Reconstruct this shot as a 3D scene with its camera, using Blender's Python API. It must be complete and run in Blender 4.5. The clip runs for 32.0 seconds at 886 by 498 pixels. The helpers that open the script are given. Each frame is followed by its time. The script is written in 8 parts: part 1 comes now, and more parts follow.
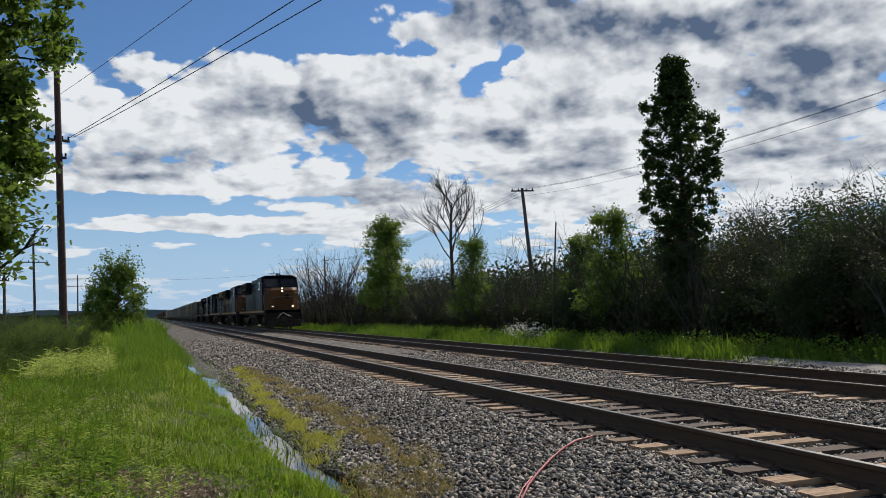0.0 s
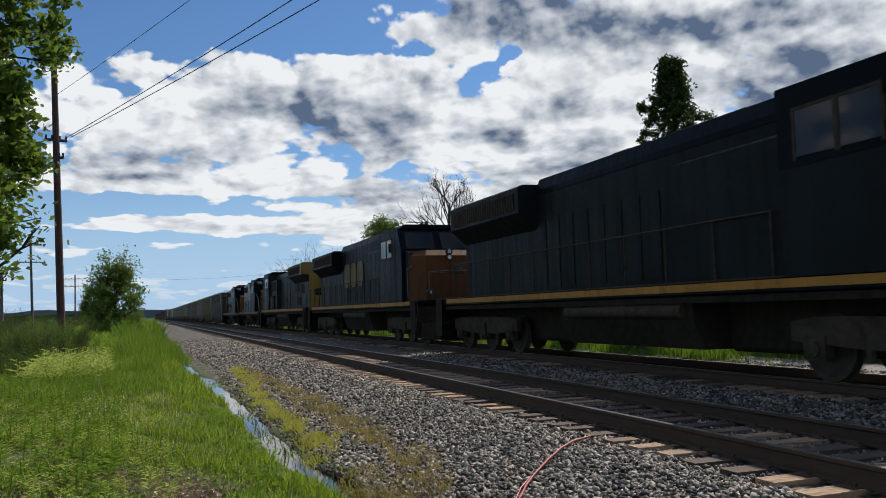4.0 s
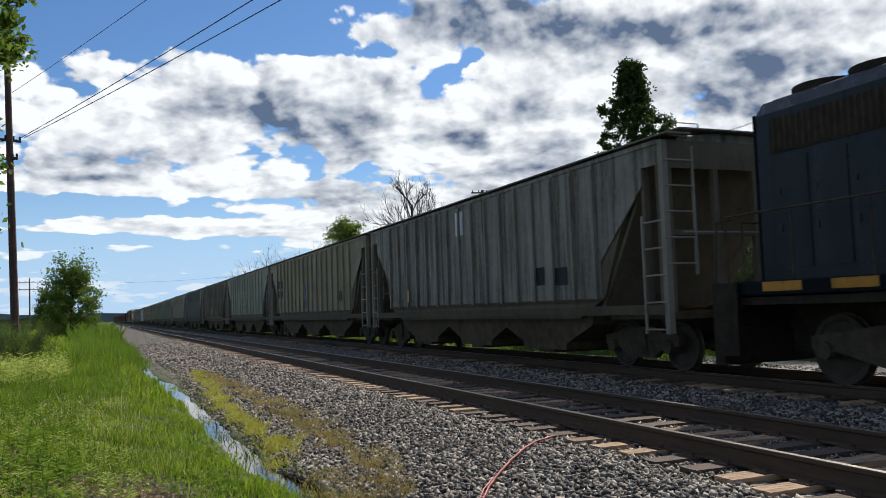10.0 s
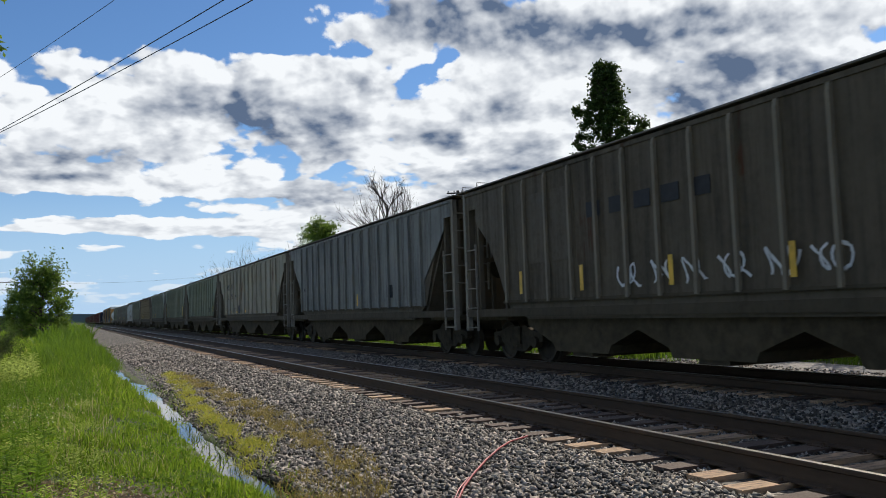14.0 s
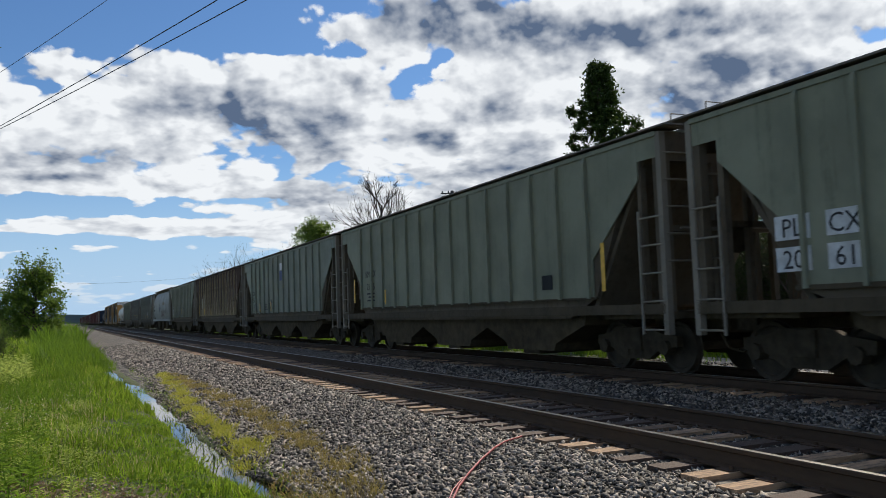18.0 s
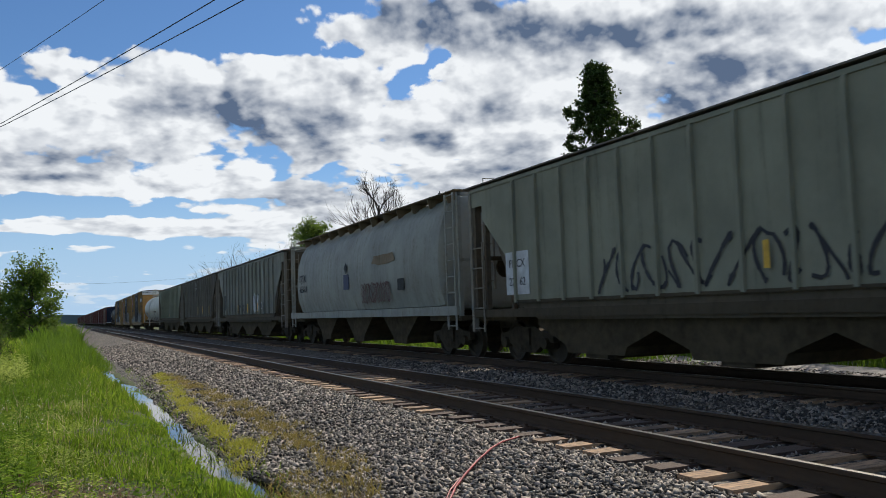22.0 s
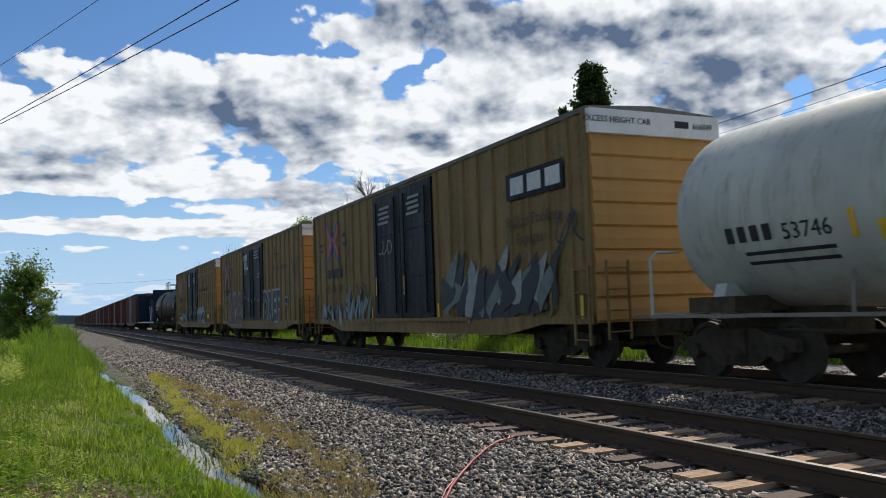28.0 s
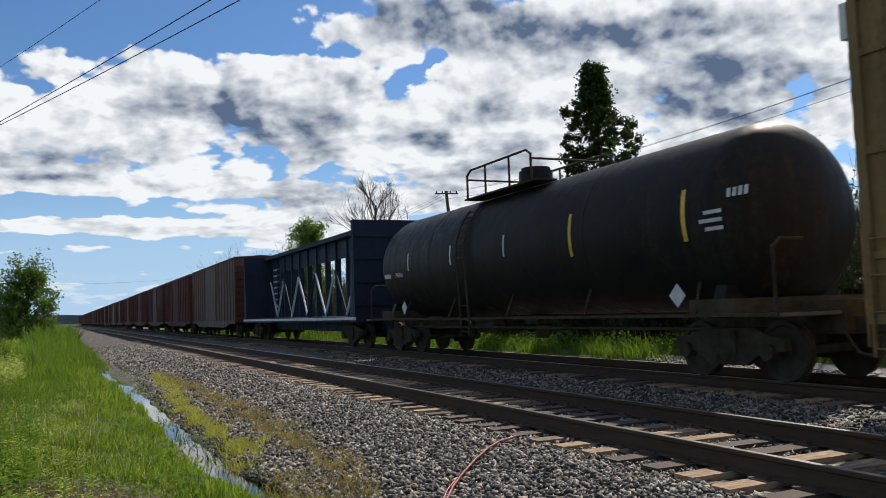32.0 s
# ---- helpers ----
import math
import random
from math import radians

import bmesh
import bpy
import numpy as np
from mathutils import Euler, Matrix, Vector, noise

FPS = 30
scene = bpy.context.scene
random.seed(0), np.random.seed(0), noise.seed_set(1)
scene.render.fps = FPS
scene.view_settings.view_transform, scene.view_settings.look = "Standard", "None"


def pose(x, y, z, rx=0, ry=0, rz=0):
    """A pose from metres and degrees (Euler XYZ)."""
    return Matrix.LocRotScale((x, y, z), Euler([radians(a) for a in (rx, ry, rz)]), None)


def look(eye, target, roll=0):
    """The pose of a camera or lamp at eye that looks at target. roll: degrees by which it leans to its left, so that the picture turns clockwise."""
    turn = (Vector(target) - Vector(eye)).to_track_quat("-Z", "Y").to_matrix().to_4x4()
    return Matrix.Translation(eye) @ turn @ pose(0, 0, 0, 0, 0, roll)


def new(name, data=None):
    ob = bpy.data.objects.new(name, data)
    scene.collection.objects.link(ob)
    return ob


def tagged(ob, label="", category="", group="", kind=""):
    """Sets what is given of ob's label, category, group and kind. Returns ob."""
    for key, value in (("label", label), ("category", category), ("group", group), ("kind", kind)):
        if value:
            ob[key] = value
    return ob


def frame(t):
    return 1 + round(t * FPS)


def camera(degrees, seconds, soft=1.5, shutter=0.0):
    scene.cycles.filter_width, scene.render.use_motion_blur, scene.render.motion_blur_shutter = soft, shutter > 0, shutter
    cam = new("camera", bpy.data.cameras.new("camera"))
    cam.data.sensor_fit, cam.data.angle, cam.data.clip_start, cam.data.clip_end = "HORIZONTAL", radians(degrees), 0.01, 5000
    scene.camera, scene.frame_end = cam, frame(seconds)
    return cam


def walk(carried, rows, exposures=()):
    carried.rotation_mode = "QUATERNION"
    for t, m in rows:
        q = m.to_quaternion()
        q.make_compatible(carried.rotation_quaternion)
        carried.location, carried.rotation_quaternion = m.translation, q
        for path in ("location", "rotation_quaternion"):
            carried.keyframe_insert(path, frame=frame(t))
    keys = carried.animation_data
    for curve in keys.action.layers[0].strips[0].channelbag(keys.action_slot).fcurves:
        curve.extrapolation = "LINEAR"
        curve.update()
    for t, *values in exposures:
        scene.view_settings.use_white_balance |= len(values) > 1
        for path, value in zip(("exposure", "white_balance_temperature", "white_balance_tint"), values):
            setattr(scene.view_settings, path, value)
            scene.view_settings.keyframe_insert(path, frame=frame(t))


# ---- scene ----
# ------------------------------------------------------------ camera
EYE = (0.0, 0.0, 1.46)
cam = camera(56.3, 32.0, soft=0.9, shutter=0.08)
PATH = [  # seconds, heading right of the rails, pitch, lean, in degrees
    (0.0, 19.645, 4.199, -1.537), (2.5, 19.645, 4.199, -1.537), (3.0, 19.685, 4.198, -1.527), (3.5, 19.746, 4.196, -1.519),
    (5.5, 20.03, 4.217, -1.613), (6.0, 20.206, 4.19, -1.647), (6.5, 20.39, 4.229, -1.709), (7.0, 20.64, 4.242, -1.715),
    (7.5, 20.908, 4.208, -1.711), (8.0, 21.114, 4.252, -1.735), (8.5, 21.55, 4.293, -1.808), (9.0, 21.966, 4.236, -1.821),
    (9.5, 22.189, 4.224, -1.838), (10.0, 22.38, 4.243, -1.85), (11.0, 22.786, 4.22, -1.832), (12.0, 23.384, 4.219, -1.927),
    (13.0, 23.881, 4.223, -1.942), (14.0, 24.092, 4.209, -1.915), (14.5, 24.146, 4.21, -1.94), (16.5, 24.328, 4.203, -1.906),
    (18.0, 24.487, 4.21, -1.989), (20.0, 24.531, 4.215, -1.958), (22.0, 24.687, 4.232, -1.965), (24.0, 24.817, 4.237, -2.004),
    (25.5, 24.934, 4.248, -1.988), (27.5, 25.01, 4.226, -2.038), (29.0, 25.015, 4.243, -1.966), (31.0, 25.007, 4.236, -1.989),
    (31.6, 25.02, 4.24, -1.989), (32.0, 24.895, 4.21, -2.024)]


def gaze(yaw, pitch, roll):
    a, b = radians(yaw), radians(pitch)
    way = Vector((math.sin(a) * math.cos(b), math.cos(a) * math.cos(b), math.sin(b)))
    return look(EYE, Vector(EYE) + way * 10, roll)


walk(cam, [(t, gaze(a, b, c)) for t, a, b, c in PATH],
     [(0.0, -0.10), (3.5, -0.04), (5.5, 0.10), (8.0, 0.20), (12.0, 0.16), (18.0, 0.05), (25.5, 0.05), (28.0, 0.12), (32.0, 0.07)])

# ------------------------------------------------------------ sky and sun
SUN = Vector((0.90, 0.60, 1.0)).normalized()
lamp = bpy.data.lights.new("sun", "SUN")
lamp.energy, lamp.angle, lamp.color = 4.6, radians(0.55), (1.0, 0.90, 0.76)
new("sun", lamp).matrix_world = look(SUN * 100, (0, 0, 0))

world = bpy.data.worlds.new("sky")
scene.world = world
world.use_nodes = True
wt = world.node_tree
wt.nodes.clear()


def node(tree, kind, **given):
    n = tree.nodes.new(kind)
    for k, v in given.items():
        if k == "operation":
            n.operation = v
        elif k == "noise_dimensions":
            n.noise_dimensions = v
        elif k == "data_type":
            n.data_type = v
        elif k == "blend_type":
            n.blend_type = v
        elif k == "interpolation_type":
            n.interpolation_type = v
        elif k == "feature":
            n.feature = v
        elif k == "label":
            n.label = v
    return n


def calc(tree, op, a, b=None, c=None, clamp=False):
    n = node(tree, "ShaderNodeMath", operation=op)
    n.use_clamp = clamp
    for i, x in enumerate((a, b, c)):
        if x is None:
            continue
        if isinstance(x, (int, float)):
            n.inputs[i].default_value = x
        else:
            tree.links.new(x, n.inputs[i])
    return n.outputs[0]


def remap(tree, x, a, b, lo=0.0, hi=1.0, smooth=True):
    n = node(tree, "ShaderNodeMapRange", interpolation_type="SMOOTHSTEP" if smooth else "LINEAR")
    tree.links.new(x, n.inputs[0])
    for i, v in enumerate((a, b, lo, hi)):
        n.inputs[1 + i].default_value = v
    return n.outputs[0]


def blend(tree, fac, a, b, how="MIX"):
    n = node(tree, "ShaderNodeMix", data_type="RGBA", blend_type=how)
    for sock, x in ((n.inputs[0], fac), (n.inputs[6], a), (n.inputs[7], b)):
        if isinstance(x, (int, float)):
            sock.default_value = x
        elif isinstance(x, tuple):
            sock.default_value = (*x[:3], 1)
        else:
            tree.links.new(x, sock)
    return n.outputs[2]


def grain(tree, vec, scale, detail=4.0, rough=0.55, warp=0.0):
    n = node(tree, "ShaderNodeTexNoise")
    n.inputs["Scale"].default_value, n.inputs["Detail"].default_value = scale, detail
    n.inputs["Roughness"].default_value, n.inputs["Distortion"].default_value = rough, warp
    if vec is not None:
        tree.links.new(vec, n.inputs["Vector"])
    return n.outputs["Fac"]


def make_sky():
    t = wt
    tc = node(t, "ShaderNodeTexCoord")
    sep = node(t, "ShaderNodeSeparateXYZ")
    t.links.new(tc.outputs["Generated"], sep.inputs[0])
    X, Y, Z = sep.outputs
    flat = calc(t, "ARCSINE", Z)
    level = calc(t, "SQRT", calc(t, "ADD", calc(t, "MULTIPLY", X, X), calc(t, "ADD", calc(t, "MULTIPLY", Y, Y), 0.0001)))
    comb = node(t, "ShaderNodeCombineXYZ")
    t.links.new(calc(t, "DIVIDE", X, level), comb.inputs[0])
    t.links.new(calc(t, "DIVIDE", Y, level), comb.inputs[1])
    # clouds flatten towards the horizon
    t.links.new(calc(t, "MULTIPLY", calc(t, "LOGARITHM", calc(t, "ADD", calc(t, "ABSOLUTE", flat), 0.07), 2.718), 0.52), comb.inputs[2])
    P = comb.outputs[0]

    def moved(by):
        n = node(t, "ShaderNodeVectorMath", operation="ADD")
        t.links.new(P, n.inputs[0])
        n.inputs[1].default_value = by
        return n.outputs[0]

    def cells(vec, scale):
        n = node(t, "ShaderNodeTexVoronoi", feature="SMOOTH_F1")
        n.inputs["Scale"].default_value, n.inputs["Detail"].default_value = scale, 2.0
        n.inputs["Smoothness"].default_value, n.inputs["Roughness"].default_value = 0.35, 0.55
        t.links.new(vec, n.inputs["Vector"])
        return n.outputs["Distance"]

    def warped(vec, by):
        n = node(t, "ShaderNodeTexNoise")
        n.inputs["Scale"].default_value, n.inputs["Detail"].default_value = 9.0, 4.0
        t.links.new(vec, n.inputs["Vector"])
        m = node(t, "ShaderNodeVectorMath", operation="MULTIPLY_ADD")
        t.links.new(n.outputs["Color"], m.inputs[0])
        m.inputs[1].default_value = (by, by, by)
        t.links.new(vec, m.inputs[2])
        return m.outputs[0]

    up = (0.016, -0.006, 0.022)
    n1 = grain(t, P, 7.0, 15, 0.60, 0.10)
    n2 = grain(t, moved(up), 7.0, 15, 0.60, 0.10)
    wisp = grain(t, moved((4, 7, 1)), 26.0, 12, 0.66, 0.3)
    soft = grain(t, moved((9, 2, 0)), 5.0, 5, 0.55)
    lump = cells(warped(P, 0.055), 15.0)
    lump2 = cells(warped(moved(up), 0.055), 15.0)
    tuft, tuft2 = cells(warped(P, 0.03), 36.0), cells(warped(moved((0.007, -0.003, 0.010)), 0.03), 36.0)
    az = calc(t, "ADD", calc(t, "ARCTAN2", X, Y), calc(t, "MULTIPLY", calc(t, "SUBTRACT", n1, 0.5), 0.13))
    el = calc(t, "ADD", flat, calc(t, "MULTIPLY", calc(t, "MULTIPLY", calc(t, "SUBTRACT", soft, 0.5), 0.24), calc(t, "ADD", flat, 0.02)))

    def heap(rows):
        total = None
        for a, e, sa, se, w in rows:
            u = calc(t, "DIVIDE", calc(t, "SUBTRACT", az, a), sa)
            v = calc(t, "DIVIDE", calc(t, "SUBTRACT", el, e), se)
            r = calc(t, "ADD", calc(t, "MULTIPLY", u, u), calc(t, "MULTIPLY", v, v))
            g = calc(t, "MULTIPLY", calc(t, "EXPONENT", calc(t, "MULTIPLY", r, -1.0)), w)
            total = g if total is None else calc(t, "ADD", total, g)
        return total

    # heaps of cloud and blue gaps: heading, height, half widths, weight
    heaps = heap([(0.120, 0.240, 0.210, 0.065, 0.45), (-0.020, 0.252, 0.067, 0.037, 0.20), (0.235, 0.271, 0.103, 0.039, 0.25), (0.427, 0.220, 0.137, 0.073, 0.42), (0.594, 0.203, 0.129, 0.097, 0.42), (0.760, 0.188, 0.127, 0.080, 0.45), (0.554, 0.328, 0.305, 0.037, 0.55), (0.783, 0.288, 0.125, 0.047, 0.40), (-0.029, 0.158, 0.066, 0.028, 0.38), (0.139, 0.155, 0.112, 0.023, 0.30)])
    heaps = calc(t, "ADD", heaps, heap([(0.246, 0.124, 0.122, 0.027, 0.28), (0.042, 0.108, 0.144, 0.011, 0.40), (0.191, 0.101, 0.134, 0.015, 0.30), (-0.049, 0.079, 0.099, 0.006, 0.18), (0.464, 0.111, 0.122, 0.041, 0.25), (0.703, 0.124, 0.120, 0.032, 0.30)]))
    gaps = heap([(0.068, 0.335, 0.155, 0.029, 0.75), (-0.068, 0.312, 0.053, 0.030, 0.30), (0.260, 0.311, 0.052, 0.012, 0.55), (0.315, 0.303, 0.028, 0.008, 0.30), (0.400, 0.268, 0.031, 0.016, 0.62), (0.433, 0.287, 0.017, 0.009, 0.25), (-0.020, 0.257, 0.030, 0.006, 0.30), (0.023, 0.136, 0.093, 0.008, 0.36), (-0.008, 0.121, 0.133, 0.006, 0.34), (-0.078, 0.119, 0.052, 0.014, 0.30), (0.192, 0.136, 0.067, 0.005, 0.22), (-0.020, 0.092, 0.156, 0.006, 0.34), (-0.008, 0.065, 0.157, 0.013, 0.35), (0.246, 0.159, 0.041, 0.007, 0.20), (0.627, 0.271, 0.038, 0.008, 0.20), (0.460, 0.178, 0.027, 0.007, 0.25), (0.329, 0.176, 0.028, 0.007, 0.20)])
    # their thick grey bellies
    bellies = heap([(0.234, 0.223, 0.102, 0.038, 1.10), (0.153, 0.250, 0.048, 0.017, 0.50), (0.321, 0.267, 0.025, 0.014, 0.60), (0.002, 0.176, 0.062, 0.023, 0.95), (0.445, 0.331, 0.124, 0.029, 1.20), (0.683, 0.317, 0.170, 0.023, 1.00), (0.751, 0.238, 0.119, 0.040, 1.35), (0.503, 0.239, 0.038, 0.028, 0.60), (0.419, 0.200, 0.046, 0.014, 0.60), (0.474, 0.296, 0.037, 0.016, 0.55), (0.572, 0.281, 0.048, 0.013, 0.55)])
    bellies = calc(t, "ADD", bellies, heap([(0.280, 0.140, 0.074, 0.022, 0.70), (0.500, 0.163, 0.056, 0.020, 0.60), (0.764, 0.159, 0.076, 0.020, 0.70), (0.074, 0.225, 0.031, 0.016, 0.45), (0.411, 0.147, 0.049, 0.017, 0.45), (0.681, 0.164, 0.044, 0.017, 0.50), (0.554, 0.190, 0.031, 0.019, 0.40), (0.042, 0.284, 0.046, 0.008, 0.25), (0.125, 0.105, 0.142, 0.006, 0.30), (0.622, 0.116, 0.091, 0.016, 0.40)]))

    def total(*xs):
        out = xs[0]
        for x in xs[1:]:
            out = calc(t, "ADD", out, x)
        return out

    def part_of(x, mean, k):
        return calc(t, "MULTIPLY", calc(t, "SUBTRACT", x, mean), k)

    puff = total(part_of(n1, 0.5, 1.35), part_of(lump, 0.42, -0.85), part_of(tuft, 0.50, -0.20), part_of(wisp, 0.5, 0.25))
    d = total(puff, calc(t, "MULTIPLY", heaps, 1.30), calc(t, "MULTIPLY", gaps, -1.45), 0.93)
    cover = remap(t, d, 0.46, 0.64)
    # light leaks round the edges of each heap; its middle is grey
    core = remap(t, total(bellies, part_of(n1, 0.5, 1.3), part_of(lump, 0.42, -0.45), part_of(wisp, 0.5, 0.40)), -0.20, 0.62)
    relief = total(calc(t, "MULTIPLY", calc(t, "SUBTRACT", n1, n2), 1.6), calc(t, "MULTIPLY", calc(t, "SUBTRACT", lump2, lump), 0.75), calc(t, "MULTIPLY", calc(t, "SUBTRACT", tuft2, tuft), 0.30), part_of(wisp, 0.5, 0.25))
    lit = calc(t, "ADD", calc(t, "SUBTRACT", 0.96, calc(t, "MULTIPLY", core, 0.70)), relief, clamp=True)
    cloud = blend(t, lit, (0.100, 0.145, 0.235), (0.85, 0.88, 0.91))
    sky = node(t, "ShaderNodeTexSky")
    sky.sky_type = "NISHITA"
    sky.sun_disc = False
    sky.sun_elevation = math.asin(SUN.z)
    sky.sun_rotation = math.atan2(SUN.x, SUN.y)
    sky.air_density, sky.dust_density, sky.ozone_density = 1.0, 0.3, 2.5
    blue = node(t, "ShaderNodeVectorMath", operation="SCALE")
    t.links.new(sky.outputs[0], blue.inputs[0])
    blue.inputs[3].default_value = 0.070
    deep = blend(t, 1.0, blue.outputs[0], (0.78, 1.06, 1.36), "MULTIPLY")
    low = blend(t, remap(t, flat, 0.0, 0.22, 0.9, 0.0), deep, (0.42, 0.60, 0.83))
    far = blend(t, remap(t, flat, 0.0, 0.12, 0.6, 0.0), cloud, (0.66, 0.72, 0.78))
    out = blend(t, calc(t, "MULTIPLY", cover, remap(t, flat, -0.02, 0.10, 0.2, 1.0)), low, far)
    bg = node(t, "ShaderNodeBackground")
    bg.inputs[1].default_value = 1.0
    t.links.new(out, bg.inputs[0])
    end = node(t, "ShaderNodeOutputWorld")
    t.links.new(bg.outputs[0], end.inputs[0])


make_sky()

# ------------------------------------------------------------ materials


def material(name, rough=0.7, metal=0.0):
    m = bpy.data.materials.new(name)
    m.use_nodes = True
    t = m.node_tree
    b = t.nodes["Principled BSDF"]
    b.inputs["Roughness"].default_value, b.inputs["Metallic"].default_value = rough, metal
    return m, t, b


def coords(tree, scale=(1, 1, 1), kind="Object"):
    tc = node(tree, "ShaderNodeTexCoord")
    mp = node(tree, "ShaderNodeMapping")
    tree.links.new(tc.outputs[kind], mp.inputs[0])
    mp.inputs["Scale"].default_value = scale
    return mp.outputs[0]


def bumpy(tree, bsdf, height, strength=0.3, dist=0.01):
    n = node(tree, "ShaderNodeBump")
    n.inputs["Strength"].default_value, n.inputs["Distance"].default_value = strength, dist
    tree.links.new(height, n.inputs["Height"])
    tree.links.new(n.outputs[0], bsdf.inputs["Normal"])


def weathered(name, colour, grime=(0.035, 0.028, 0.02), dirty=0.5, rust=0.0, rough=0.55, metal=0.0, streak=0.6, gloss=0.22):
    """Paint on steel: broad fading, run-down streaks, spots of rust."""
    m, t, b = material(name, rough, metal)
    b.inputs["Specular IOR Level"].default_value = gloss
    flat = coords(t)
    run = coords(t, (2.6, 2.6, 0.16))
    big = grain(t, flat, 0.7, 5, 0.6)
    fine = grain(t, flat, 9.0, 6, 0.65)
    runs = grain(t, run, 1.6, 6, 0.7)
    base = blend(t, remap(t, big, 0.3, 0.7), tuple(c * 0.82 for c in colour), tuple(min(1, c * 1.12) for c in colour))
    wet = remap(t, calc(t, "ADD", calc(t, "MULTIPLY", runs, streak), calc(t, "MULTIPLY", fine, 1 - streak)), 0.62 - 0.28 * dirty, 0.86 - 0.2 * dirty, 0, min(1, 0.45 + dirty * 0.5))
    col = blend(t, wet, base, grime)
    if rust > 0:
        spots = remap(t, calc(t, "ADD", calc(t, "MULTIPLY", big, 0.45), calc(t, "MULTIPLY", runs, 0.55)), 0.66 - 0.3 * rust, 0.74 - 0.26 * rust)
        shade = blend(t, fine, (0.028, 0.012, 0.006), (0.13, 0.05, 0.02))
        col = blend(t, spots, col, shade)
    t.links.new(col, b.inputs["Base Color"])
    t.links.new(remap(t, calc(t, "ADD", calc(t, "MULTIPLY", fine, 0.35), calc(t, "MULTIPLY", runs, 0.65)), 0.3, 0.7, max(0, rough - 0.12), min(1, rough + 0.25)), b.inputs["Roughness"])
    bumpy(t, b, fine, 0.12 if rough > 0.5 else 0.02, 0.01)
    return m


def plain(name, colour, rough=0.7, metal=0.0, vary=0.25, scale=6.0, gloss=0.5):
    m, t, b = material(name, rough, metal)
    b.inputs["Specular IOR Level"].default_value = gloss
    n = grain(t, coords(t), scale, 5, 0.6)
    n2 = grain(t, coords(t), scale * 0.13, 3, 0.6)
    k = calc(t, "ADD", calc(t, "MULTIPLY", n, 0.6), calc(t, "MULTIPLY", n2, 0.4))
    t.links.new(blend(t, remap(t, k, 0.3, 0.7), tuple(c * (1 - vary) for c in colour), tuple(min(1, c * (1 + vary)) for c in colour)), b.inputs["Base Color"])
    bumpy(t, b, n, 0.15, 0.01)
    return m


def foliage(name, dark, light, translucent=0.45, tone=None):
    """Leaves and blades: each one its own green, light shining through."""
    m, t, b = material(name, 0.6)
    b.inputs["Specular IOR Level"].default_value = 0.18
    geo = node(t, "ShaderNodeNewGeometry")
    rnd = geo.outputs["Random Per Island"]
    patch = grain(t, coords(t), 0.55, 3, 0.6)
    tuft = grain(t, coords(t), 2.6, 3, 0.6)
    tone_at = calc(t, "ADD", calc(t, "MULTIPLY", remap(t, patch, 0.36, 0.64), 0.25), calc(t, "MULTIPLY", remap(t, tuft, 0.36, 0.64), 0.30))
    col = blend(t, calc(t, "ADD", calc(t, "MULTIPLY", rnd, 0.45), tone_at), dark, light)
    if tone:
        col = blend(t, remap(t, rnd, 0.90, 0.96), col, tone)
    t.links.new(col, b.inputs["Base Color"])
    tr = node(t, "ShaderNodeBsdfTranslucent")
    t.links.new(blend(t, 0.5, col, tuple(min(1, c * 1.9) for c in light)), tr.inputs[0])
    mix = node(t, "ShaderNodeMixShader")
    mix.inputs[0].default_value = translucent
    t.links.new(b.outputs[0], mix.inputs[1])
    t.links.new(tr.outputs[0], mix.inputs[2])
    t.links.new(mix.outputs[0], t.nodes["Material Output"].inputs[0])
    return m


def glow(name, colour, power):
    m, t, b = material(name, 0.3)
    b.inputs["Emission Color"].default_value = (*colour, 1)
    b.inputs["Emission Strength"].default_value = power
    b.inputs["Base Color"].default_value = (0.8, 0.8, 0.75, 1)
    return m


def window_glass(name):
    m, t, b = material(name, 0.05)
    b.inputs["Base Color"].default_value = (0.012, 0.014, 0.016, 1)
    n = grain(t, coords(t), 3.0)
    t.links.new(remap(t, n, 0.3, 0.8, 0.03, 0.16), b.inputs["Roughness"])
    return m


def ballast_material():
    m, t, b = material("ballast_ground", 0.85)
    v = coords(t)
    vo = node(t, "ShaderNodeTexVoronoi")
    vo.inputs["Scale"].default_value = 19.0
    t.links.new(v, vo.inputs["Vector"])
    sep = node(t, "ShaderNodeSeparateColor")
    t.links.new(vo.outputs["Color"], sep.inputs[0])
    big = grain(t, v, 0.6, 4, 0.6)
    col = blend(t, calc(t, "POWER", sep.outputs[0], 2.2), (0.022, 0.019, 0.015), (0.28, 0.25, 0.205))
    col = blend(t, remap(t, big, 0.45, 0.75, 0, 0.45), col, (0.075, 0.058, 0.042))
    t.links.new(col, b.inputs["Base Color"])
    bumpy(t, b, vo.outputs["Distance"], 1.0, 0.03)
    return m


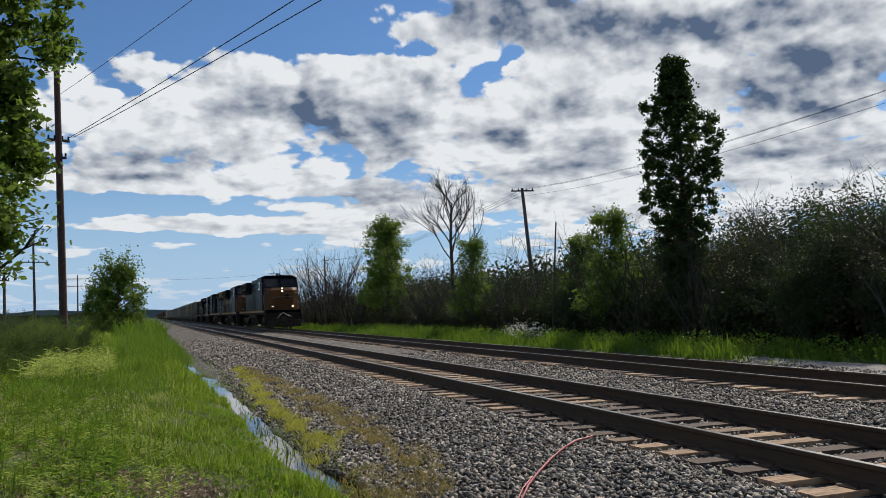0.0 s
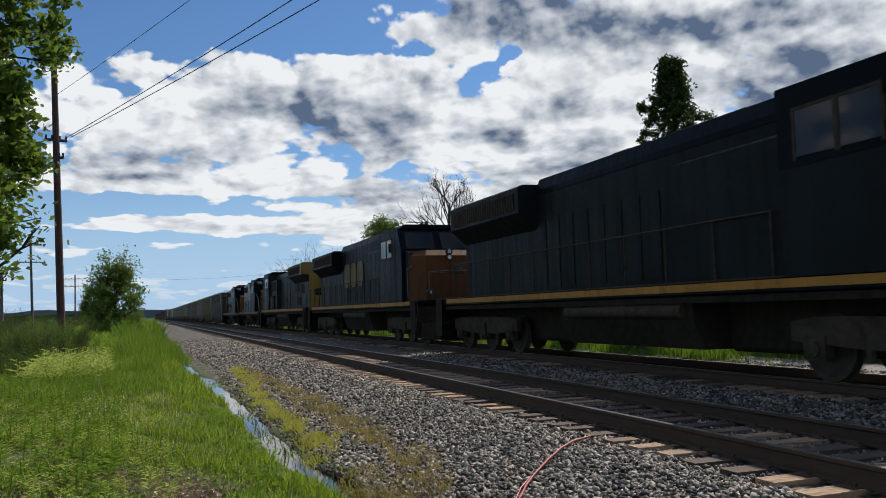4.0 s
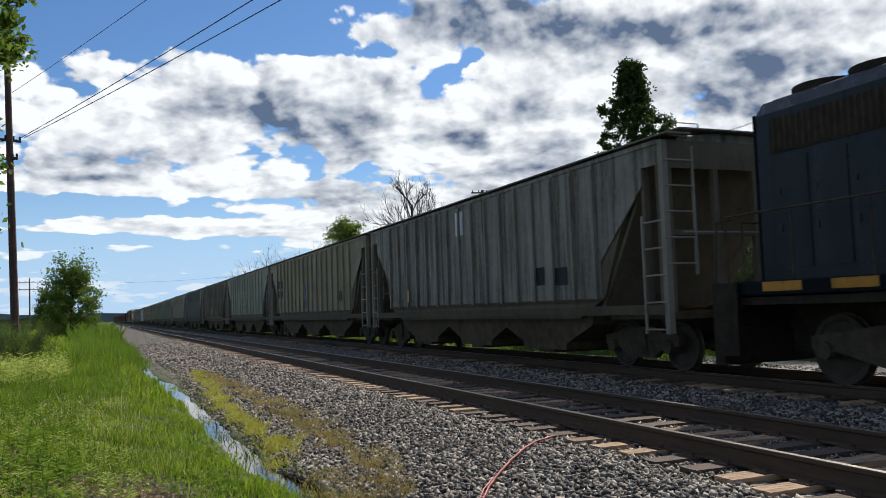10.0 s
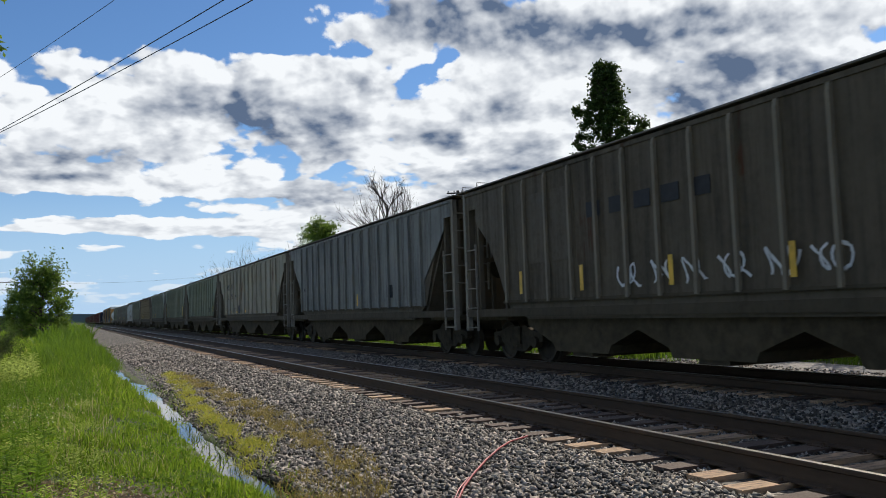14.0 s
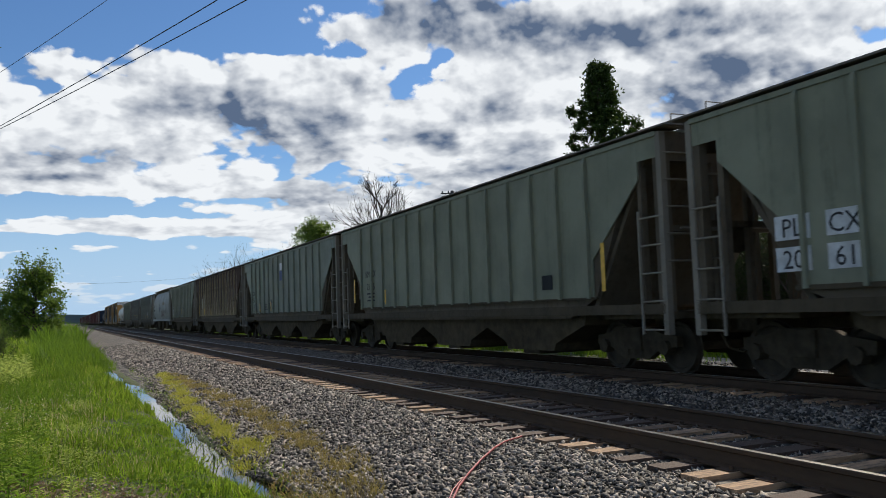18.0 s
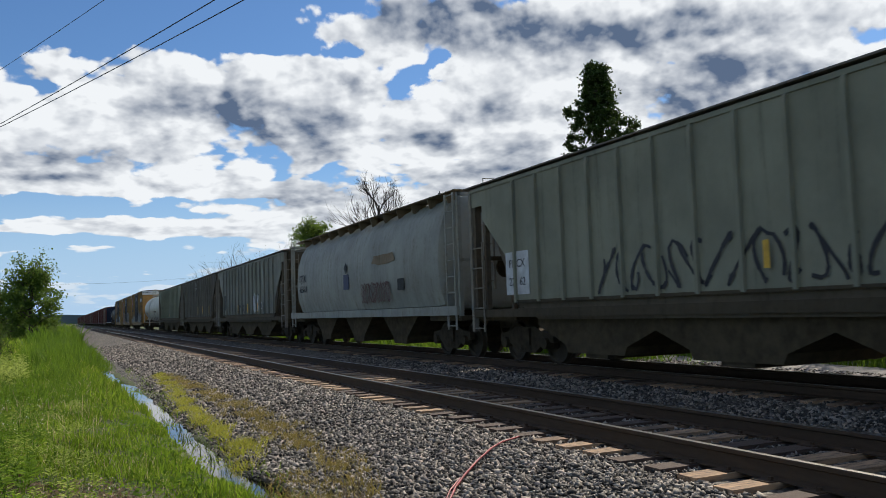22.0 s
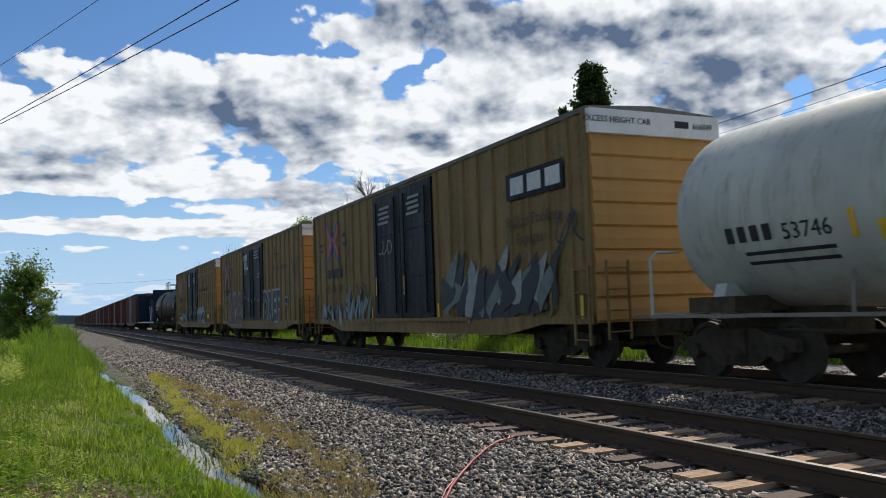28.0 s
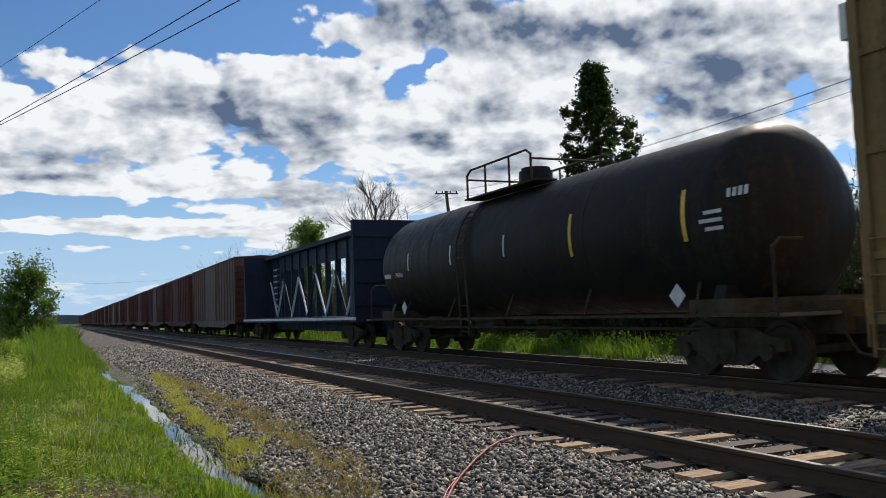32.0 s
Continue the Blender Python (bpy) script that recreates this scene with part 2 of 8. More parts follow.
def stone_material():
    m, t, b = material("ballast_stone", 0.75)
    geo = node(t, "ShaderNodeNewGeometry")
    r = geo.outputs["Random Per Island"]
    n = grain(t, coords(t), 40.0, 3)
    big = grain(t, coords(t), 0.6, 4, 0.6)
    col = blend(t, calc(t, "POWER", r, 2.7), (0.024, 0.021, 0.016), (0.80, 0.72, 0.60))
    col = blend(t, remap(t, r, 0.80, 0.95, 0, 0.55), col, (0.16, 0.10, 0.08))
    col = blend(t, calc(t, "MULTIPLY", n, 0.5), col, (0.05, 0.046, 0.042))
    col = blend(t, remap(t, big, 0.45, 0.75, 0, 0.35), col, (0.085, 0.065, 0.045))
    t.links.new(col, b.inputs["Base Color"])
    return m


def tie_material():
    m, t, b = material("tie_wood", 0.85)
    v = coords(t, (1.2, 9, 9))
    n = grain(t, v, 3.0, 7, 0.7)
    oi = node(t, "ShaderNodeObjectInfo")
    tone = blend(t, remap(t, oi.outputs["Random"], 0.25, 0.75), (0.075, 0.046, 0.034), (0.46, 0.30, 0.175))
    col = blend(t, remap(t, n, 0.40, 0.72), tone, (0.080, 0.060, 0.042))
    t.links.new(col, b.inputs["Base Color"])
    bumpy(t, b, n, 0.6, 0.02)
    return m


def ground_material():
    m, t, b = material("meadow_soil", 0.95)
    v = coords(t)
    a, c = grain(t, v, 0.35, 5, 0.6), grain(t, v, 6.0, 6, 0.7)
    col = blend(t, remap(t, c, 0.3, 0.7), (0.036, 0.046, 0.015), (0.095, 0.12, 0.036))
    col = blend(t, remap(t, a, 0.52, 0.68, 0, 0.7), col, (0.10, 0.075, 0.045))
    t.links.new(col, b.inputs["Base Color"])
    bumpy(t, b, c, 0.6, 0.04)
    return m


def water_material():
    m, t, b = material("ditch_water", 0.04)
    b.inputs["Base Color"].default_value = (0.02, 0.018, 0.012, 1)
    b.inputs["IOR"].default_value = 1.33
    b.inputs["Specular IOR Level"].default_value = 0.8
    n = grain(t, coords(t), 5.0, 3)
    bumpy(t, b, n, 0.04, 0.01)
    return m


def rail_side_material():
    m, t, b = material("rail_rust", 0.75, 0.0)
    b.inputs["Specular IOR Level"].default_value = 0.2
    n = grain(t, coords(t, (6, 1, 6)), 4.0, 6, 0.65)
    t.links.new(blend(t, n, (0.036, 0.025, 0.016), (0.10, 0.064, 0.040)), b.inputs["Base Color"])
    bumpy(t, b, n, 0.3, 0.01)
    return m


M = {}
M["ballast"], M["stone"], M["tie"], M["soil"], M["water"], M["rail"] = ballast_material(), stone_material(), tie_material(), ground_material(), water_material(), rail_side_material()
M["railtop"] = plain("rail_running_band", (0.42, 0.40, 0.38), 0.28, 0.9, 0.1, 20)
M["gravel"] = plain("pale_gravel", (0.22, 0.205, 0.19), 0.9, 0, 0.6, 22)
M["steel"] = plain("dirty_steel", (0.060, 0.048, 0.031), 0.9, 0, 0.4, gloss=0.15)
# dusty brown, raised further to stand in for haze below the train
M["black"] = plain("dust_and_haze_underframe", (0.076, 0.060, 0.037), 0.95, 0, 0.35, gloss=0.1)
M["loco_black"] = plain("dusty_black_running_gear", (0.032, 0.026, 0.018), 0.9, 0, 0.35, gloss=0.1)
M["tread"] = plain("wheel_steel", (0.055, 0.045, 0.032), 0.8, 0, 0.3, gloss=0.2)
M["bark"] = plain("bark", (0.055, 0.042, 0.032), 0.9, 0, 0.4, 10)
M["deadwood"] = plain("grey_dead_wood", (0.050, 0.040, 0.032), 0.9, 0, 0.35, 9)
M["pole"] = plain("creosoted_pole", (0.060, 0.028, 0.022), 0.85, 0, 0.4, 5)
M["greypole"] = plain("grey_pole", (0.09, 0.075, 0.065), 0.85, 0, 0.3, 5)
M["wire"] = plain("wire", (0.03, 0.03, 0.032), 0.6)
M["hose"] = plain("red_hose", (0.27, 0.035, 0.04), 0.5)
M["grass"] = foliage("grass_blade", (0.026, 0.058, 0.005), (0.205, 0.305, 0.026), 0.46, (0.38, 0.31, 0.12))
M["sedge"] = foliage("tall_grass", (0.030, 0.072, 0.008), (0.150, 0.245, 0.022), 0.40)
M["weed"] = foliage("yellow_weed", (0.19, 0.21, 0.024), (0.42, 0.41, 0.065), 0.40, (0.42, 0.33, 0.14))
M["straw"] = foliage("dry_stalk", (0.25, 0.21, 0.10), (0.52, 0.46, 0.26), 0.3)
M["pale_weed"] = foliage("pale_weed", (0.085, 0.14, 0.024), (0.36, 0.43, 0.10), 0.42)
M["leaf"] = foliage("broad_leaf", (0.034, 0.070, 0.012), (0.140, 0.210, 0.034), 0.45)
M["leaf_hedge"] = foliage("hedge_leaf", (0.028, 0.052, 0.012), (0.085, 0.130, 0.026), 0.30)
# darker copy of the hedge green, with the hedge's inner shade put in
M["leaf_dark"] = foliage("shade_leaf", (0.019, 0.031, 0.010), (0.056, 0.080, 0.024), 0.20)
M["leaf_tall"] = foliage("tall_tree_leaf", (0.016, 0.030, 0.007), (0.052, 0.088, 0.016), 0.24)
M["leaf_grey"] = foliage("thin_leaf", (0.030, 0.033, 0.016), (0.072, 0.074, 0.036), 0.15)
M["olive_weed"] = foliage("olive_weed", (0.14, 0.12, 0.034), (0.31, 0.25, 0.08), 0.35, (0.38, 0.26, 0.12))
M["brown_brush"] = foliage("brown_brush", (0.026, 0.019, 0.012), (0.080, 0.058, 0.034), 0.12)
M["litter"] = foliage("dry_litter", (0.10, 0.07, 0.045), (0.38, 0.29, 0.19), 0.15, (0.52, 0.47, 0.38))
M["blossom"] = foliage("white_blossom", (0.50, 0.50, 0.44), (0.78, 0.76, 0.68), 0.3)
M["hill"] = plain("far_hill", (0.10, 0.135, 0.15), 1.0, 0, 0.15, 0.02)
M["glass"] = window_glass("cab_glass")
M["glass"].node_tree.nodes["Principled BSDF"].inputs["Specular IOR Level"].default_value = 0.3
M["lampglass"] = glow("headlight", (1.0, 0.74, 0.42), 2.6)
M["white"] = plain("white_lettering", (0.62, 0.62, 0.60), 0.7, 0, 0.2)
M["ink"] = plain("black_lettering", (0.02, 0.02, 0.022), 0.7, 0, 0.3)
M["blue_navy"] = weathered("navy_loco_paint", (0.0055, 0.0085, 0.0115), (0.010, 0.009, 0.007), 0.5, 0, 0.38, gloss=0.04)
M["loco_grey"] = weathered("glossy_navy_hood", (0.011, 0.017, 0.020), (0.015, 0.014, 0.012), 0.5, 0, 0.30, gloss=0.18)
M["loco_worn"] = weathered("worn_blue_grey_paint", (0.021, 0.025, 0.0245), (0.013, 0.012, 0.009), 0.6, 0, 0.42, gloss=0.06)
M["loco_pale"] = weathered("scuffed_navy_paint", (0.013, 0.017, 0.0175), (0.011, 0.0095, 0.008), 0.6, 0, 0.42, gloss=0.05)
M["loco_yellow"] = weathered("loco_yellow_paint", (0.185, 0.083, 0.012), (0.05, 0.03, 0.015), 0.5, 0, 0.5)
M["end_yellow"] = weathered("faded_end_yellow", (0.25, 0.160, 0.032), (0.07, 0.048, 0.02), 0.6, 0, 0.5)
M["nose_orange"] = weathered("orange_nose_paint", (0.105, 0.040, 0.009), (0.026, 0.015, 0.009), 0.5, 0, 0.5)
M["faded_mark"] = weathered("faded_yellow_mark", (0.13, 0.080, 0.018), (0.03, 0.028, 0.022), 0.5, 0, 0.5)
M["faded_white"] = plain("faded_white_lettering", (0.26, 0.27, 0.25), 0.7, 0, 0.3)
M["stripe"] = weathered("yellow_stripe", (0.42, 0.20, 0.03), (0.06, 0.04, 0.02), 0.5, 0, 0.6)
M["boxyellow"] = weathered("boxcar_yellow", (0.245, 0.158, 0.060), (0.070, 0.050, 0.027), 0.62, 0.0, 0.6)
# sooty brown that also carries the shade of the recessed car ends
M["soot"] = weathered("shaded_sooty_sheet", (0.120, 0.098, 0.068), (0.045, 0.036, 0.025), 0.55, 0.1, 0.8)
M["sill_grime"] = weathered("grimy_sill", (0.085, 0.068, 0.043), (0.045, 0.036, 0.024), 0.6, 0.05, 0.85)
M["ladder_paint"] = weathered("grimy_ladder", (0.24, 0.215, 0.17), (0.06, 0.048, 0.035), 0.5, 0.1, 0.7)
M["boxend"] = weathered("boxcar_end_yellow", (0.50, 0.27, 0.085), (0.22, 0.13, 0.05), 0.3, 0.03, 0.6)
M["boxdoor"] = weathered("black_door_paint", (0.012, 0.0135, 0.016), (0.022, 0.02, 0.018), 0.4, 0, 0.45, gloss=0.12)
M["boxred"] = weathered("boxcar_brown_red", (0.105, 0.035, 0.026), (0.025, 0.018, 0.015), 0.5, 0.1, 0.7)
M["boxwhite"] = weathered("white_band", (0.72, 0.70, 0.66), (0.3, 0.27, 0.22), 0.3, 0, 0.6)
M["galv"] = weathered("galvanised_roof", (0.17, 0.155, 0.13), (0.06, 0.042, 0.028), 0.5, 0.2, 0.7, 0.1)
M["tankwhite"] = weathered("white_tank_paint", (0.50, 0.505, 0.435), (0.21, 0.18, 0.10), 0.5, 0.0, 0.38, streak=0.85)
M["tankblack"] = weathered("black_tank_paint", (0.020, 0.0185, 0.016), (0.062, 0.050, 0.033), 0.62, 0, 0.45, gloss=0.10)
M["safety"] = plain("yellow_reflector", (0.70, 0.42, 0.04), 0.5)
M["orange"] = glow("amber_beacon", (1.0, 0.25, 0.04), 0.8)
M["navyplate"] = plain("navy_plate", (0.022, 0.032, 0.085), 0.6)
M["spraywhite"] = plain("silver_spray", (0.55, 0.57, 0.57), 0.5)
M["spraydark"] = plain("black_spray", (0.02, 0.02, 0.025), 0.6)
M["sprayblue"] = plain("pale_blue_spray", (0.15, 0.225, 0.26), 0.6)
M["sprayred"] = plain("maroon_spray", (0.25, 0.06, 0.06), 0.6)
M["sprayrust"] = plain("rust_red_spray", (0.09, 0.028, 0.018), 0.6)
M["crossred"] = plain("red_paint", (0.45, 0.10, 0.07), 0.6)
M["crossblue"] = plain("blue_paint", (0.05, 0.075, 0.19), 0.6)

# ------------------------------------------------------------ mesh tools


class Geo:
    def __init__(self):
        self.v, self.f = [], []

    def add(self, verts, faces):
        k = len(self.v)
        self.v += [tuple(p) for p in verts]
        self.f += [tuple(k + i for i in q) for q in faces]
        return self

    def box(self, x0, x1, y0, y1, z0, z1, c=0.0):
        if c > 0:
            return self.prism_y([(x0 + c, z0), (x1 - c, z0), (x1, z0 + c), (x1, z1 - c), (x1 - c, z1), (x0 + c, z1), (x0, z1 - c), (x0, z0 + c)], y0, y1)
        p = [(x, y, z) for z in (z0, z1) for y in (y0, y1) for x in (x0, x1)]
        return self.add(p, [(0, 2, 3, 1), (4, 5, 7, 6), (0, 1, 5, 4), (2, 6, 7, 3), (0, 4, 6, 2), (1, 3, 7, 5)])

    def prism_y(self, poly, y0, y1):
        """Outline in (x, z), drawn from y0 to y1."""
        n = len(poly)
        p = [(x, y0, z) for x, z in poly] + [(x, y1, z) for x, z in poly]
        return self.add(p, [tuple(range(n)), tuple(range(2 * n - 1, n - 1, -1))] + [(i, n + i, n + (i + 1) % n, (i + 1) % n) for i in range(n)])

    def prism_x(self, poly, x0, x1):
        """Outline in (y, z), drawn from x0 to x1."""
        n = len(poly)
        p = [(x0, y, z) for y, z in poly] + [(x1, y, z) for y, z in poly]
        return self.add(p, [tuple(range(n)), tuple(range(2 * n - 1, n - 1, -1))] + [(i, n + i, n + (i + 1) % n, (i + 1) % n) for i in range(n)])

    def prism_z(self, poly, z0, z1):
        n = len(poly)
        p = [(x, y, z0) for x, y in poly] + [(x, y, z1) for x, y in poly]
        return self.add(p, [tuple(range(n)), tuple(range(2 * n - 1, n - 1, -1))] + [(i, n + i, n + (i + 1) % n, (i + 1) % n) for i in range(n)])

    def cyl(self, a, b, r, n=10, r2=None):
        a, b = Vector(a), Vector(b)
        d = (b - a).normalized()
        u = d.orthogonal().normalized()
        w = d.cross(u)
        r2 = r if r2 is None else r2
        ring = [(math.cos(2 * math.pi * i / n), math.sin(2 * math.pi * i / n)) for i in range(n)]
        p = [a + (u * c + w * s) * r for c, s in ring] + [b + (u * c + w * s) * r2 for c, s in ring]
        return self.add(p, [tuple(range(n - 1, -1, -1)), tuple(range(n, 2 * n))] + [(i, (i + 1) % n, n + (i + 1) % n, n + i) for i in range(n)])

    def tube(self, pts, r, n=5, r2=None):
        """A bent round bar, one closed skin."""
        pts = [Vector(p) for p in pts]
        k = len(pts) - 1
        r2 = r if r2 is None else r2
        base, u = len(self.v), None
        for i, p in enumerate(pts):
            d = ((pts[min(k, i + 1)] - p).normalized() + (p - pts[max(0, i - 1)]).normalized()).normalized()
            u = d.orthogonal().normalized() if u is None else (u - d * u.dot(d)).normalized()
            w, q = d.cross(u), r + (r2 - r) * i / k
            self.v += [tuple(p + (u * math.cos(6.28318 * j / n) + w * math.sin(6.28318 * j / n)) * q) for j in range(n)]
        for i in range(k):
            for j in range(n):
                c = base + i * n
                self.f.append((c + j, c + (j + 1) % n, c + n + (j + 1) % n, c + n + j))
        self.f += [tuple(base + j for j in range(n - 1, -1, -1)), tuple(base + k * n + j for j in range(n))]
        return self

    def lathe(self, rows, n=24):
        """Rings about an axis along y: rows of (y, z of the axis, radius)."""
        k = len(self.v)
        for y, zc, r in rows:
            self.v += [(r * math.sin(2 * math.pi * i / n), y, zc + r * math.cos(2 * math.pi * i / n)) for i in range(n)]
        for j in range(len(rows) - 1):
            for i in range(n):
                a, b = k + j * n + i, k + j * n + (i + 1) % n
                self.f.append((a, a + n, b + n, b))
        self.f.append(tuple(k + i for i in range(n)))
        self.f.append(tuple(k + (len(rows) - 1) * n + i for i in range(n - 1, -1, -1)))
        return self

    def mesh(self, name, smooth=False):
        me = bpy.data.meshes.new(name)
        me.from_pydata(self.v, [], self.f)
        bm = bmesh.new()
        bm.from_mesh(me)
        bmesh.ops.recalc_face_normals(bm, faces=bm.faces)
        bm.to_mesh(me)
        bm.free()
        if smooth:
            me.polygons.foreach_set("use_smooth", [True] * len(me.polygons))
            me.set_sharp_from_angle(angle=radians(38))
        return me


def cards(name, quads):
    """One mesh of loose quads, (n, 4, 3)."""
    n = len(quads)
    me = bpy.data.meshes.new(name)
    me.vertices.add(4 * n)
    me.vertices.foreach_set("co", np.asarray(quads, np.float32).ravel())
    me.loops.add(4 * n)
    me.loops.foreach_set("vertex_index", np.arange(4 * n, dtype=np.int32))
    me.polygons.add(n)
    me.polygons.foreach_set("loop_start", np.arange(0, 4 * n, 4, dtype=np.int32))
    me.update(calc_edges=True)
    return me


def raw_mesh(name, verts, tris):
    me = bpy.data.meshes.new(name)
    me.vertices.add(len(verts))
    me.vertices.foreach_set("co", np.asarray(verts, np.float32).ravel())
    me.loops.add(3 * len(tris))
    me.loops.foreach_set("vertex_index", np.asarray(tris, np.int32).ravel())
    me.polygons.add(len(tris))
    me.polygons.foreach_set("loop_start", np.arange(0, 3 * len(tris), 3, dtype=np.int32))
    me.update(calc_edges=True)
    return me


def part(name, geo, mat, parent, label="", smooth=False, at=None):
    me = geo.mesh(name, smooth) if isinstance(geo, Geo) else geo
    ob = new(name, me)
    if mat is not None and not me.materials:
        me.materials.append(mat)
    ob.parent = parent
    if at is not None:
        ob.location = at
    if label:
        tagged(ob, label)
    return ob


def thing(name, label, category, group="", at=(0, 0, 0), kind=""):
    ob = new(name)
    ob.location = at
    ob.empty_display_size = 0.3
    return tagged(ob, label, category, group, kind)


def structure(name, geo, mat, label, category, smooth=False, kind="structure"):
    me = geo.mesh(name, smooth) if isinstance(geo, Geo) else geo
    if not me.materials:
        me.materials.append(mat)
    return tagged(new(name, me), label, category, "", kind)
# ------------------------------------------------------------ ground, ditch, ballast
SOIL_X = [(-400, 0.6), (-60, 0.3), (-12, -0.02), (-4, -0.10), (0.7, -0.15), (1.15, -0.20), (1.38, -0.31), (1.44, -0.42), (1.71, -0.42), (1.76, -0.34), (1.98, -0.32), (3.0, -0.32), (4.2, -0.16),
          (12.6, -0.16), (13.9, -0.34), (15.5, -0.22), (19, -0.10), (40, 0.1), (400, 0.5)]
STONE_X = [(1.80, -0.385), (2.05, -0.285), (2.9, -0.20), (3.5, -0.12), (4.25, -0.025), (12.3, -0.025), (12.8, -0.10), (13.8, -0.31)]


def height(table, x):
    return float(np.interp(x, [p[0] for p in table], [p[1] for p in table]))


def wander(y):
    """How far the ditch swings aside at y."""
    x = float(np.interp(y, (-10, 6, 8, 10, 13, 17, 21, 27, 32, 60), (0.6, 0.42, 0.31, 0.11, 0.08, 0.10, 0.03, -0.20, -0.24, -0.2)))
    return x + 0.035 * math.sin(y * 2.3) + 0.02 * math.sin(y * 5.1 + 1)


def sheet(name, xs, ys, table, rough, mat, label, category, lift=0.0):
    verts, faces = [], []
    for y in ys:
        for x in xs:
            w = wander(y) if 0.6 < x < 2.2 and y < 60 else 0.0
            z = height(table, x) + lift + rough * (noise.noise((x * 0.8, y * 0.5, 3.0)) + 0.5 * noise.noise((x * 2.9, y * 2.3, 7.0)))
            verts.append((x + w, y, z))
    n = len(xs)
    for j in range(len(ys) - 1):
        for i in range(n - 1):
            faces.append((j * n + i, j * n + i + 1, (j + 1) * n + i + 1, (j + 1) * n + i))
    me = bpy.data.meshes.new(name)
    me.from_pydata(verts, [], faces)
    me.polygons.foreach_set("use_smooth", [True] * len(me.polygons))
    return structure(name, me, mat, label, category)


near_y = [-760, -300, -100, -50] + [-30 + 0.5 * i for i in range(150)]
far_y = [46, 50, 56, 64, 75, 90, 110, 140, 180, 240, 320, 450, 650, 950, 1400, 2200]
soil_xs = [-1500, -400, -120, -60, -35, -20] + [-12 + 0.5 * i for i in range(25)] + [0.7, 0.95, 1.15, 1.28, 1.38, 1.44, 1.52, 1.62, 1.71, 1.76, 1.86, 1.98, 2.4, 3.0, 4.2, 8, 12.6, 13.2, 13.9, 14.6, 15.5, 17, 19, 22, 26, 32, 40, 70, 150, 400, 1500]
sheet("ground", soil_xs, near_y + far_y, SOIL_X, 0.035, M["soil"], "green and brown meadow soil beside the railway", "ground")
ballast_xs = [1.80, 1.95, 2.05, 2.3, 2.6, 2.9, 3.2, 3.5, 3.9, 4.25, 5, 6, 7, 8, 9, 10, 11, 12.3, 12.8, 13.8]
sheet("ballast", ballast_xs, near_y + far_y, STONE_X, 0.02, M["ballast"], "grey crushed stone ballast under two tracks", "ballast")
Geo_water = Geo().prism_z([(0.9, -10), (2.6, -10), (2.6, 8), (2.1, 12), (1.9, 33.5), (1.25, 34), (0.9, 30)], -0.5, -0.345)
structure("water", Geo_water, M["water"], "still ditch water mirroring the bright clouds", "water")
sheet("gravel_road", [13.7, 14.1, 14.8, 15.5, 16.2, 16.7], [-30 + i for i in range(52)], SOIL_X, 0.02, M["gravel"], "pale gravel service road behind the tracks", "gravel road", lift=0.03)

# ------------------------------------------------------------ the two tracks
TRACKS = (5.947, 10.704)
RAIL = [(-0.075, 0.022), (0.075, 0.022), (0.075, 0.034), (0.012, 0.05), (0.009, 0.15), (0.036, 0.165), (0.036, 0.192), (0.03, 0.198), (-0.03, 0.198), (-0.036, 0.192), (-0.036, 0.165), (-0.009, 0.15), (-0.012, 0.05), (-0.075, 0.034)]
rail_mesh = Geo().prism_y(RAIL, -750, 1500).mesh("rail")
band_mesh = Geo().box(-0.028, 0.028, -750, 1500, 0.1985, 0.2015).mesh("running_band")
rail_mesh.materials.append(M["rail"])
band_mesh.materials.append(M["railtop"])


def tie_shape(seed):
    rg = random.Random(seed)
    g = Geo()
    hw = 0.112 + rg.uniform(-0.006, 0.008)
    a, b = -1.30 + rg.uniform(-0.03, 0.04), 1.30 + rg.uniform(-0.03, 0.03)
    top = [(a, -hw), (a, hw * 0.9), (-0.4, hw * 1.02), (0.5, hw * 0.97), (b, hw), (b, -hw), (0.3, -hw * 1.03), (-0.6, -hw * 0.98)]
    g.prism_z(top, -0.15, 0.022)
    me = g.mesh("tie")
    me.materials.append(M["tie"])
    return me


tie_meshes = [tie_shape(i) for i in range(6)]
plate_mesh = Geo().box(-0.17, 0.17, -0.09, 0.09, 0.018, 0.032).box(-0.12, -0.09, -0.06, -0.03, 0.03, 0.06).box(0.09, 0.12, 0.03, 0.06, 0.03, 0.06).mesh("tie_plate")
plate_mesh.materials.append(M["rail"])
TIE_STEP, TIE_Y0 = 0.4725, 5.06


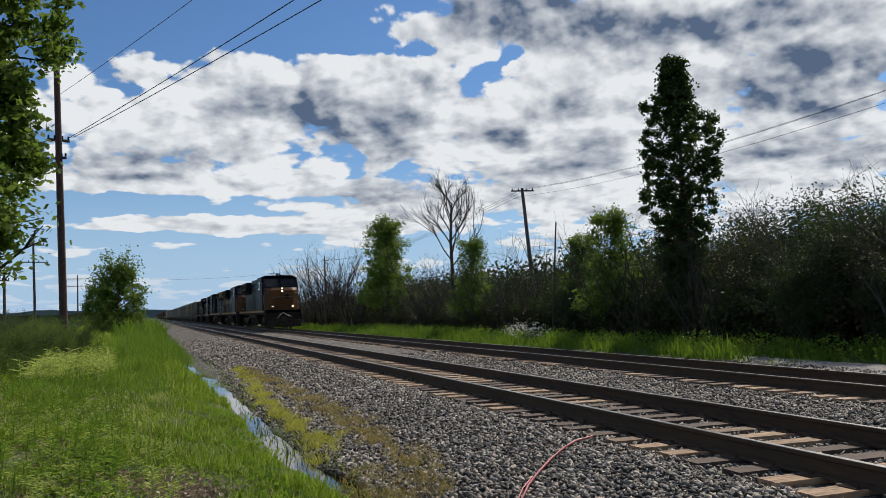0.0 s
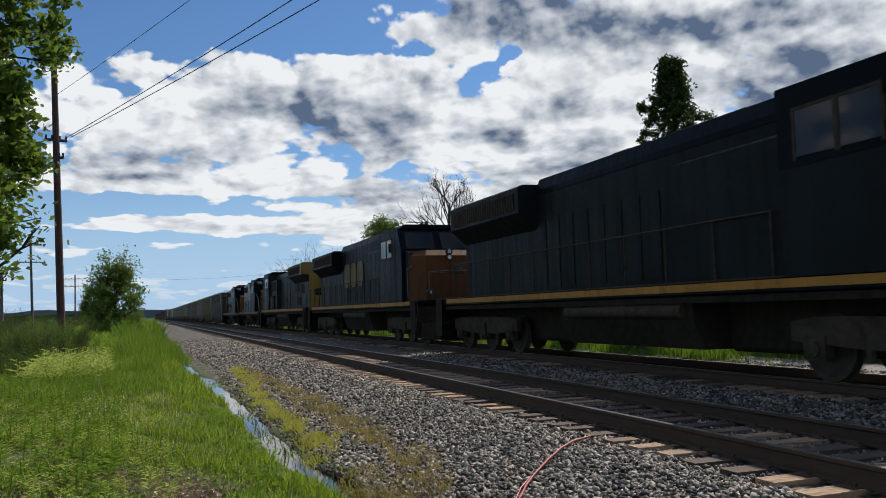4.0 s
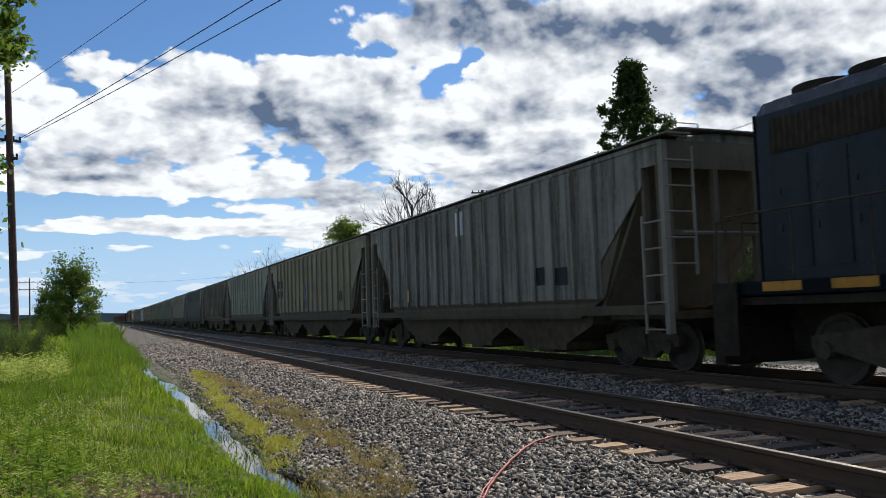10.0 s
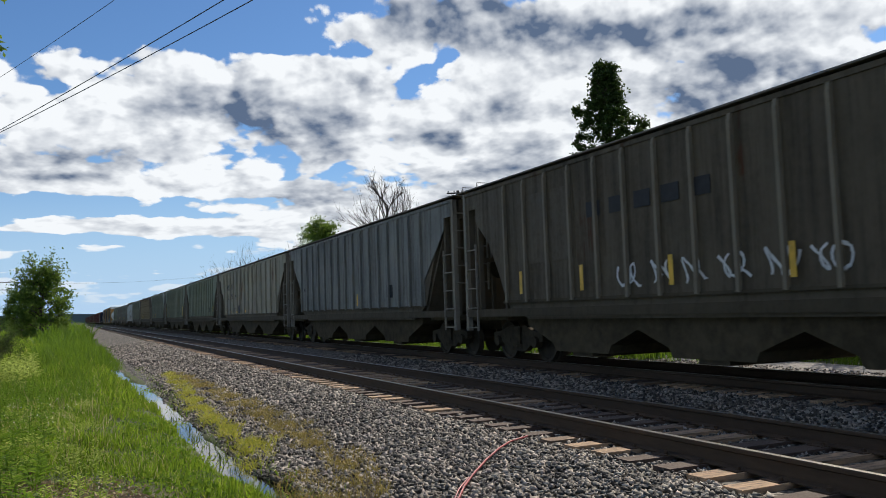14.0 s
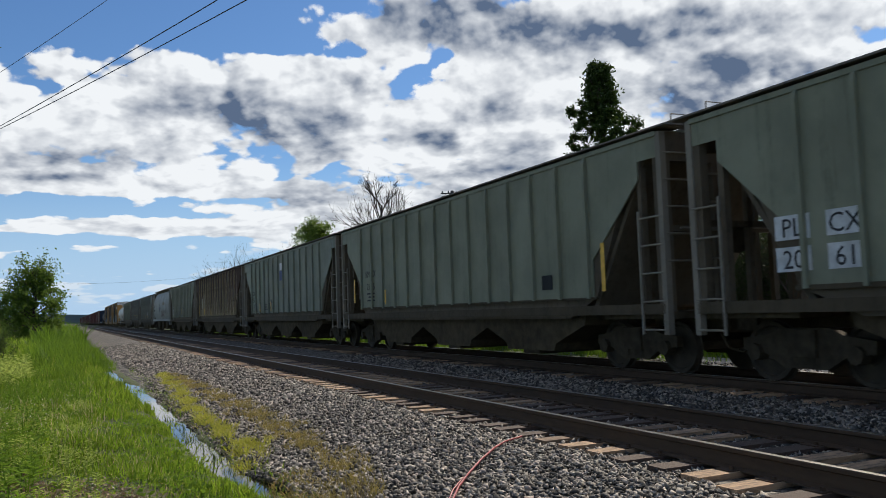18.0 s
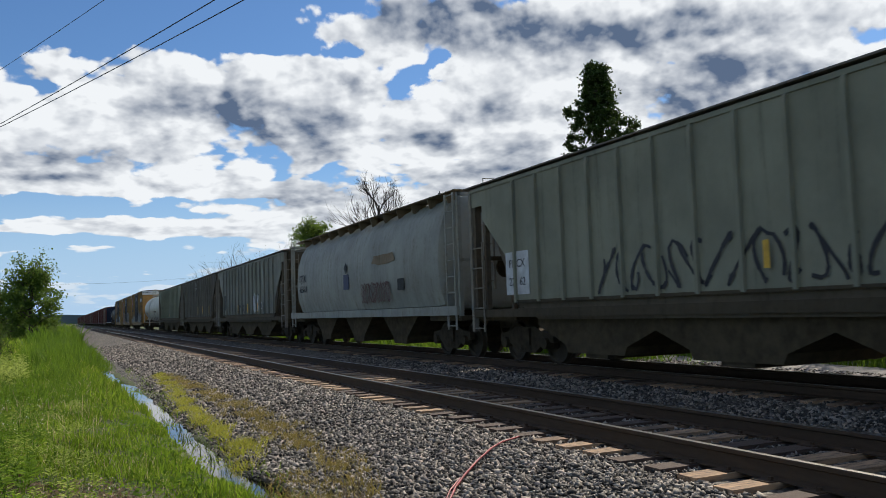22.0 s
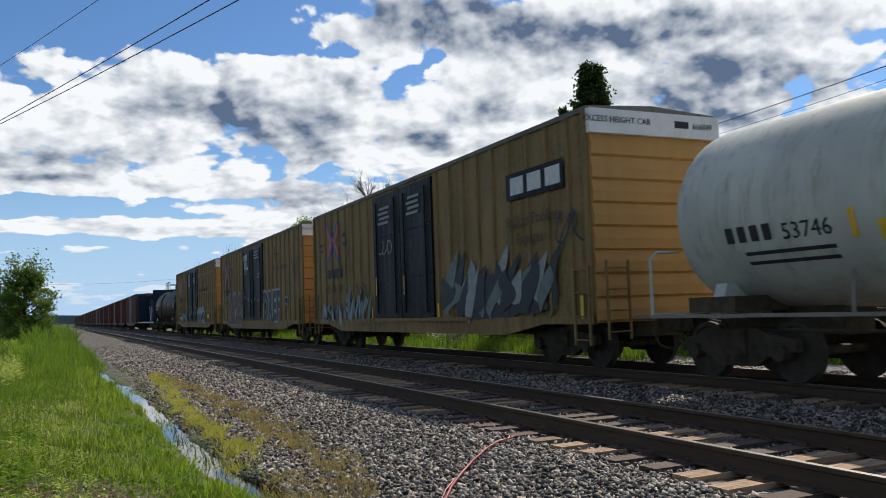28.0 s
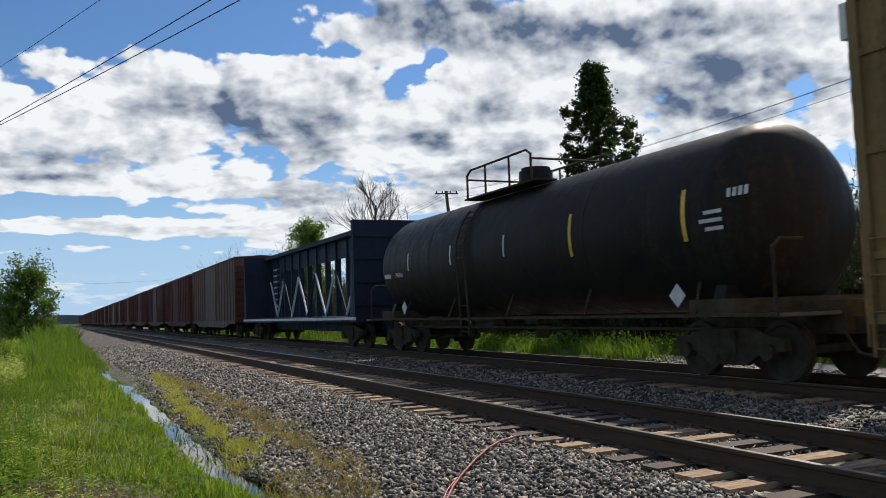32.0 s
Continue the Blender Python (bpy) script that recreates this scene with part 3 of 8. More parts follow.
def lay_track(i, xc):
    track = thing(f"track_{i + 1}", "railway track with rusty rails on weathered wooden ties", "railway track", "parallel tracks", (xc, 0, 0), "structure")
    for x in (-0.7525, 0.7525):
        r = part("rail", rail_mesh, None, track, "", at=(x, 0, 0))
        part("running_band", band_mesh, None, r, "polished rail head")
    rg = random.Random(40 + i)
    k = 0
    y = TIE_Y0 - 22 * TIE_STEP + (0.2 if i else 0)
    far_ties = Geo()
    while y < 190:
        if y < 62:
            t = part("tie", tie_meshes[rg.randrange(6)], None, track, at=(rg.uniform(-0.03, 0.03), y + rg.uniform(-0.02, 0.02), rg.uniform(-0.006, 0.006)))
            t.rotation_euler = (0, 0, radians(rg.uniform(-1.2, 1.2)))
            if y < 26 and i == 0:
                for x in (-0.7525, 0.7525):
                    part("tie_plate", plate_mesh, None, t, at=(x, 0, 0))
        else:
            far_ties.box(-1.3, 1.3, y - 0.11, y + 0.11, -0.1, 0.02)
        y += TIE_STEP
        k += 1
    tagged(part("far_ties", far_ties, M["tie"], track), kind="stuff")


for i, xc in enumerate(TRACKS):
    lay_track(i, xc)


def scatter_stones():
    """Crushed stone, nearest part of the bed."""
    rg = np.random.default_rng(5)
    spots = []
    for x0, x1, y0, y1, per in ((1.74, 4.75, 4.5, 11, 900), (1.74, 4.75, 11, 18, 560), (1.74, 4.75, 18, 32, 300), (1.74, 4.75, 32, 60, 170), (4.6, 8.3, 5.5, 15, 420), (4.6, 8.3, 15, 26, 220),
                                (8.3, 12.4, 6, 16, 300), (8.3, 12.4, 16, 28, 160), (12.3, 14.2, 8, 24, 170), (14.0, 15.6, 9, 22, 120)):
        n = int((x1 - x0) * (y1 - y0) * per)
        spots.append(np.c_[rg.uniform(x0, x1, n), rg.uniform(y0, y1, n)])
    p = np.concatenate(spots)
    near = p[:, 0] < 2.2
    p[near, 0] += np.array([wander(y) for y in p[near, 1]]) * np.clip((2.2 - p[near, 0]) * 3, 0, 1)
    for xc in TRACKS:
        for s in (-0.7525, 0.7525):
            p = p[np.abs(p[:, 0] - xc - s) > 0.085]
    on_tie = np.zeros(len(p), bool)
    for i, xc in enumerate(TRACKS):
        ph = (p[:, 1] - (TIE_Y0 + (0.2 if i else 0)) + TIE_STEP / 2) % TIE_STEP - TIE_STEP / 2
        on_tie |= (np.abs(p[:, 0] - xc) < 1.33) & (np.abs(ph) < 0.12) & (rg.random(len(p)) < 0.96)
    p = p[~on_tie]
    n = len(p)
    xs, zs = [a for a, _ in STONE_X], [b for _, b in STONE_X]
    z = np.where(p[:, 0] > 13.9, np.interp(p[:, 0], [q for q, _ in SOIL_X], [q for _, q in SOIL_X]) + 0.03, np.interp(p[:, 0], xs, zs)) + rg.uniform(-0.004, 0.02, n)
    size = rg.uniform(0.015, 0.040, n) * np.where(p[:, 1] > 32, 2.0, np.where(p[:, 1] > 15, 1.25, 1.0))
    base = np.array([(1, 0, 0), (-1, 0, 0), (0, 1, 0), (0, -1, 0), (0, 0, 1), (0, 0, -1)], float)
    v = base[None] * rg.uniform(0.6, 1.35, (n, 6, 1)) + rg.normal(0, 0.22, (n, 6, 3))
    q = rg.normal(size=(n, 4))
    q /= np.linalg.norm(q, axis=1)[:, None]
    w, a, b, c = q.T
    R = np.stack([1 - 2 * (b * b + c * c), 2 * (a * b - c * w), 2 * (a * c + b * w), 2 * (a * b + c * w), 1 - 2 * (a * a + c * c), 2 * (b * c - a * w),
                  2 * (a * c - b * w), 2 * (b * c + a * w), 1 - 2 * (a * a + b * b)], 1).reshape(n, 3, 3)
    v = np.einsum("nij,nkj->nki", R, v * np.array([1.25, 1.0, 0.8])) * size[:, None, None]
    v[:, :, 2] *= 0.8
    v += np.c_[p, z][:, None, :]
    tri = np.array([(0, 2, 4), (2, 1, 4), (1, 3, 4), (3, 0, 4), (2, 0, 5), (1, 2, 5), (3, 1, 5), (0, 3, 5)])
    t = (tri[None] + 6 * np.arange(n)[:, None, None]).reshape(-1, 3)
    me = raw_mesh("ballast_stones", v.reshape(-1, 3), t)
    structure("ballast_stones", me, M["stone"], "sharp grey ballast stones heaped round the ties", "ballast stones", kind="stuff")


scatter_stones()

# red hose on the stones
hose_pts = [(4.62, 8.2), (4.3, 8.0), (4.08, 7.83), (3.75, 7.5), (3.41, 7.11), (3.18, 6.82), (3.01, 6.56), (2.88, 6.38), (2.83, 6.24), (2.86, 6.1), (3.0, 5.85), (3.3, 5.5)]
hose = thing("hose", "thin red rubber hose lying on the ballast", "hose")
part("tubing", Geo().tube([(x, y, height(STONE_X, x) + 0.05) for x, y in hose_pts], 0.011, 8), M["hose"], hose, smooth=True)
part("second_strand", Geo().tube([(x - 0.05 - 0.02 * math.sin(y * 3), y - 0.03, height(STONE_X, x) + 0.035) for x, y in hose_pts[4:]], 0.007, 6), M["hose"], hose, smooth=True)

# ------------------------------------------------------------ grass and weeds


def blades(rg, xy, z, tall, wide, lean=0.35):
    n = len(xy)
    ang = rg.uniform(0, 2 * math.pi, n)
    h = tall * rg.uniform(0.55, 1.25, n)
    w = wide * rg.uniform(0.6, 1.3, n)
    side = np.c_[np.cos(ang), np.sin(ang), np.zeros(n)]
    tip = np.c_[rg.normal(0, lean, n) * h, rg.normal(0, lean, n) * h, h]
    base = np.c_[xy, z]
    q = np.empty((n, 2, 4, 3))
    mid = base + tip * np.array([0.35, 0.35, 0.6])
    q[:, 0, 0], q[:, 0, 1] = base - side * w[:, None] * 0.5, base + side * w[:, None] * 0.5
    q[:, 0, 2], q[:, 0, 3] = mid + side * w[:, None] * 0.4, mid - side * w[:, None] * 0.4
    q[:, 1, 0], q[:, 1, 1] = q[:, 0, 3], q[:, 0, 2]
    q[:, 1, 2], q[:, 1, 3] = base + tip + side * w[:, None] * 0.06, base + tip - side * w[:, None] * 0.06
    # shared middle edge, so that each blade is one island
    v = np.empty((n, 6, 3))
    v[:, 0], v[:, 1], v[:, 2], v[:, 3], v[:, 4], v[:, 5] = q[:, 0, 0], q[:, 0, 1], q[:, 0, 2], q[:, 0, 3], q[:, 1, 2], q[:, 1, 3]
    tri = np.array([(0, 1, 2), (0, 2, 3), (3, 2, 4), (3, 4, 5)])
    return v.reshape(-1, 3), (tri[None] + 6 * np.arange(n)[:, None, None]).reshape(-1, 3)


def soil_z(x):
    return np.interp(x, [a for a, _ in SOIL_X], [b for _, b in SOIL_X])


def bank_z(xy, edge=True):
    """Height of the soil, with the ditch's swing."""
    if not edge:
        return soil_z(xy[:, 0])
    swing = np.array([wander(y) if y < 60 else 0.0 for y in xy[:, 1]]) * np.clip((xy[:, 0] - 0.55) / 0.35, 0, 1)
    return soil_z(xy[:, 0] - swing)


BARE = ((0.0, 8.6, 0.55, 0.35), (-0.6, 8.9, 0.5, 0.3), (-0.7, 10.2, 0.4, 0.25), (-1.9, 15.2, 0.6, 0.8), (-2.9, 19.5, 0.5, 0.9), (0.35, 7.9, 0.3, 0.3), (-1.3, 11.8, 0.3, 0.35), (-0.9, 8.0, 0.5, 0.4))


def bareness(xy):
    """1 in the middle of the worn patches, 0 away from them."""
    k = np.zeros(len(xy))
    for x, y, rx, ry in BARE:
        k = np.maximum(k, np.exp(-((xy[:, 0] - x) / rx) ** 2 - ((xy[:, 1] - y) / ry) ** 2))
    return k


def meadow(name, boxes, mat, label, category, seed, clump=0.0, edge=None):
    rg = np.random.default_rng(seed)
    V, T, k = [], [], 0
    for x0, x1, y0, y1, per, tall, wide in boxes:
        n = int((x1 - x0) * (y1 - y0) * per)
        xy = np.c_[rg.uniform(x0, x1, n), rg.uniform(y0, y1, n)]
        if clump:
            f = np.sin(xy[:, 0] * 2.1 + 1.3) * np.sin(xy[:, 1] * 1.3) + np.sin(xy[:, 0] * 5.3 + xy[:, 1] * 3.1) * 0.6
            xy = xy[f + rg.normal(0, 0.5, n) > -clump]
        if edge is not None:
            xy = xy[bareness(xy) < rg.uniform(0.15, 1.0, len(xy))]
            lim = 1.42 + np.array([wander(y) for y in xy[:, 1]])
            xy = xy[xy[:, 0] < lim + rg.uniform(-0.16, 0.08, len(xy))]
        lumps = 0.75 + 0.55 * np.sin(xy[:, 0] * 2.7 + 0.8 * np.sin(xy[:, 1] * 1.7)) * np.sin(xy[:, 1] * 2.1 + 1.0) + 0.25 * np.sin(xy[:, 0] * 7.1 + xy[:, 1] * 5.3)
        v, t = blades(rg, xy, bank_z(xy, edge) - 0.02, tall * np.clip(lumps, 0.3, 1.7) * (1 - 0.6 * (bareness(xy) if edge else 0)), wide)
        V.append(v)
        T.append(t + k)
        k += len(v)
    me = raw_mesh(name, np.concatenate(V), np.concatenate(T))
    return structure(name, me, mat, label, category, kind="stuff")


meadow("grass", [(-3.4, 2.0, 5.0, 10, 1250, 0.12, 0.014), (-4.4, 1.5, 10, 18, 700, 0.15, 0.018), (-6.5, 1.4, 18, 34, 300, 0.22, 0.026), (-10, 1.6, 34, 70, 60, 0.35, 0.05), (-14, 2.2, 70, 160, 10, 0.5, 0.15)],
       M["grass"], "bright green lawn-like grass beside the ditch", "grass", 11, 0.55, True)
meadow("tall_grass", [(-0.2, 1.3, 5.5, 15, 90, 0.24, 0.011), (-2.2, 0.35, 17, 32, 200, 0.36, 0.015), (-1.5, 1.7, 32, 62, 120, 0.6, 0.03), (-2.5, 2.6, 62, 150, 22, 1.1, 0.10)],
       M["sedge"], "tall dark green grass along the ditch", "tall grass", 12, 0.5, True)
meadow("dry_grass", [(-3.4, 0.9, 5.0, 12, 160, 0.16, 0.008), (-4.4, 0.6, 12, 24, 70, 0.25, 0.012)],
       M["straw"], "dry straw-coloured stalks among the grass", "dry grass", 15, 0.2, True)
meadow("bank_grass", [(15.3, 17.6, 25.5, 48, 170, 0.50, 0.03), (14.2, 15.6, 31, 48, 90, 0.3, 0.03), (13.6, 18, 48, 110, 60, 0.5, 0.06), (16.6, 18.5, 10, 26, 130, 0.45, 0.03), (15.2, 17.0, 19.5, 24.5, 230, 0.50, 0.03), (15.0, 16.4, 17.0, 19.0, 60, 0.35, 0.03)],
       M["sedge"], "sunlit green grass on the bank behind the tracks", "grass", 13, 0.15)


def weeds_on_stone():
    rg = np.random.default_rng(14)

    def creep(name, line, count, spread, tall, mat, label):
        xy = []
        for _ in range(count):
            y = rg.uniform(line[0][1], line[-1][1])
            x = float(np.interp(y, [q for _, q in line], [p for p, _ in line])) + 0.05 * math.sin(y * 2.9) + rg.normal(0, spread)
            if math.sin(y * 3.7 + x * 2) + rg.normal(0, 0.7) < -0.5:
                continue
            k = rg.integers(14, 36)
            xy.append(np.c_[rg.normal(x, 0.05, k), rg.normal(y, 0.10, k)])
        xy = np.concatenate(xy)
        z = np.interp(xy[:, 0], [a for a, _ in STONE_X], [b for _, b in STONE_X])
        v, t = blades(rg, xy, z, tall, 0.011, 0.8)
        structure(name, raw_mesh(name, v, t), mat, label, "weeds", kind="stuff")

    creep("weeds", [(2.05, 9.8), (2.14, 11.7), (2.14, 15.0), (2.2, 18.0), (2.5, 22.0), (2.6, 27)], 340, 0.09, 0.10, M["weed"], "bright yellow-green weeds creeping along the ballast foot")
    creep("olive_weeds", [(2.55, 7.3), (2.66, 8.4), (2.82, 10.5), (2.86, 14.0), (2.83, 20.6), (2.8, 26)], 380, 0.13, 0.085, M["olive_weed"], "olive-brown weeds in a second strip on the ballast")
    creep("mixed_weeds", [(1.9, 6.2), (2.0, 7.2), (2.2, 9.0)], 90, 0.16, 0.07, M["olive_weed"], "sparse brown weeds among the stones")
    # a dead stalk with side shoots
    st = thing("dead_plant", "brown dead plant standing on the ballast", "plant")
    for k in range(16):
        x, y = 2.25 + rg.normal(0, 0.05), 6.85 + rg.normal(0, 0.08)
        part("stalk", Geo().tube([(x, y, -0.28), (x + rg.normal(0, 0.03), y + rg.normal(0, 0.03), -0.12), (x + rg.normal(0, 0.07), y + rg.normal(0, 0.07), 0.0 + rg.uniform(-0.08, 0.12))], 0.004, 4, 0.002), M["litter"], st)
    xy = np.concatenate([np.c_[rg.normal(1.95 + 0.1 * math.sin(k), 0.1, 25), rg.normal(7 + k * 0.9, 0.25, 25)] for k in range(28)])
    v, t = blades(rg, xy, np.interp(xy[:, 0], [a for a, _ in STONE_X], [b for _, b in STONE_X]) - 0.02, 0.12, 0.012, 0.6)
    structure("ditch_weeds", raw_mesh("ditch_weeds", v, t), M["grass"], "small green plants at the water's edge", "weeds", kind="stuff")
    xy = np.concatenate([np.c_[rg.normal(1.62, 0.16, 30) + wander(y), rg.normal(y, 0.3, 30)] for y in np.arange(33, 62, 0.45)])
    v, t = blades(rg, xy, bank_z(xy) - 0.02, 0.22, 0.022, 0.5)
    structure("ditch_grass", raw_mesh("ditch_grass", v, t), M["sedge"], "green grass closing the far end of the ditch", "grass", kind="stuff")
    # reeds that stand in the water
    xy = np.concatenate([np.c_[rg.normal(1.62 + wander(y), 0.07, 7), rg.normal(y, 0.12, 7)] for y in rg.uniform(7.5, 16, 22)])
    v, t = blades(rg, xy, np.full(len(xy), -0.40), 0.16, 0.012, 0.5)
    structure("water_weeds", raw_mesh("water_weeds", v, t), M["leaf_hedge"], "thin dark plants standing in the ditch water", "weeds", kind="stuff")


weeds_on_stone()

# ------------------------------------------------------------ trees and bushes


def leaf_quads(rg, centres, size, spread):
    n = len(centres)
    d = rg.normal(size=(n, 3))
    d[:, 2] *= 0.7
    d /= np.linalg.norm(d, axis=1)[:, None]
    u = np.cross(d, rg.normal(size=(n, 3)))
    u /= np.linalg.norm(u, axis=1)[:, None]
    s = size * rg.uniform(0.6, 1.3, (n, 1))
    c = centres + rg.normal(0, spread, (n, 3))
    return np.stack([c - d * s * 0.5, c + u * s * 0.30 - d * s * 0.05, c + d * s * 0.5, c - u * s * 0.30 - d * s * 0.05], 1)


def limbs(rg, g, p, way, length, r, depth, tips, droop=0.0, fork=(2, 4), spread=0.6, keep=0.68):
    """A limb with its side shoots; collects points along the outer shoots."""
    pts, q, d = [Vector(p)], Vector(p), Vector(way).normalized()
    k = 3 if depth else 2
    for i in range(k):
        d = (d + Vector((rg.gauss(0, 0.14), rg.gauss(0, 0.14), rg.gauss(0.03, 0.10) - droop))).normalized()
        q = q + d * length / k
        pts.append(q.copy())
    g.tube(pts, r, 5 if depth > 1 else 3, r * 0.55)
    if depth <= 1:
        tips += [tuple(x) for x in pts[1:]]
    if depth:
        for _ in range(rg.randint(*fork)):
            a = rg.uniform(0.35, 1.0)
            j = min(k - 1, int(a * k))
            o = pts[j].lerp(pts[j + 1], a * k - j if a < 1 else 1.0)
            e = (d + Vector((rg.gauss(0, spread), rg.gauss(0, spread), rg.gauss(0.1, spread * 0.7)))).normalized()
            limbs(rg, g, o, e, length * keep * rg.uniform(0.75, 1.15), r * 0.5, depth - 1, tips, droop, fork, spread, keep)


def tree_meshes(name, seed, tall, trunk_r, first, shape, leaf, per_tip, spread, boughs, mat, bark, lift=0.5, leaf_size=0.12, depth=2, clumps=()):
    """Trunk with boughs; shape(h) gives the crown's half width at height share h."""
    rg = random.Random(seed)
    ng = np.random.default_rng(seed)
    wood, tips = Geo(), []
    pts = [Vector((0, 0, -0.3))]
    for i in range(1, 7):
        pts.append(Vector((rg.gauss(0, 0.012) * tall * i / 3, rg.gauss(0, 0.012) * tall * i / 3, tall * 0.97 * i / 6)))
    wood.tube(pts, trunk_r, 9, trunk_r * 0.22)
    for b in range(boughs):
        h = first + (0.98 - first) * (b + rg.random()) / boughs
        i = min(5, int(h * 6))
        o = pts[i].lerp(pts[i + 1], h * 6 - i)
        a = b * 2.4 + rg.uniform(-0.4, 0.4)
        way = Vector((math.cos(a), math.sin(a), lift + 0.6 * h))
        limbs(rg, wood, o, way, max(0.25, shape(h)) * rg.uniform(0.75, 1.1), trunk_r * (0.42 - 0.25 * h), depth, tips, 0.02)
    centres = np.repeat(np.array(tips), per_tip, 0)
    quads = [leaf_quads(ng, centres, leaf_size, spread)] if per_tip else []
    for x, y, z, r, n in clumps:
        quads.append(clump(ng, (x, y, z), r, n, leaf_size))
    return wood.mesh(name + "_wood", True), cards(name + "_leaves", np.concatenate(quads))


def clump(ng, at, r, n, leaf_size):
    """Leaves round one bough's end, thicker towards the outside."""
    d = ng.normal(size=(n, 3))
    d /= np.linalg.norm(d, axis=1)[:, None]
    k = ng.random((n, 1)) ** 0.45 * (0.75 + 0.35 * np.sin(d[:, :1] * 5 + d[:, 2:] * 4 + at[0] * 3))
    return leaf_quads(ng, np.array(at) + d * k * r * np.array([1, 1, 0.8]), leaf_size, 0.03)


def crown_clumps(seed, count, low, high, width, r0, r1, n):
    rg = random.Random(seed)
    out = []
    for k in range(count):
        h = rg.random()
        a, w = rg.uniform(0, 6.283), width(h) * rg.uniform(0.45, 1.0)
        out.append((w * math.cos(a), w * math.sin(a), low + (high - low) * h + rg.uniform(-0.2, 0.2), rg.uniform(r0, r1), n))
    return out


def plant(name, meshes, mat, bark, at, label, category, group="", turn=0, scale=1.0):
    ob = thing(name, label, category, group, at)
    ob.rotation_euler = (0, 0, turn)
    ob.scale = (scale, scale, scale) if isinstance(scale, (int, float)) else scale
    part("trunk", meshes[0], bark, ob)
    if meshes[1] is not None:
        part("crown", meshes[1], mat, ob)
    return ob


# the broad-leaved tree at the near edge of the meadow
REACH = ((1.9, 2.5, 3.0, 4.0, 4.6, 5.0, 5.8, 6.5, 8.0, 10.0), (0.45, 0.85, 1.15, 1.62, 1.5, 1.4, 1.95, 2.0, 1.8, 0.8))
near_clumps = []
rgn = random.Random(1)
for k in range(620):
    z = 1.9 + 8.1 * (k + rgn.random()) / 620
    a, q = rgn.uniform(0, 6.283), float(np.interp(z, *REACH)) * rgn.uniform(0.3, 1.0) ** 0.6
    near_clumps.append((q * math.cos(a), q * math.sin(a), z, rgn.uniform(0.2, 0.42), 95))
near_tree = tree_meshes("near_tree", 3, 9.6, 0.17, 0.2, lambda h: 1.0, None, 5, 0.15, 34, None, None, lift=0.15, leaf_size=0.13, clumps=near_clumps)
plant("broadleaf_tree", near_tree, M["leaf"], M["bark"], (-3.05, 14.0, -0.1), "leafy broad-leaved tree with bright sunlit leaves", "tree")
# the tall dark tree over the bushes: boughs stand out in lobes
side = Vector((0.81, -0.59, 0))
rgl = random.Random(6)
# height, how far the crown reaches to each side
COLUMN = ((11.7, -0.25, 0.25), (11.3, -0.5, 0.45), (10.5, -0.5, 0.5), (10.2, -1.15, 0.55), (9.7, -1.35, 0.6), (9.25, -1.0, 1.05), (8.9, -1.25, 1.65), (8.3, -1.5, 1.7), (7.6, -1.35, 1.45), (7.0, -1.3, 1.5), (6.3, -1.5, 1.35), (5.4, -1.55, 1.3), (4.8, -1.1, 1.15), (4.2, -0.9, 1.0), (2.0, -0.8, 0.9))
zs = [p[0] for p in reversed(COLUMN)]
tall_clumps = []
for k in range(440):
    z = 2.0 + 9.6 * (k + rgl.random()) / 440
    lo, hi = (float(np.interp(z, zs, [p[i] for p in reversed(COLUMN)])) for i in (1, 2))
    r = rgl.uniform(0.18, 0.38)
    u = rgl.uniform(lo, hi)
    u = min(hi - 0.3 * r, max(lo + 0.3 * r, u))
    c = side * u + Vector((0.59, 0.81, 0)) * rgl.uniform(-1, 1) * math.sqrt(max(0.04, (hi - lo) ** 2 / 4 - (u - (hi + lo) / 2) ** 2))
    tall_clumps.append((c.x, c.y, z, r, 120))
tall_tree = tree_meshes("tall_tree", 8, 11.5, 0.17, 0.2, lambda h: 1.1 * (1.1 - 0.7 * h), None, 4, 0.15, 40, None, None, lift=0.9, leaf_size=0.125, clumps=tall_clumps)
plant("tall_tree", tall_tree, M["leaf_tall"], M["bark"], (20.0, 27.7, -0.3), "tall narrow dark green tree rising over bushes", "tree")
# the tree far down the line
far_tree = tree_meshes("far_tree", 21, 6.4, 0.2, 0.1, lambda h: 1.8, None, 5, 0.3, 24, None, None, lift=0.5, leaf_size=0.24,
                       clumps=crown_clumps(2, 120, 0.6, 6.6, lambda h: 2.5 * math.sin(math.pi * min(1, 0.22 + 0.70 * h)) ** 0.7, 0.45, 0.85, 80))
plant("round_tree", far_tree, M["leaf"], M["bark"], (-2.7, 84.0, -0.2), "round leafy tree on the line's edge", "tree", turn=1.0)
plant("round_tree", far_tree, M["leaf"], M["bark"], (-4.8, 92.0, -0.2), "smaller leafy tree behind a round one", "tree", turn=2.6, scale=0.72)
# small leafy trees that stand out of the hedge
young_tree = tree_meshes("young_tree", 33, 8.4, 0.11, 0.15, lambda h: 1.6 * (1 - 0.5 * h), None, 6, 0.25, 34, None, None, lift=1.0, leaf_size=0.18,
                         clumps=crown_clumps(4, 75, 2.2, 8.6, lambda h: 2.4 * (1 - 0.55 * h), 0.35, 0.8, 75))
for x, y, sc, tn in ((18.6, 66.0, 1.06, 0.3), (19.4, 70.5, 1.02, 2.0), (19.2, 32.0, 0.66, 1.1), (18.8, 47.5, 0.68, 2.6), (21.0, 37.5, 0.60, 4.0)):
    plant("young_tree", young_tree, M["leaf"], M["bark"], (x, y, -0.2), "slender green tree standing out of the hedge", "tree", "young trees", tn, sc)


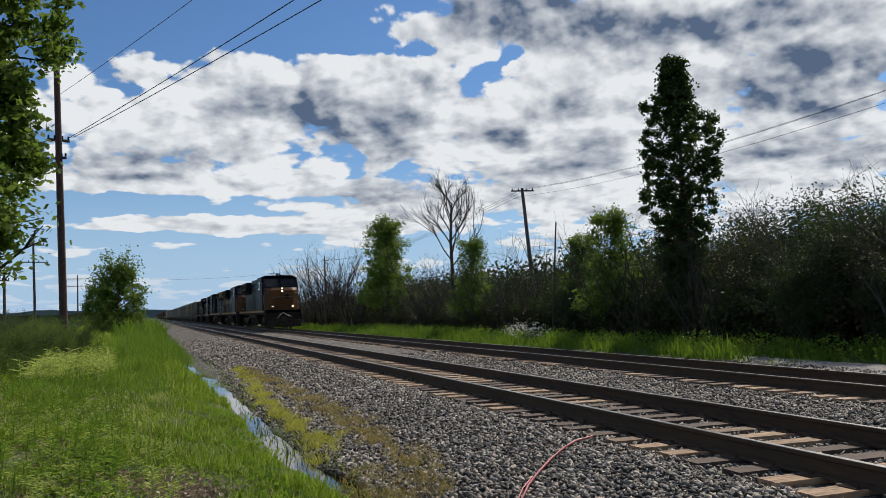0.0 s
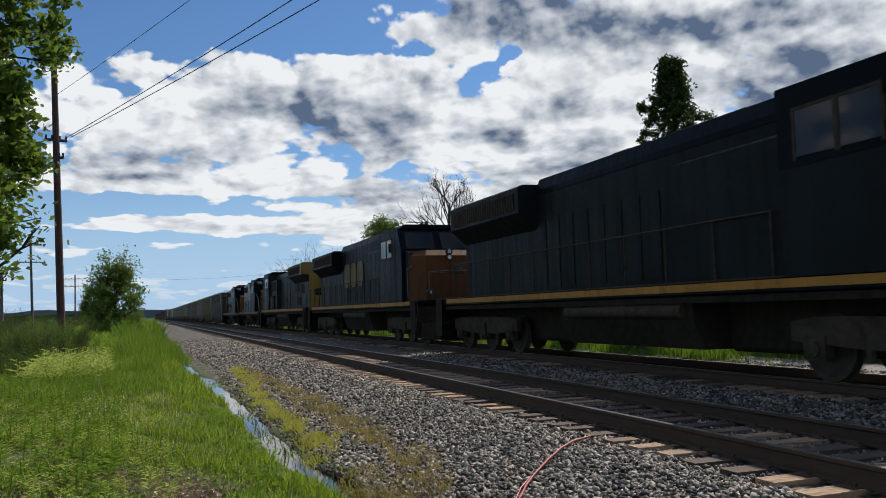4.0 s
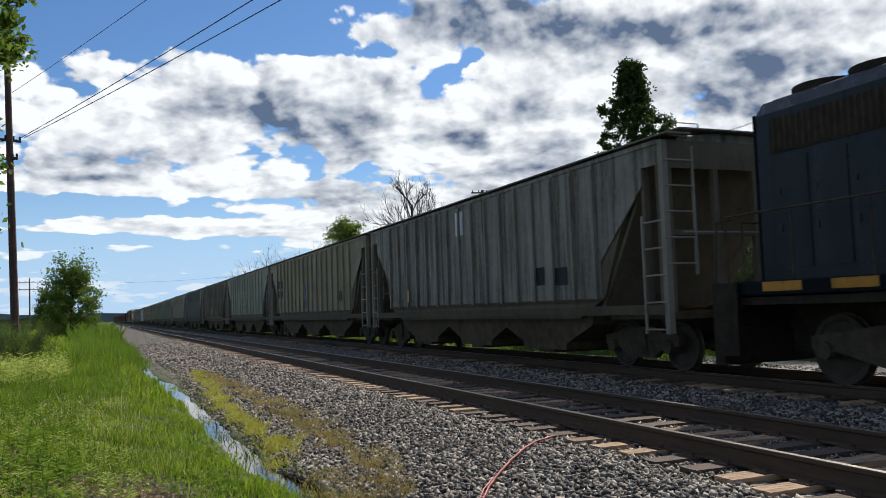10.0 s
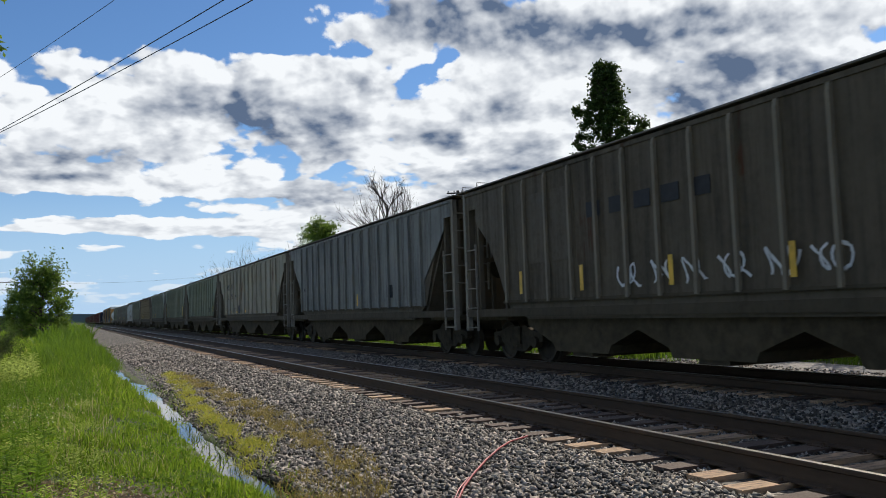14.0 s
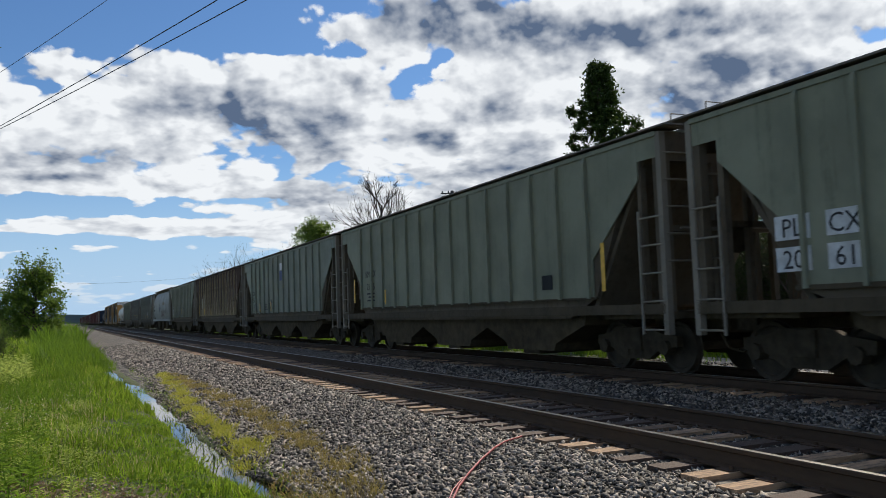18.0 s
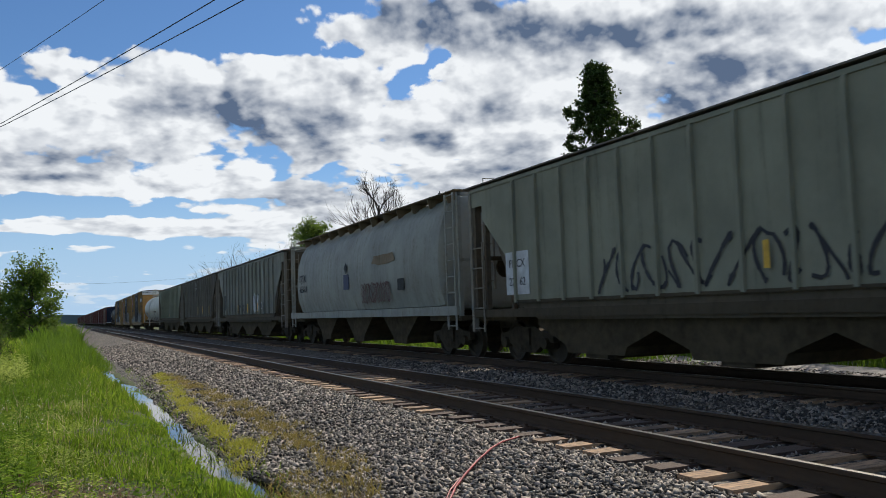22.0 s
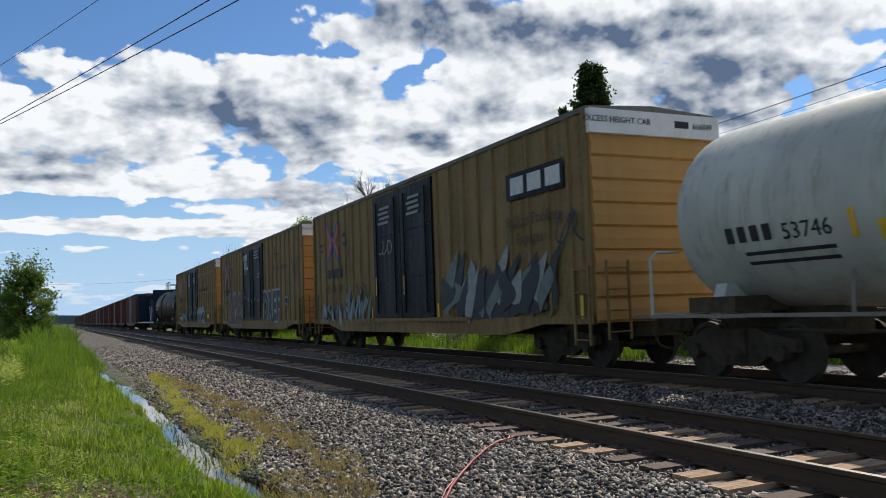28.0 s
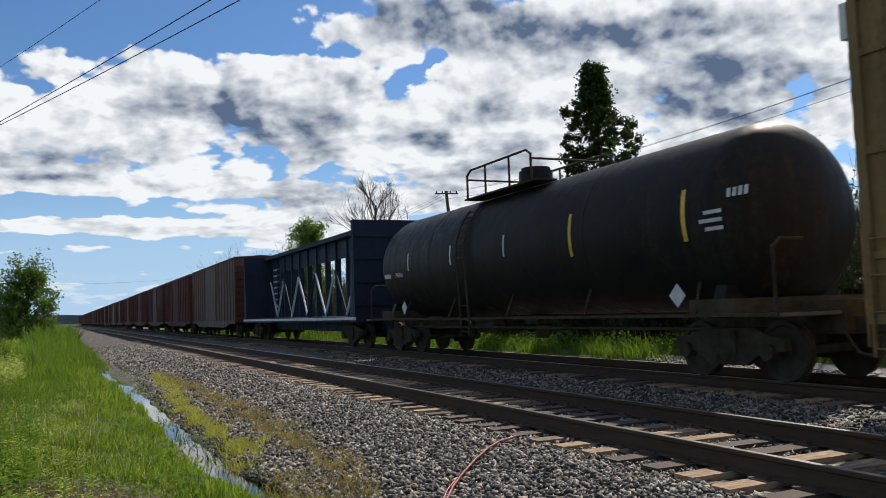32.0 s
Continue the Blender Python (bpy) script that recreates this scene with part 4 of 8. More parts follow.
def bare_tree():
    rg = random.Random(77)
    g, tips = Geo(), []
    g.tube([(0, 0, -0.3), (0.05, 0, 3.0), (0.0, 0.1, 6.0), (0.1, 0, 8.4)], 0.15, 7, 0.07)
    for b in range(13):
        h = 4.2 + 4.2 * b / 12
        a = b * 2.4
        limbs(rg, g, (0.03, 0.03, h), (math.cos(a), math.sin(a), 1.15 + 0.1 * b / 12), 3.2 - 0.15 * b, 0.05, 3, tips, -0.03, (3, 5), 0.42, 0.62)
    return g.mesh("bare_tree", True), None


plant("bare_tree", bare_tree(), None, M["deadwood"], (22.0, 59.7, -0.2), "leafless grey tree with fine upright twigs", "tree", scale=1.18)


def bush_meshes(seed, tall, wide, stems, per_tip, leaf_size, spread):
    rg = random.Random(seed)
    ng = np.random.default_rng(seed)
    g, tips = Geo(), []
    for s in range(stems):
        a = rg.uniform(0, 6.283)
        r = rg.uniform(0, wide * 0.3)
        way = Vector((math.cos(a) * 0.45, math.sin(a) * 0.45, 1.2))
        limbs(rg, g, (r * math.cos(a), r * math.sin(a), -0.3), way, tall * rg.uniform(0.5, 0.75), 0.045, 3, tips, 0.0, (2, 3), 0.42, 0.6)
    c = np.repeat(np.array(tips), per_tip, 0)
    if not per_tip:
        return g.mesh("bush_wood", False), None
    quads = [leaf_quads(ng, c, leaf_size, spread)]
    for k in range(0 if per_tip < 2 else 5 * per_tip):
        x, y, z = rg.choice(tips)
        quads.append(clump(ng, (x * 0.9, y * 0.9, z * rg.uniform(0.45, 1.0)), rg.uniform(0.25, 0.55), 42, leaf_size))
    return g.mesh("bush_wood", False), cards("bush_leaves", np.concatenate(quads))


bushes = [bush_meshes(100, 5.2, 3.0, 11, 15, 0.10, 0.20), bush_meshes(101, 4.6, 3.2, 12, 15, 0.10, 0.20), bush_meshes(102, 5.6, 2.6, 10, 10, 0.09, 0.22), bush_meshes(103, 4.2, 3.4, 13, 16, 0.10, 0.18)]
brush = bush_meshes(104, 5.5, 2.4, 12, 0, 0.1, 0.2)
thin = bush_meshes(105, 5.8, 2.4, 10, 1, 0.08, 0.2)


def hedge_bush(proto_index, mat, at, label, turn, scale):
    wood, leaves = bushes[proto_index]
    key = (proto_index, mat.name)
    if key not in coloured:
        me = leaves.copy()
        me.materials.clear()
        me.materials.append(mat)
        coloured[key] = me
    ob = thing("bush", label, "bush", "bushes behind the tracks", at)
    ob.rotation_euler, ob.scale = (0, 0, turn), (scale, scale, scale)
    part("stem", wood, M["bark"], ob)
    part("crown", coloured[key], None, ob)


coloured = {}


def hedges():
    rg = random.Random(9)
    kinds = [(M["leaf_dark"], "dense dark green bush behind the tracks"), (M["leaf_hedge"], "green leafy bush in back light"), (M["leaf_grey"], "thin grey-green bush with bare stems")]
    tops = [max(v.co.z for v in m[1].vertices) for m in bushes]
    crest = ((9, 15, 17.5, 20, 24, 28, 32, 36, 42, 48, 54, 62, 70, 80, 130), (5.7, 6.2, 6.3, 5.6, 5.2, 5.1, 5.0, 4.2, 4.2, 4.8, 4.4, 4.6, 5.0, 4.6, 5.0))
    y = 9.0
    while y < 125:
        for row, x0 in enumerate((19.7, 21.8, 24.4)):
            i = rg.randrange(4)
            m, lab = kinds[rg.choice((0, 0, 1, 2) if row == 0 else (0, 0, 1, 2))]
            yy = y + rg.uniform(-1, 1) + row * 0.9
            tall = np.interp(yy * 18.5 / x0, *crest) * (0.60, 0.88, 1.05)[row] * rg.uniform(0.82, 1.1)
            hedge_bush(i, m, (x0 + rg.uniform(-0.8, 0.8), yy, -0.2), lab, rg.uniform(0, 6.28), tall / tops[i])
        for x0, h in ((20.8, 0.72), (23.2, 0.95)):
            if y < 60:
                i = rg.randrange(4)
                yy = y + rg.uniform(-1, 1)
                hedge_bush(i, kinds[rg.choice((0, 0, 0, 1, 2))][0], (x0 + rg.uniform(-0.6, 0.6), yy, -0.2), "dense dark green bush behind the tracks", rg.uniform(0, 6.28), np.interp(yy * 18.5 / x0, *crest) * h * rg.uniform(0.85, 1.1) / tops[i])
        if rg.random() < 0.75:
            plant("brush", brush if rg.random() < 0.5 else thin, M["leaf_grey"], M["deadwood"], (19.3 + rg.uniform(-1, 2.5), y + rg.uniform(0, 2), -0.2), "leafless grey brush among the bushes", "bush", "dead brush", rg.uniform(0, 6.28), rg.uniform(0.72, 0.98))
        y += 2.1 if y < 45 else 3.3
    for k in range(9):
        plant("brush", (thin, brush)[k % 2], M["leaf_grey"], M["deadwood"], (17.6 + 0.5 * (k % 3), 74 + 3.6 * k, -0.2), "tall thin grey brush with few leaves", "bush", "dead brush", k * 1.3, 1.25 + 0.12 * (k % 3))
    # low scrub on the meadow side
    for k in range(34):
        yy = rg.uniform(29, 42)
        i = rg.randrange(4)
        hedge_bush(i, (M["leaf"], M["leaf_hedge"], M["leaf_hedge"], M["leaf_grey"])[k % 4], (rg.uniform(-8.5, -2.0) - 0.06 * (yy - 24), yy, -0.2), "low leafy scrub bush in the meadow", rg.uniform(0, 6.28), rg.uniform(1.5, 2.1) / tops[i])
    for k in range(18):
        yy = 66 + k * 5
        i = rg.randrange(4)
        hedge_bush(i, M["leaf_dark"], (-5.2 - rg.uniform(0, 11), yy, -0.2), "dark green bush far down the meadow", rg.uniform(0, 6.28), rg.uniform(2.2, 3.4) / tops[i])


hedges()

# pale flowering weeds in the meadow and white blossom on the bank


def tufts(name, spots, mat, label, category, seed, tall, leaf):
    rg = np.random.default_rng(seed)
    quads = []
    for x, y, r, n in spots:
        a, d = rg.uniform(0, 6.283, n), r * np.sqrt(rg.random(n))
        h = rg.random(n) ** 0.7 * tall * (1 - 0.5 * d / r)
        quads.append(leaf_quads(rg, np.c_[x + d * np.cos(a), y + d * np.sin(a) * 1.3, soil_z(np.full(n, x)) + h], leaf, 0.02))
    me = cards(name, np.concatenate(quads))
    structure(name, me, mat, label, category, kind="stuff")


def stand(name, count, x0, x1, y0, y1, tall, leaf_long, mat, label, seed):
    """Upright herbs, each a stalk with long leaves on both sides."""
    rg = np.random.default_rng(seed)
    quads = []
    for _ in range(count):
        x, y, h = rg.uniform(x0, x1), rg.uniform(y0, y1), tall * rg.uniform(0.55, 1.1)
        z = float(soil_z(np.array([x]))[0])
        lean = rg.normal(0, 0.08, 2) * h
        n = int(rg.integers(9, 16))
        for k in range(n):
            f = 0.25 + 0.75 * k / n
            a = k * 2.4 + rg.uniform(-0.4, 0.4)
            o = np.array([x + lean[0] * f, y + lean[1] * f, z + h * f])
            w = np.array([math.cos(a), math.sin(a), 0.55])
            s = np.array([-math.sin(a), math.cos(a), 0.0])
            q = leaf_long * (1.15 - 0.6 * f) * rg.uniform(0.7, 1.2)
            quads.append([o, o + w * q * 0.45 + s * q * 0.13, o + w * q - np.array([0, 0, q * 0.25]), o + w * q * 0.45 - s * q * 0.13])
        o = np.array([x, y, z])
        s = np.array([0.008, 0.004, 0])
        quads.append([o - s, o + s, o + np.array([lean[0], lean[1], h]) + s * 0.5, o + np.array([lean[0], lean[1], h]) - s * 0.5])
    structure(name, cards(name, np.array(quads)), mat, label, "weeds", kind="stuff")


stand("pale_weeds", 170, -2.9, -1.0, 22.0, 28.0, 0.70, 0.27, M["pale_weed"], "patch of tall pale yellow-green leafy weeds", 31)
stand("green_herbs", 700, -4.6, -0.3, 8.0, 22.0, 0.30, 0.15, M["sedge"], "knee-high green herbs scattered in the meadow", 41)
stand("bright_herbs", 420, -3.2, 0.3, 6.5, 17.0, 0.18, 0.11, M["pale_weed"], "small bright herbs in the short grass", 42)
stand("meadow_brush", 300, -7.5, -2.6, 24.0, 36.0, 0.95, 0.22, M["leaf_hedge"], "tall dark herbs below the scrub", 43)
tufts("meadow_herbs", [(-2.6 + 0.9 * (k % 5) + 0.3 * math.sin(k * 7), 6.5 + 0.75 * k, 0.5, 420) for k in range(24)], M["grass"], "broad-leaved herbs among the grass", "herbs", 32, 0.16, 0.035)
tufts("meadow_leaves", [(-3.4 + 1.0 * (k % 6) * 0.8 + 0.4 * math.sin(k * 3), 6.0 + 0.42 * k, 0.36, 260) for k in range(52)], M["sedge"], "dark green broad-leaved plants in the meadow", "herbs", 37, 0.24, 0.045)
tufts("meadow_flowers", [(-0.6 + 0.4 * math.sin(k * 5), 13 + 0.4 * k, 0.5, 12) for k in range(14)], M["blossom"], "tiny pale flowers in the grass", "flowers", 33, 0.3, 0.03)
tufts("dry_litter", [(x + 0.5 * rx * math.sin(k * 2.3), y + 0.5 * ry * math.cos(k * 1.9), max(rx, 0.3) * 0.8, 230) for x, y, rx, ry in BARE for k in range(4)], M["litter"], "dry brown litter on the worn patches", "litter", 44, 0.03, 0.045)
for x, y, tn, ln in ((-2.2, 15.6, 0.3, 0.9), (-1.5, 15.0, -0.2, 0.6), (-2.9, 18.9, 0.7, 1.0)):
    twig = thing("fallen_branch", "thin dry branch lying in the grass", "branch", "fallen branches")
    p = Vector((x, y, float(soil_z(np.array([x]))[0]) + 0.05))
    w = Vector((math.cos(tn), math.sin(tn), 0))
    part("stick", Geo().tube([p - w * ln / 2, p + Vector((0, 0.03, 0.02)), p + w * ln / 2], 0.014, 6, 0.006).tube([p + w * 0.1, p + w * 0.3 + Vector((-0.1, 0.15, 0.06))], 0.007, 4, 0.003), M["litter"], twig)
tufts("white_blossom", [(17.0, 36.0, 0.9, 420), (17.3, 38.0, 0.7, 260), (16.9, 34.5, 0.5, 120)], M["blossom"], "white flowering plants on the bank", "flowers", 34, 1.2, 0.08)
tufts("bank_weeds", [(17.4 + 0.5 * math.sin(k * 3), 13 + 1.6 * k, 0.8, 300) for k in range(36)], M["sedge"], "leafy green weeds in front of the bushes", "weeds", 35, 0.8, 0.10)
# dense fill at the hedge's foot and middle, its shade in the leaf colour
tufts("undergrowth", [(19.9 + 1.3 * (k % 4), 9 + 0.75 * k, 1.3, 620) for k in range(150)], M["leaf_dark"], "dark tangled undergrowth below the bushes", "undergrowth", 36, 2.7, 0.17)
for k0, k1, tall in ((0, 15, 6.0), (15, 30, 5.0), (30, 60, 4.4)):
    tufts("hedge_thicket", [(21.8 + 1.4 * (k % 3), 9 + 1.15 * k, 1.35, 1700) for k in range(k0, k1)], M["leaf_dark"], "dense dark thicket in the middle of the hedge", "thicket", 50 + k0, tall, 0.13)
# added dark mass that stops sky from showing through the hedge
tufts("far_thicket", [(25.2 + 1.3 * (k % 2), 8 + 0.8 * k, 1.3, 620) for k in range(110)], M["leaf_dark"], "dark leafy mass added behind the hedge", "thicket", 49, 5.6, 0.30)
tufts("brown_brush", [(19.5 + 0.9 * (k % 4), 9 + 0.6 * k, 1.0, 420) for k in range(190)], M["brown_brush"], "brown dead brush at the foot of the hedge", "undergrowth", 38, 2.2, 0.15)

# ------------------------------------------------------------ poles and wires


def wire(name, a, b, sag, r, label):
    pts = []
    for i in range(17):
        f = i / 16
        p = Vector(a).lerp(Vector(b), f)
        p.z -= sag * 4 * f * (1 - f)
        pts.append(p)
    ob = thing(name, label, "wire", "overhead wires")
    part("strand", Geo().tube(pts, r, 4), M["wire"], ob)


def pole(name, base, top, r, arms, mat, label):
    ob = thing(name, label, "utility pole", "utility poles")
    part("shaft", Geo().tube([base, tuple((a + b) / 2 for a, b in zip(base, top)), top], r, 9, r * 0.7), mat, ob, smooth=True)
    for z, half, along in arms:
        f = (z - base[2]) / (top[2] - base[2])
        c = Vector(base).lerp(Vector(top), f)
        d = Vector(along) * half
        part("crossarm", Geo().tube([c - d, c + d], 0.055, 6), mat, ob)
        for k in (-0.9, -0.35, 0.35, 0.9):
            q = c + d * k
            part("insulator", Geo().cyl(q, q + Vector((0, 0, 0.18)), 0.04, 6), M["glass"], ob)
    return ob


pole("utility_pole", (-3.02, 35, -0.3), (-3.40, 35, 11.6), 0.16, [(8.45, 0.42, (0.9, 0.4, 0.02)), (7.75, 0.3, (-0.9, 0.3, 0))], M["pole"], "tall reddish-brown wooden utility pole with a crossarm")
pole("utility_pole", (-10.4, 90, -0.2), (-10.7, 90, 9.6), 0.14, [(8.9, 1.0, (1, 0.1, 0)), (7.2, 1.3, (1, 0.1, 0))], M["greypole"], "distant grey utility pole with two crossarms")
pole("utility_pole", (-11.0, 150, -0.2), (-11.1, 150, 8.9), 0.14, [(8.2, 1.6, (1, 0.1, 0)), (7.0, 1.6, (1, 0.1, 0))], M["greypole"], "distant grey utility pole with two crossarms")
pole("utility_pole", (-9.0, 62, -0.2), (-9.1, 62, 4.6), 0.12, [(4.2, 0.3, (1, 0.1, 0))], M["greypole"], "short weathered wooden post in the meadow")
pole("utility_pole", (25.0, 51.2, -0.2), (25.0, 53.0, 9.9), 0.16, [(9.72, 1.25, (0.25, -0.95, -0.12))], M["greypole"], "leaning wooden utility pole with one crossarm behind bushes")
pole("utility_pole", (26.0, 128.0, -0.2), (26.0, 128.0, 10.4), 0.14, [(9.6, 1.0, (0.5, -0.8, 0))], M["greypole"], "far wooden utility pole behind bushes")
pole("utility_pole", (17.6, 34.6, -0.2), (17.9, 34.4, 5.4), 0.05, [], M["deadwood"], "thin broken dead trunk standing in the bushes")
wire("wire", (-2.90, 34.9, 8.55), (11.1, -6.5, 8.4), 0.25, 0.012, "dark overhead wire running to a wooden pole")
wire("wire", (-2.75, 34.6, 8.5), (12.2, -6.5, 8.5), 0.28, 0.012, "dark overhead wire running to a wooden pole")
wire("wire", (-3.35, 35.0, 10.2), (9.3, -2.0, 9.6), 0.3, 0.008, "thin upper overhead wire")
for dz, x in ((0.0, 0.0), (0.12, 0.35), (-0.55, -0.3)):
    wire("wire", (25.0 + x, 53.0, 9.85 + min(0, dz)), (25.0 + x, 9.0, 9.6 + dz), 0.9, 0.009, "overhead wire behind the tall tree")
    wire("wire", (25.0 + x, 53.0, 9.85 + min(0, dz)), (26.0 + x, 128.0, 9.7), 1.2, 0.010, "overhead wire leading away behind the bushes")
for z in (5.5, 5.2):
    wire("wire", (25.2, 53.0, z + 0.2), (25.2, 8.0, z), 0.4, 0.013, "thick low cable behind the bushes")
wire("wire", (-11.0, 150, 8.2), (26.0, 200, 11.0), 0.6, 0.02, "wire crossing far above the line")

# ------------------------------------------------------------ far distance


def ridge(name, y, x0, x1, tall, seed, mat, label):
    rg = random.Random(seed)
    pts, n = [], 120
    for i in range(n + 1):
        x = x0 + (x1 - x0) * i / n
        h = tall * (0.55 + 0.45 * noise.noise((x * 0.010, seed, 0))) + tall * 0.12 * noise.noise((x * 0.09, seed, 2)) + tall * 0.06 * rg.random()
        pts.append((x, max(1.0, h)))
    g = Geo()
    v = [(x, y, -2) for x, h in pts] + [(x, y, h) for x, h in pts] + [(x, y + 60, h * 0.7) for x, h in pts] + [(x, y + 160, -2) for x, h in pts]
    m = n + 1
    g.add(v, [(r * m + i, r * m + i + 1, (r + 1) * m + i + 1, (r + 1) * m + i) for r in range(3) for i in range(n)])
    structure(name, g, mat, label, "distant wood", kind="structure")


ridge("backdrop_hills", 1500, -1500, 1500, 26, 2, M["hill"], "hazy blue-green hills on the horizon")
ridge("backdrop_wood", 420, -400, -14, 8.5, 5, M["leaf_dark"], "dark line of woods beyond the meadow")
ridge("backdrop_wood", 330, 40, 500, 9.0, 6, M["leaf_dark"], "dark line of woods beyond the bushes")
# ------------------------------------------------------------ the train
SPEED = 16.5
RUN = [(0.0, 0.0), (1.5, 24.6), (3.0, 49.0), (4.5, 73.2), (6.0, 97.4), (8.0, 130.2), (16.0, 262.2), (24.0, 394.2), (32.0, 526.2)]
XT, ZT = TRACKS[1], 0.20
vehicles = []


def vehicle(name, label, category, front, group="train"):
    """Local frame: y runs back from the front coupler, z from the rail head, the near side is at -x."""
    ob = thing(name, label, category, group, (XT, front, ZT))
    vehicles.append((ob, front))
    return ob


cache = {}


def shared(key, build, mat, smooth=False):
    if key not in cache:
        me = build().mesh(key if isinstance(key, str) else key[0], smooth)
        me.materials.append(mat)
        cache[key] = me
    return cache[key]


def wheel_geo(r):
    g = Geo()
    x = 0.0
    rows = [(-0.07, 0, r * 0.30), (-0.05, 0, r * 0.32), (-0.02, 0, r * 0.8), (-0.055, 0, r * 0.86), (-0.055, 0, r), (0.05, 0, r), (0.055, 0, r + 0.03), (0.075, 0, r + 0.03), (0.075, 0, r * 0.85), (0.03, 0, r * 0.7), (0.03, 0, r * 0.2)]
    g.lathe(rows, 20)
    g.v = [(y, xx, z) for xx, y, z in g.v]
    return g


def bogie_geo(axles, step, r):
    g = Geo()
    half = step * (axles - 1) / 2
    for s in (-1, 1):
        x0, x1 = (s * 1.02 - 0.07, s * 1.02 + 0.07)
        if axles == 2:
            out = [(-half - 0.28, r + 0.02), (-half - 0.28, r + 0.2), (-half + 0.2, r + 0.26), (-0.45, r + 0.36), (0.45, r + 0.36), (half - 0.2, r + 0.26), (half + 0.28, r + 0.2), (half + 0.28, r + 0.02), (half - 0.16, r - 0.02), (0.38, r - 0.22), (-0.38, r - 0.22), (-half + 0.16, r - 0.02)]
            g.prism_x(out, x0, x1)
        else:
            g.prism_x([(-half - 0.5, r + 0.12), (-half - 0.5, r + 0.42), (-half, r + 0.5), (half, r + 0.5), (half + 0.5, r + 0.42), (half + 0.5, r + 0.12), (half * 0.5, r + 0.02), (-half * 0.5, r + 0.02)], x0, x1)
            for k in range(axles):
                y = -half + k * step
                g.box(x0 - 0.03 * (s < 0), x1 + 0.03 * (s > 0), y - 0.22, y + 0.22, r - 0.16, r + 0.2)
        for k in range(axles):
            y = -half + k * step
            g.cyl((s * 0.98, y, r), (s * 1.17, y, r), 0.13, 10)
        for y in ((-0.2, 0.0, 0.2) if axles == 2 else (-half / 2, half / 2)):
            g.cyl((s * 1.04, y, r - 0.16), (s * 1.04, y, r + 0.2), 0.075, 8)
    g.box(-1.15, 1.15, -0.24, 0.24, r - 0.05, r + 0.34)
    return g


def bogie(car, y, axles=2, step=1.78, r=0.46):
    b = part("bogie", shared(("bogie", axles, step, r), lambda: bogie_geo(axles, step, r), M["steel"]), None, car, at=(0, y, 0))
    for k in range(axles):
        yy = (k - (axles - 1) / 2) * step
        axle = part("axle", shared(("axle", r), lambda: Geo().cyl((-0.7, 0, 0), (0.7, 0, 0), 0.08, 8), M["steel"]), None, b, at=(0, yy, r))
        for s in (-1, 1):
            w = part("wheel", shared(("wheel", r), lambda: wheel_geo(r), M["tread"], True), None, b, at=(s * 0.76, yy, r))
            if s > 0:
                w.rotation_euler = (0, 0, math.pi)


def coupler(car, y, way):
    g = Geo().box(-0.11, 0.11, min(y, y + way * 1.0), max(y, y + way * 1.0), 0.74, 0.96).box(-0.18, 0.18, y - 0.14, y + 0.14, 0.7, 1.02, 0.04)
    part("coupler", g, M["steel"], car)
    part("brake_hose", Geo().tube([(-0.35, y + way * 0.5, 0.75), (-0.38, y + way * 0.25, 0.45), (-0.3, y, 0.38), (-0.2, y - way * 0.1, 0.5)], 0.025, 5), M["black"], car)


def ladder(car, x, y0, y1, z0, z1, rungs, mat, name="ladder"):
    g = Geo()
    for y in (y0, y1):
        g.box(x - 0.02, x + 0.02, y - 0.025, y + 0.025, z0, z1)
    for k in range(rungs):
        z = z0 + 0.1 + (z1 - z0 - 0.15) * k / (rungs - 1)
        g.cyl((x, y0, z), (x, y1, z), 0.016, 5)
    return part(name, g, mat, car)


def flat_text(name, words, size, mat, parent, y, z, x, mirror=False, wide=1.0, face="side"):
    """Lettering laid on the near side (read from -x) or on the front end (read from -y)."""
    cu = bpy.data.curves.new(name, "FONT")
    cu.body, cu.size, cu.extrude, cu.align_x, cu.resolution_u = words, size, 0.002, "CENTER", 2
    tmp = new(name, cu)
    me = bpy.data.meshes.new_from_object(tmp)
    bpy.data.objects.remove(tmp)
    me.materials.clear()
    me.materials.append(mat)
    ob = part(name, me, None, parent)
    ob.scale = (wide, 1, 1)
    ob.rotation_euler = (math.pi / 2, 0, -math.pi / 2) if face == "side" else (math.pi / 2, 0, 0)
    ob.location = (x, y, z)
    return ob


def bars(car, mat, items, x=-1.625, name="marking"):
    """Plain painted bars on the near side: (y0, y1, z0, z1)."""
    g = Geo()
    for y0, y1, z0, z1 in items:
        g.box(x - 0.004, x + 0.004, min(y0, y1), max(y0, y1), z0, z1)
    return part(name, g, mat, car)


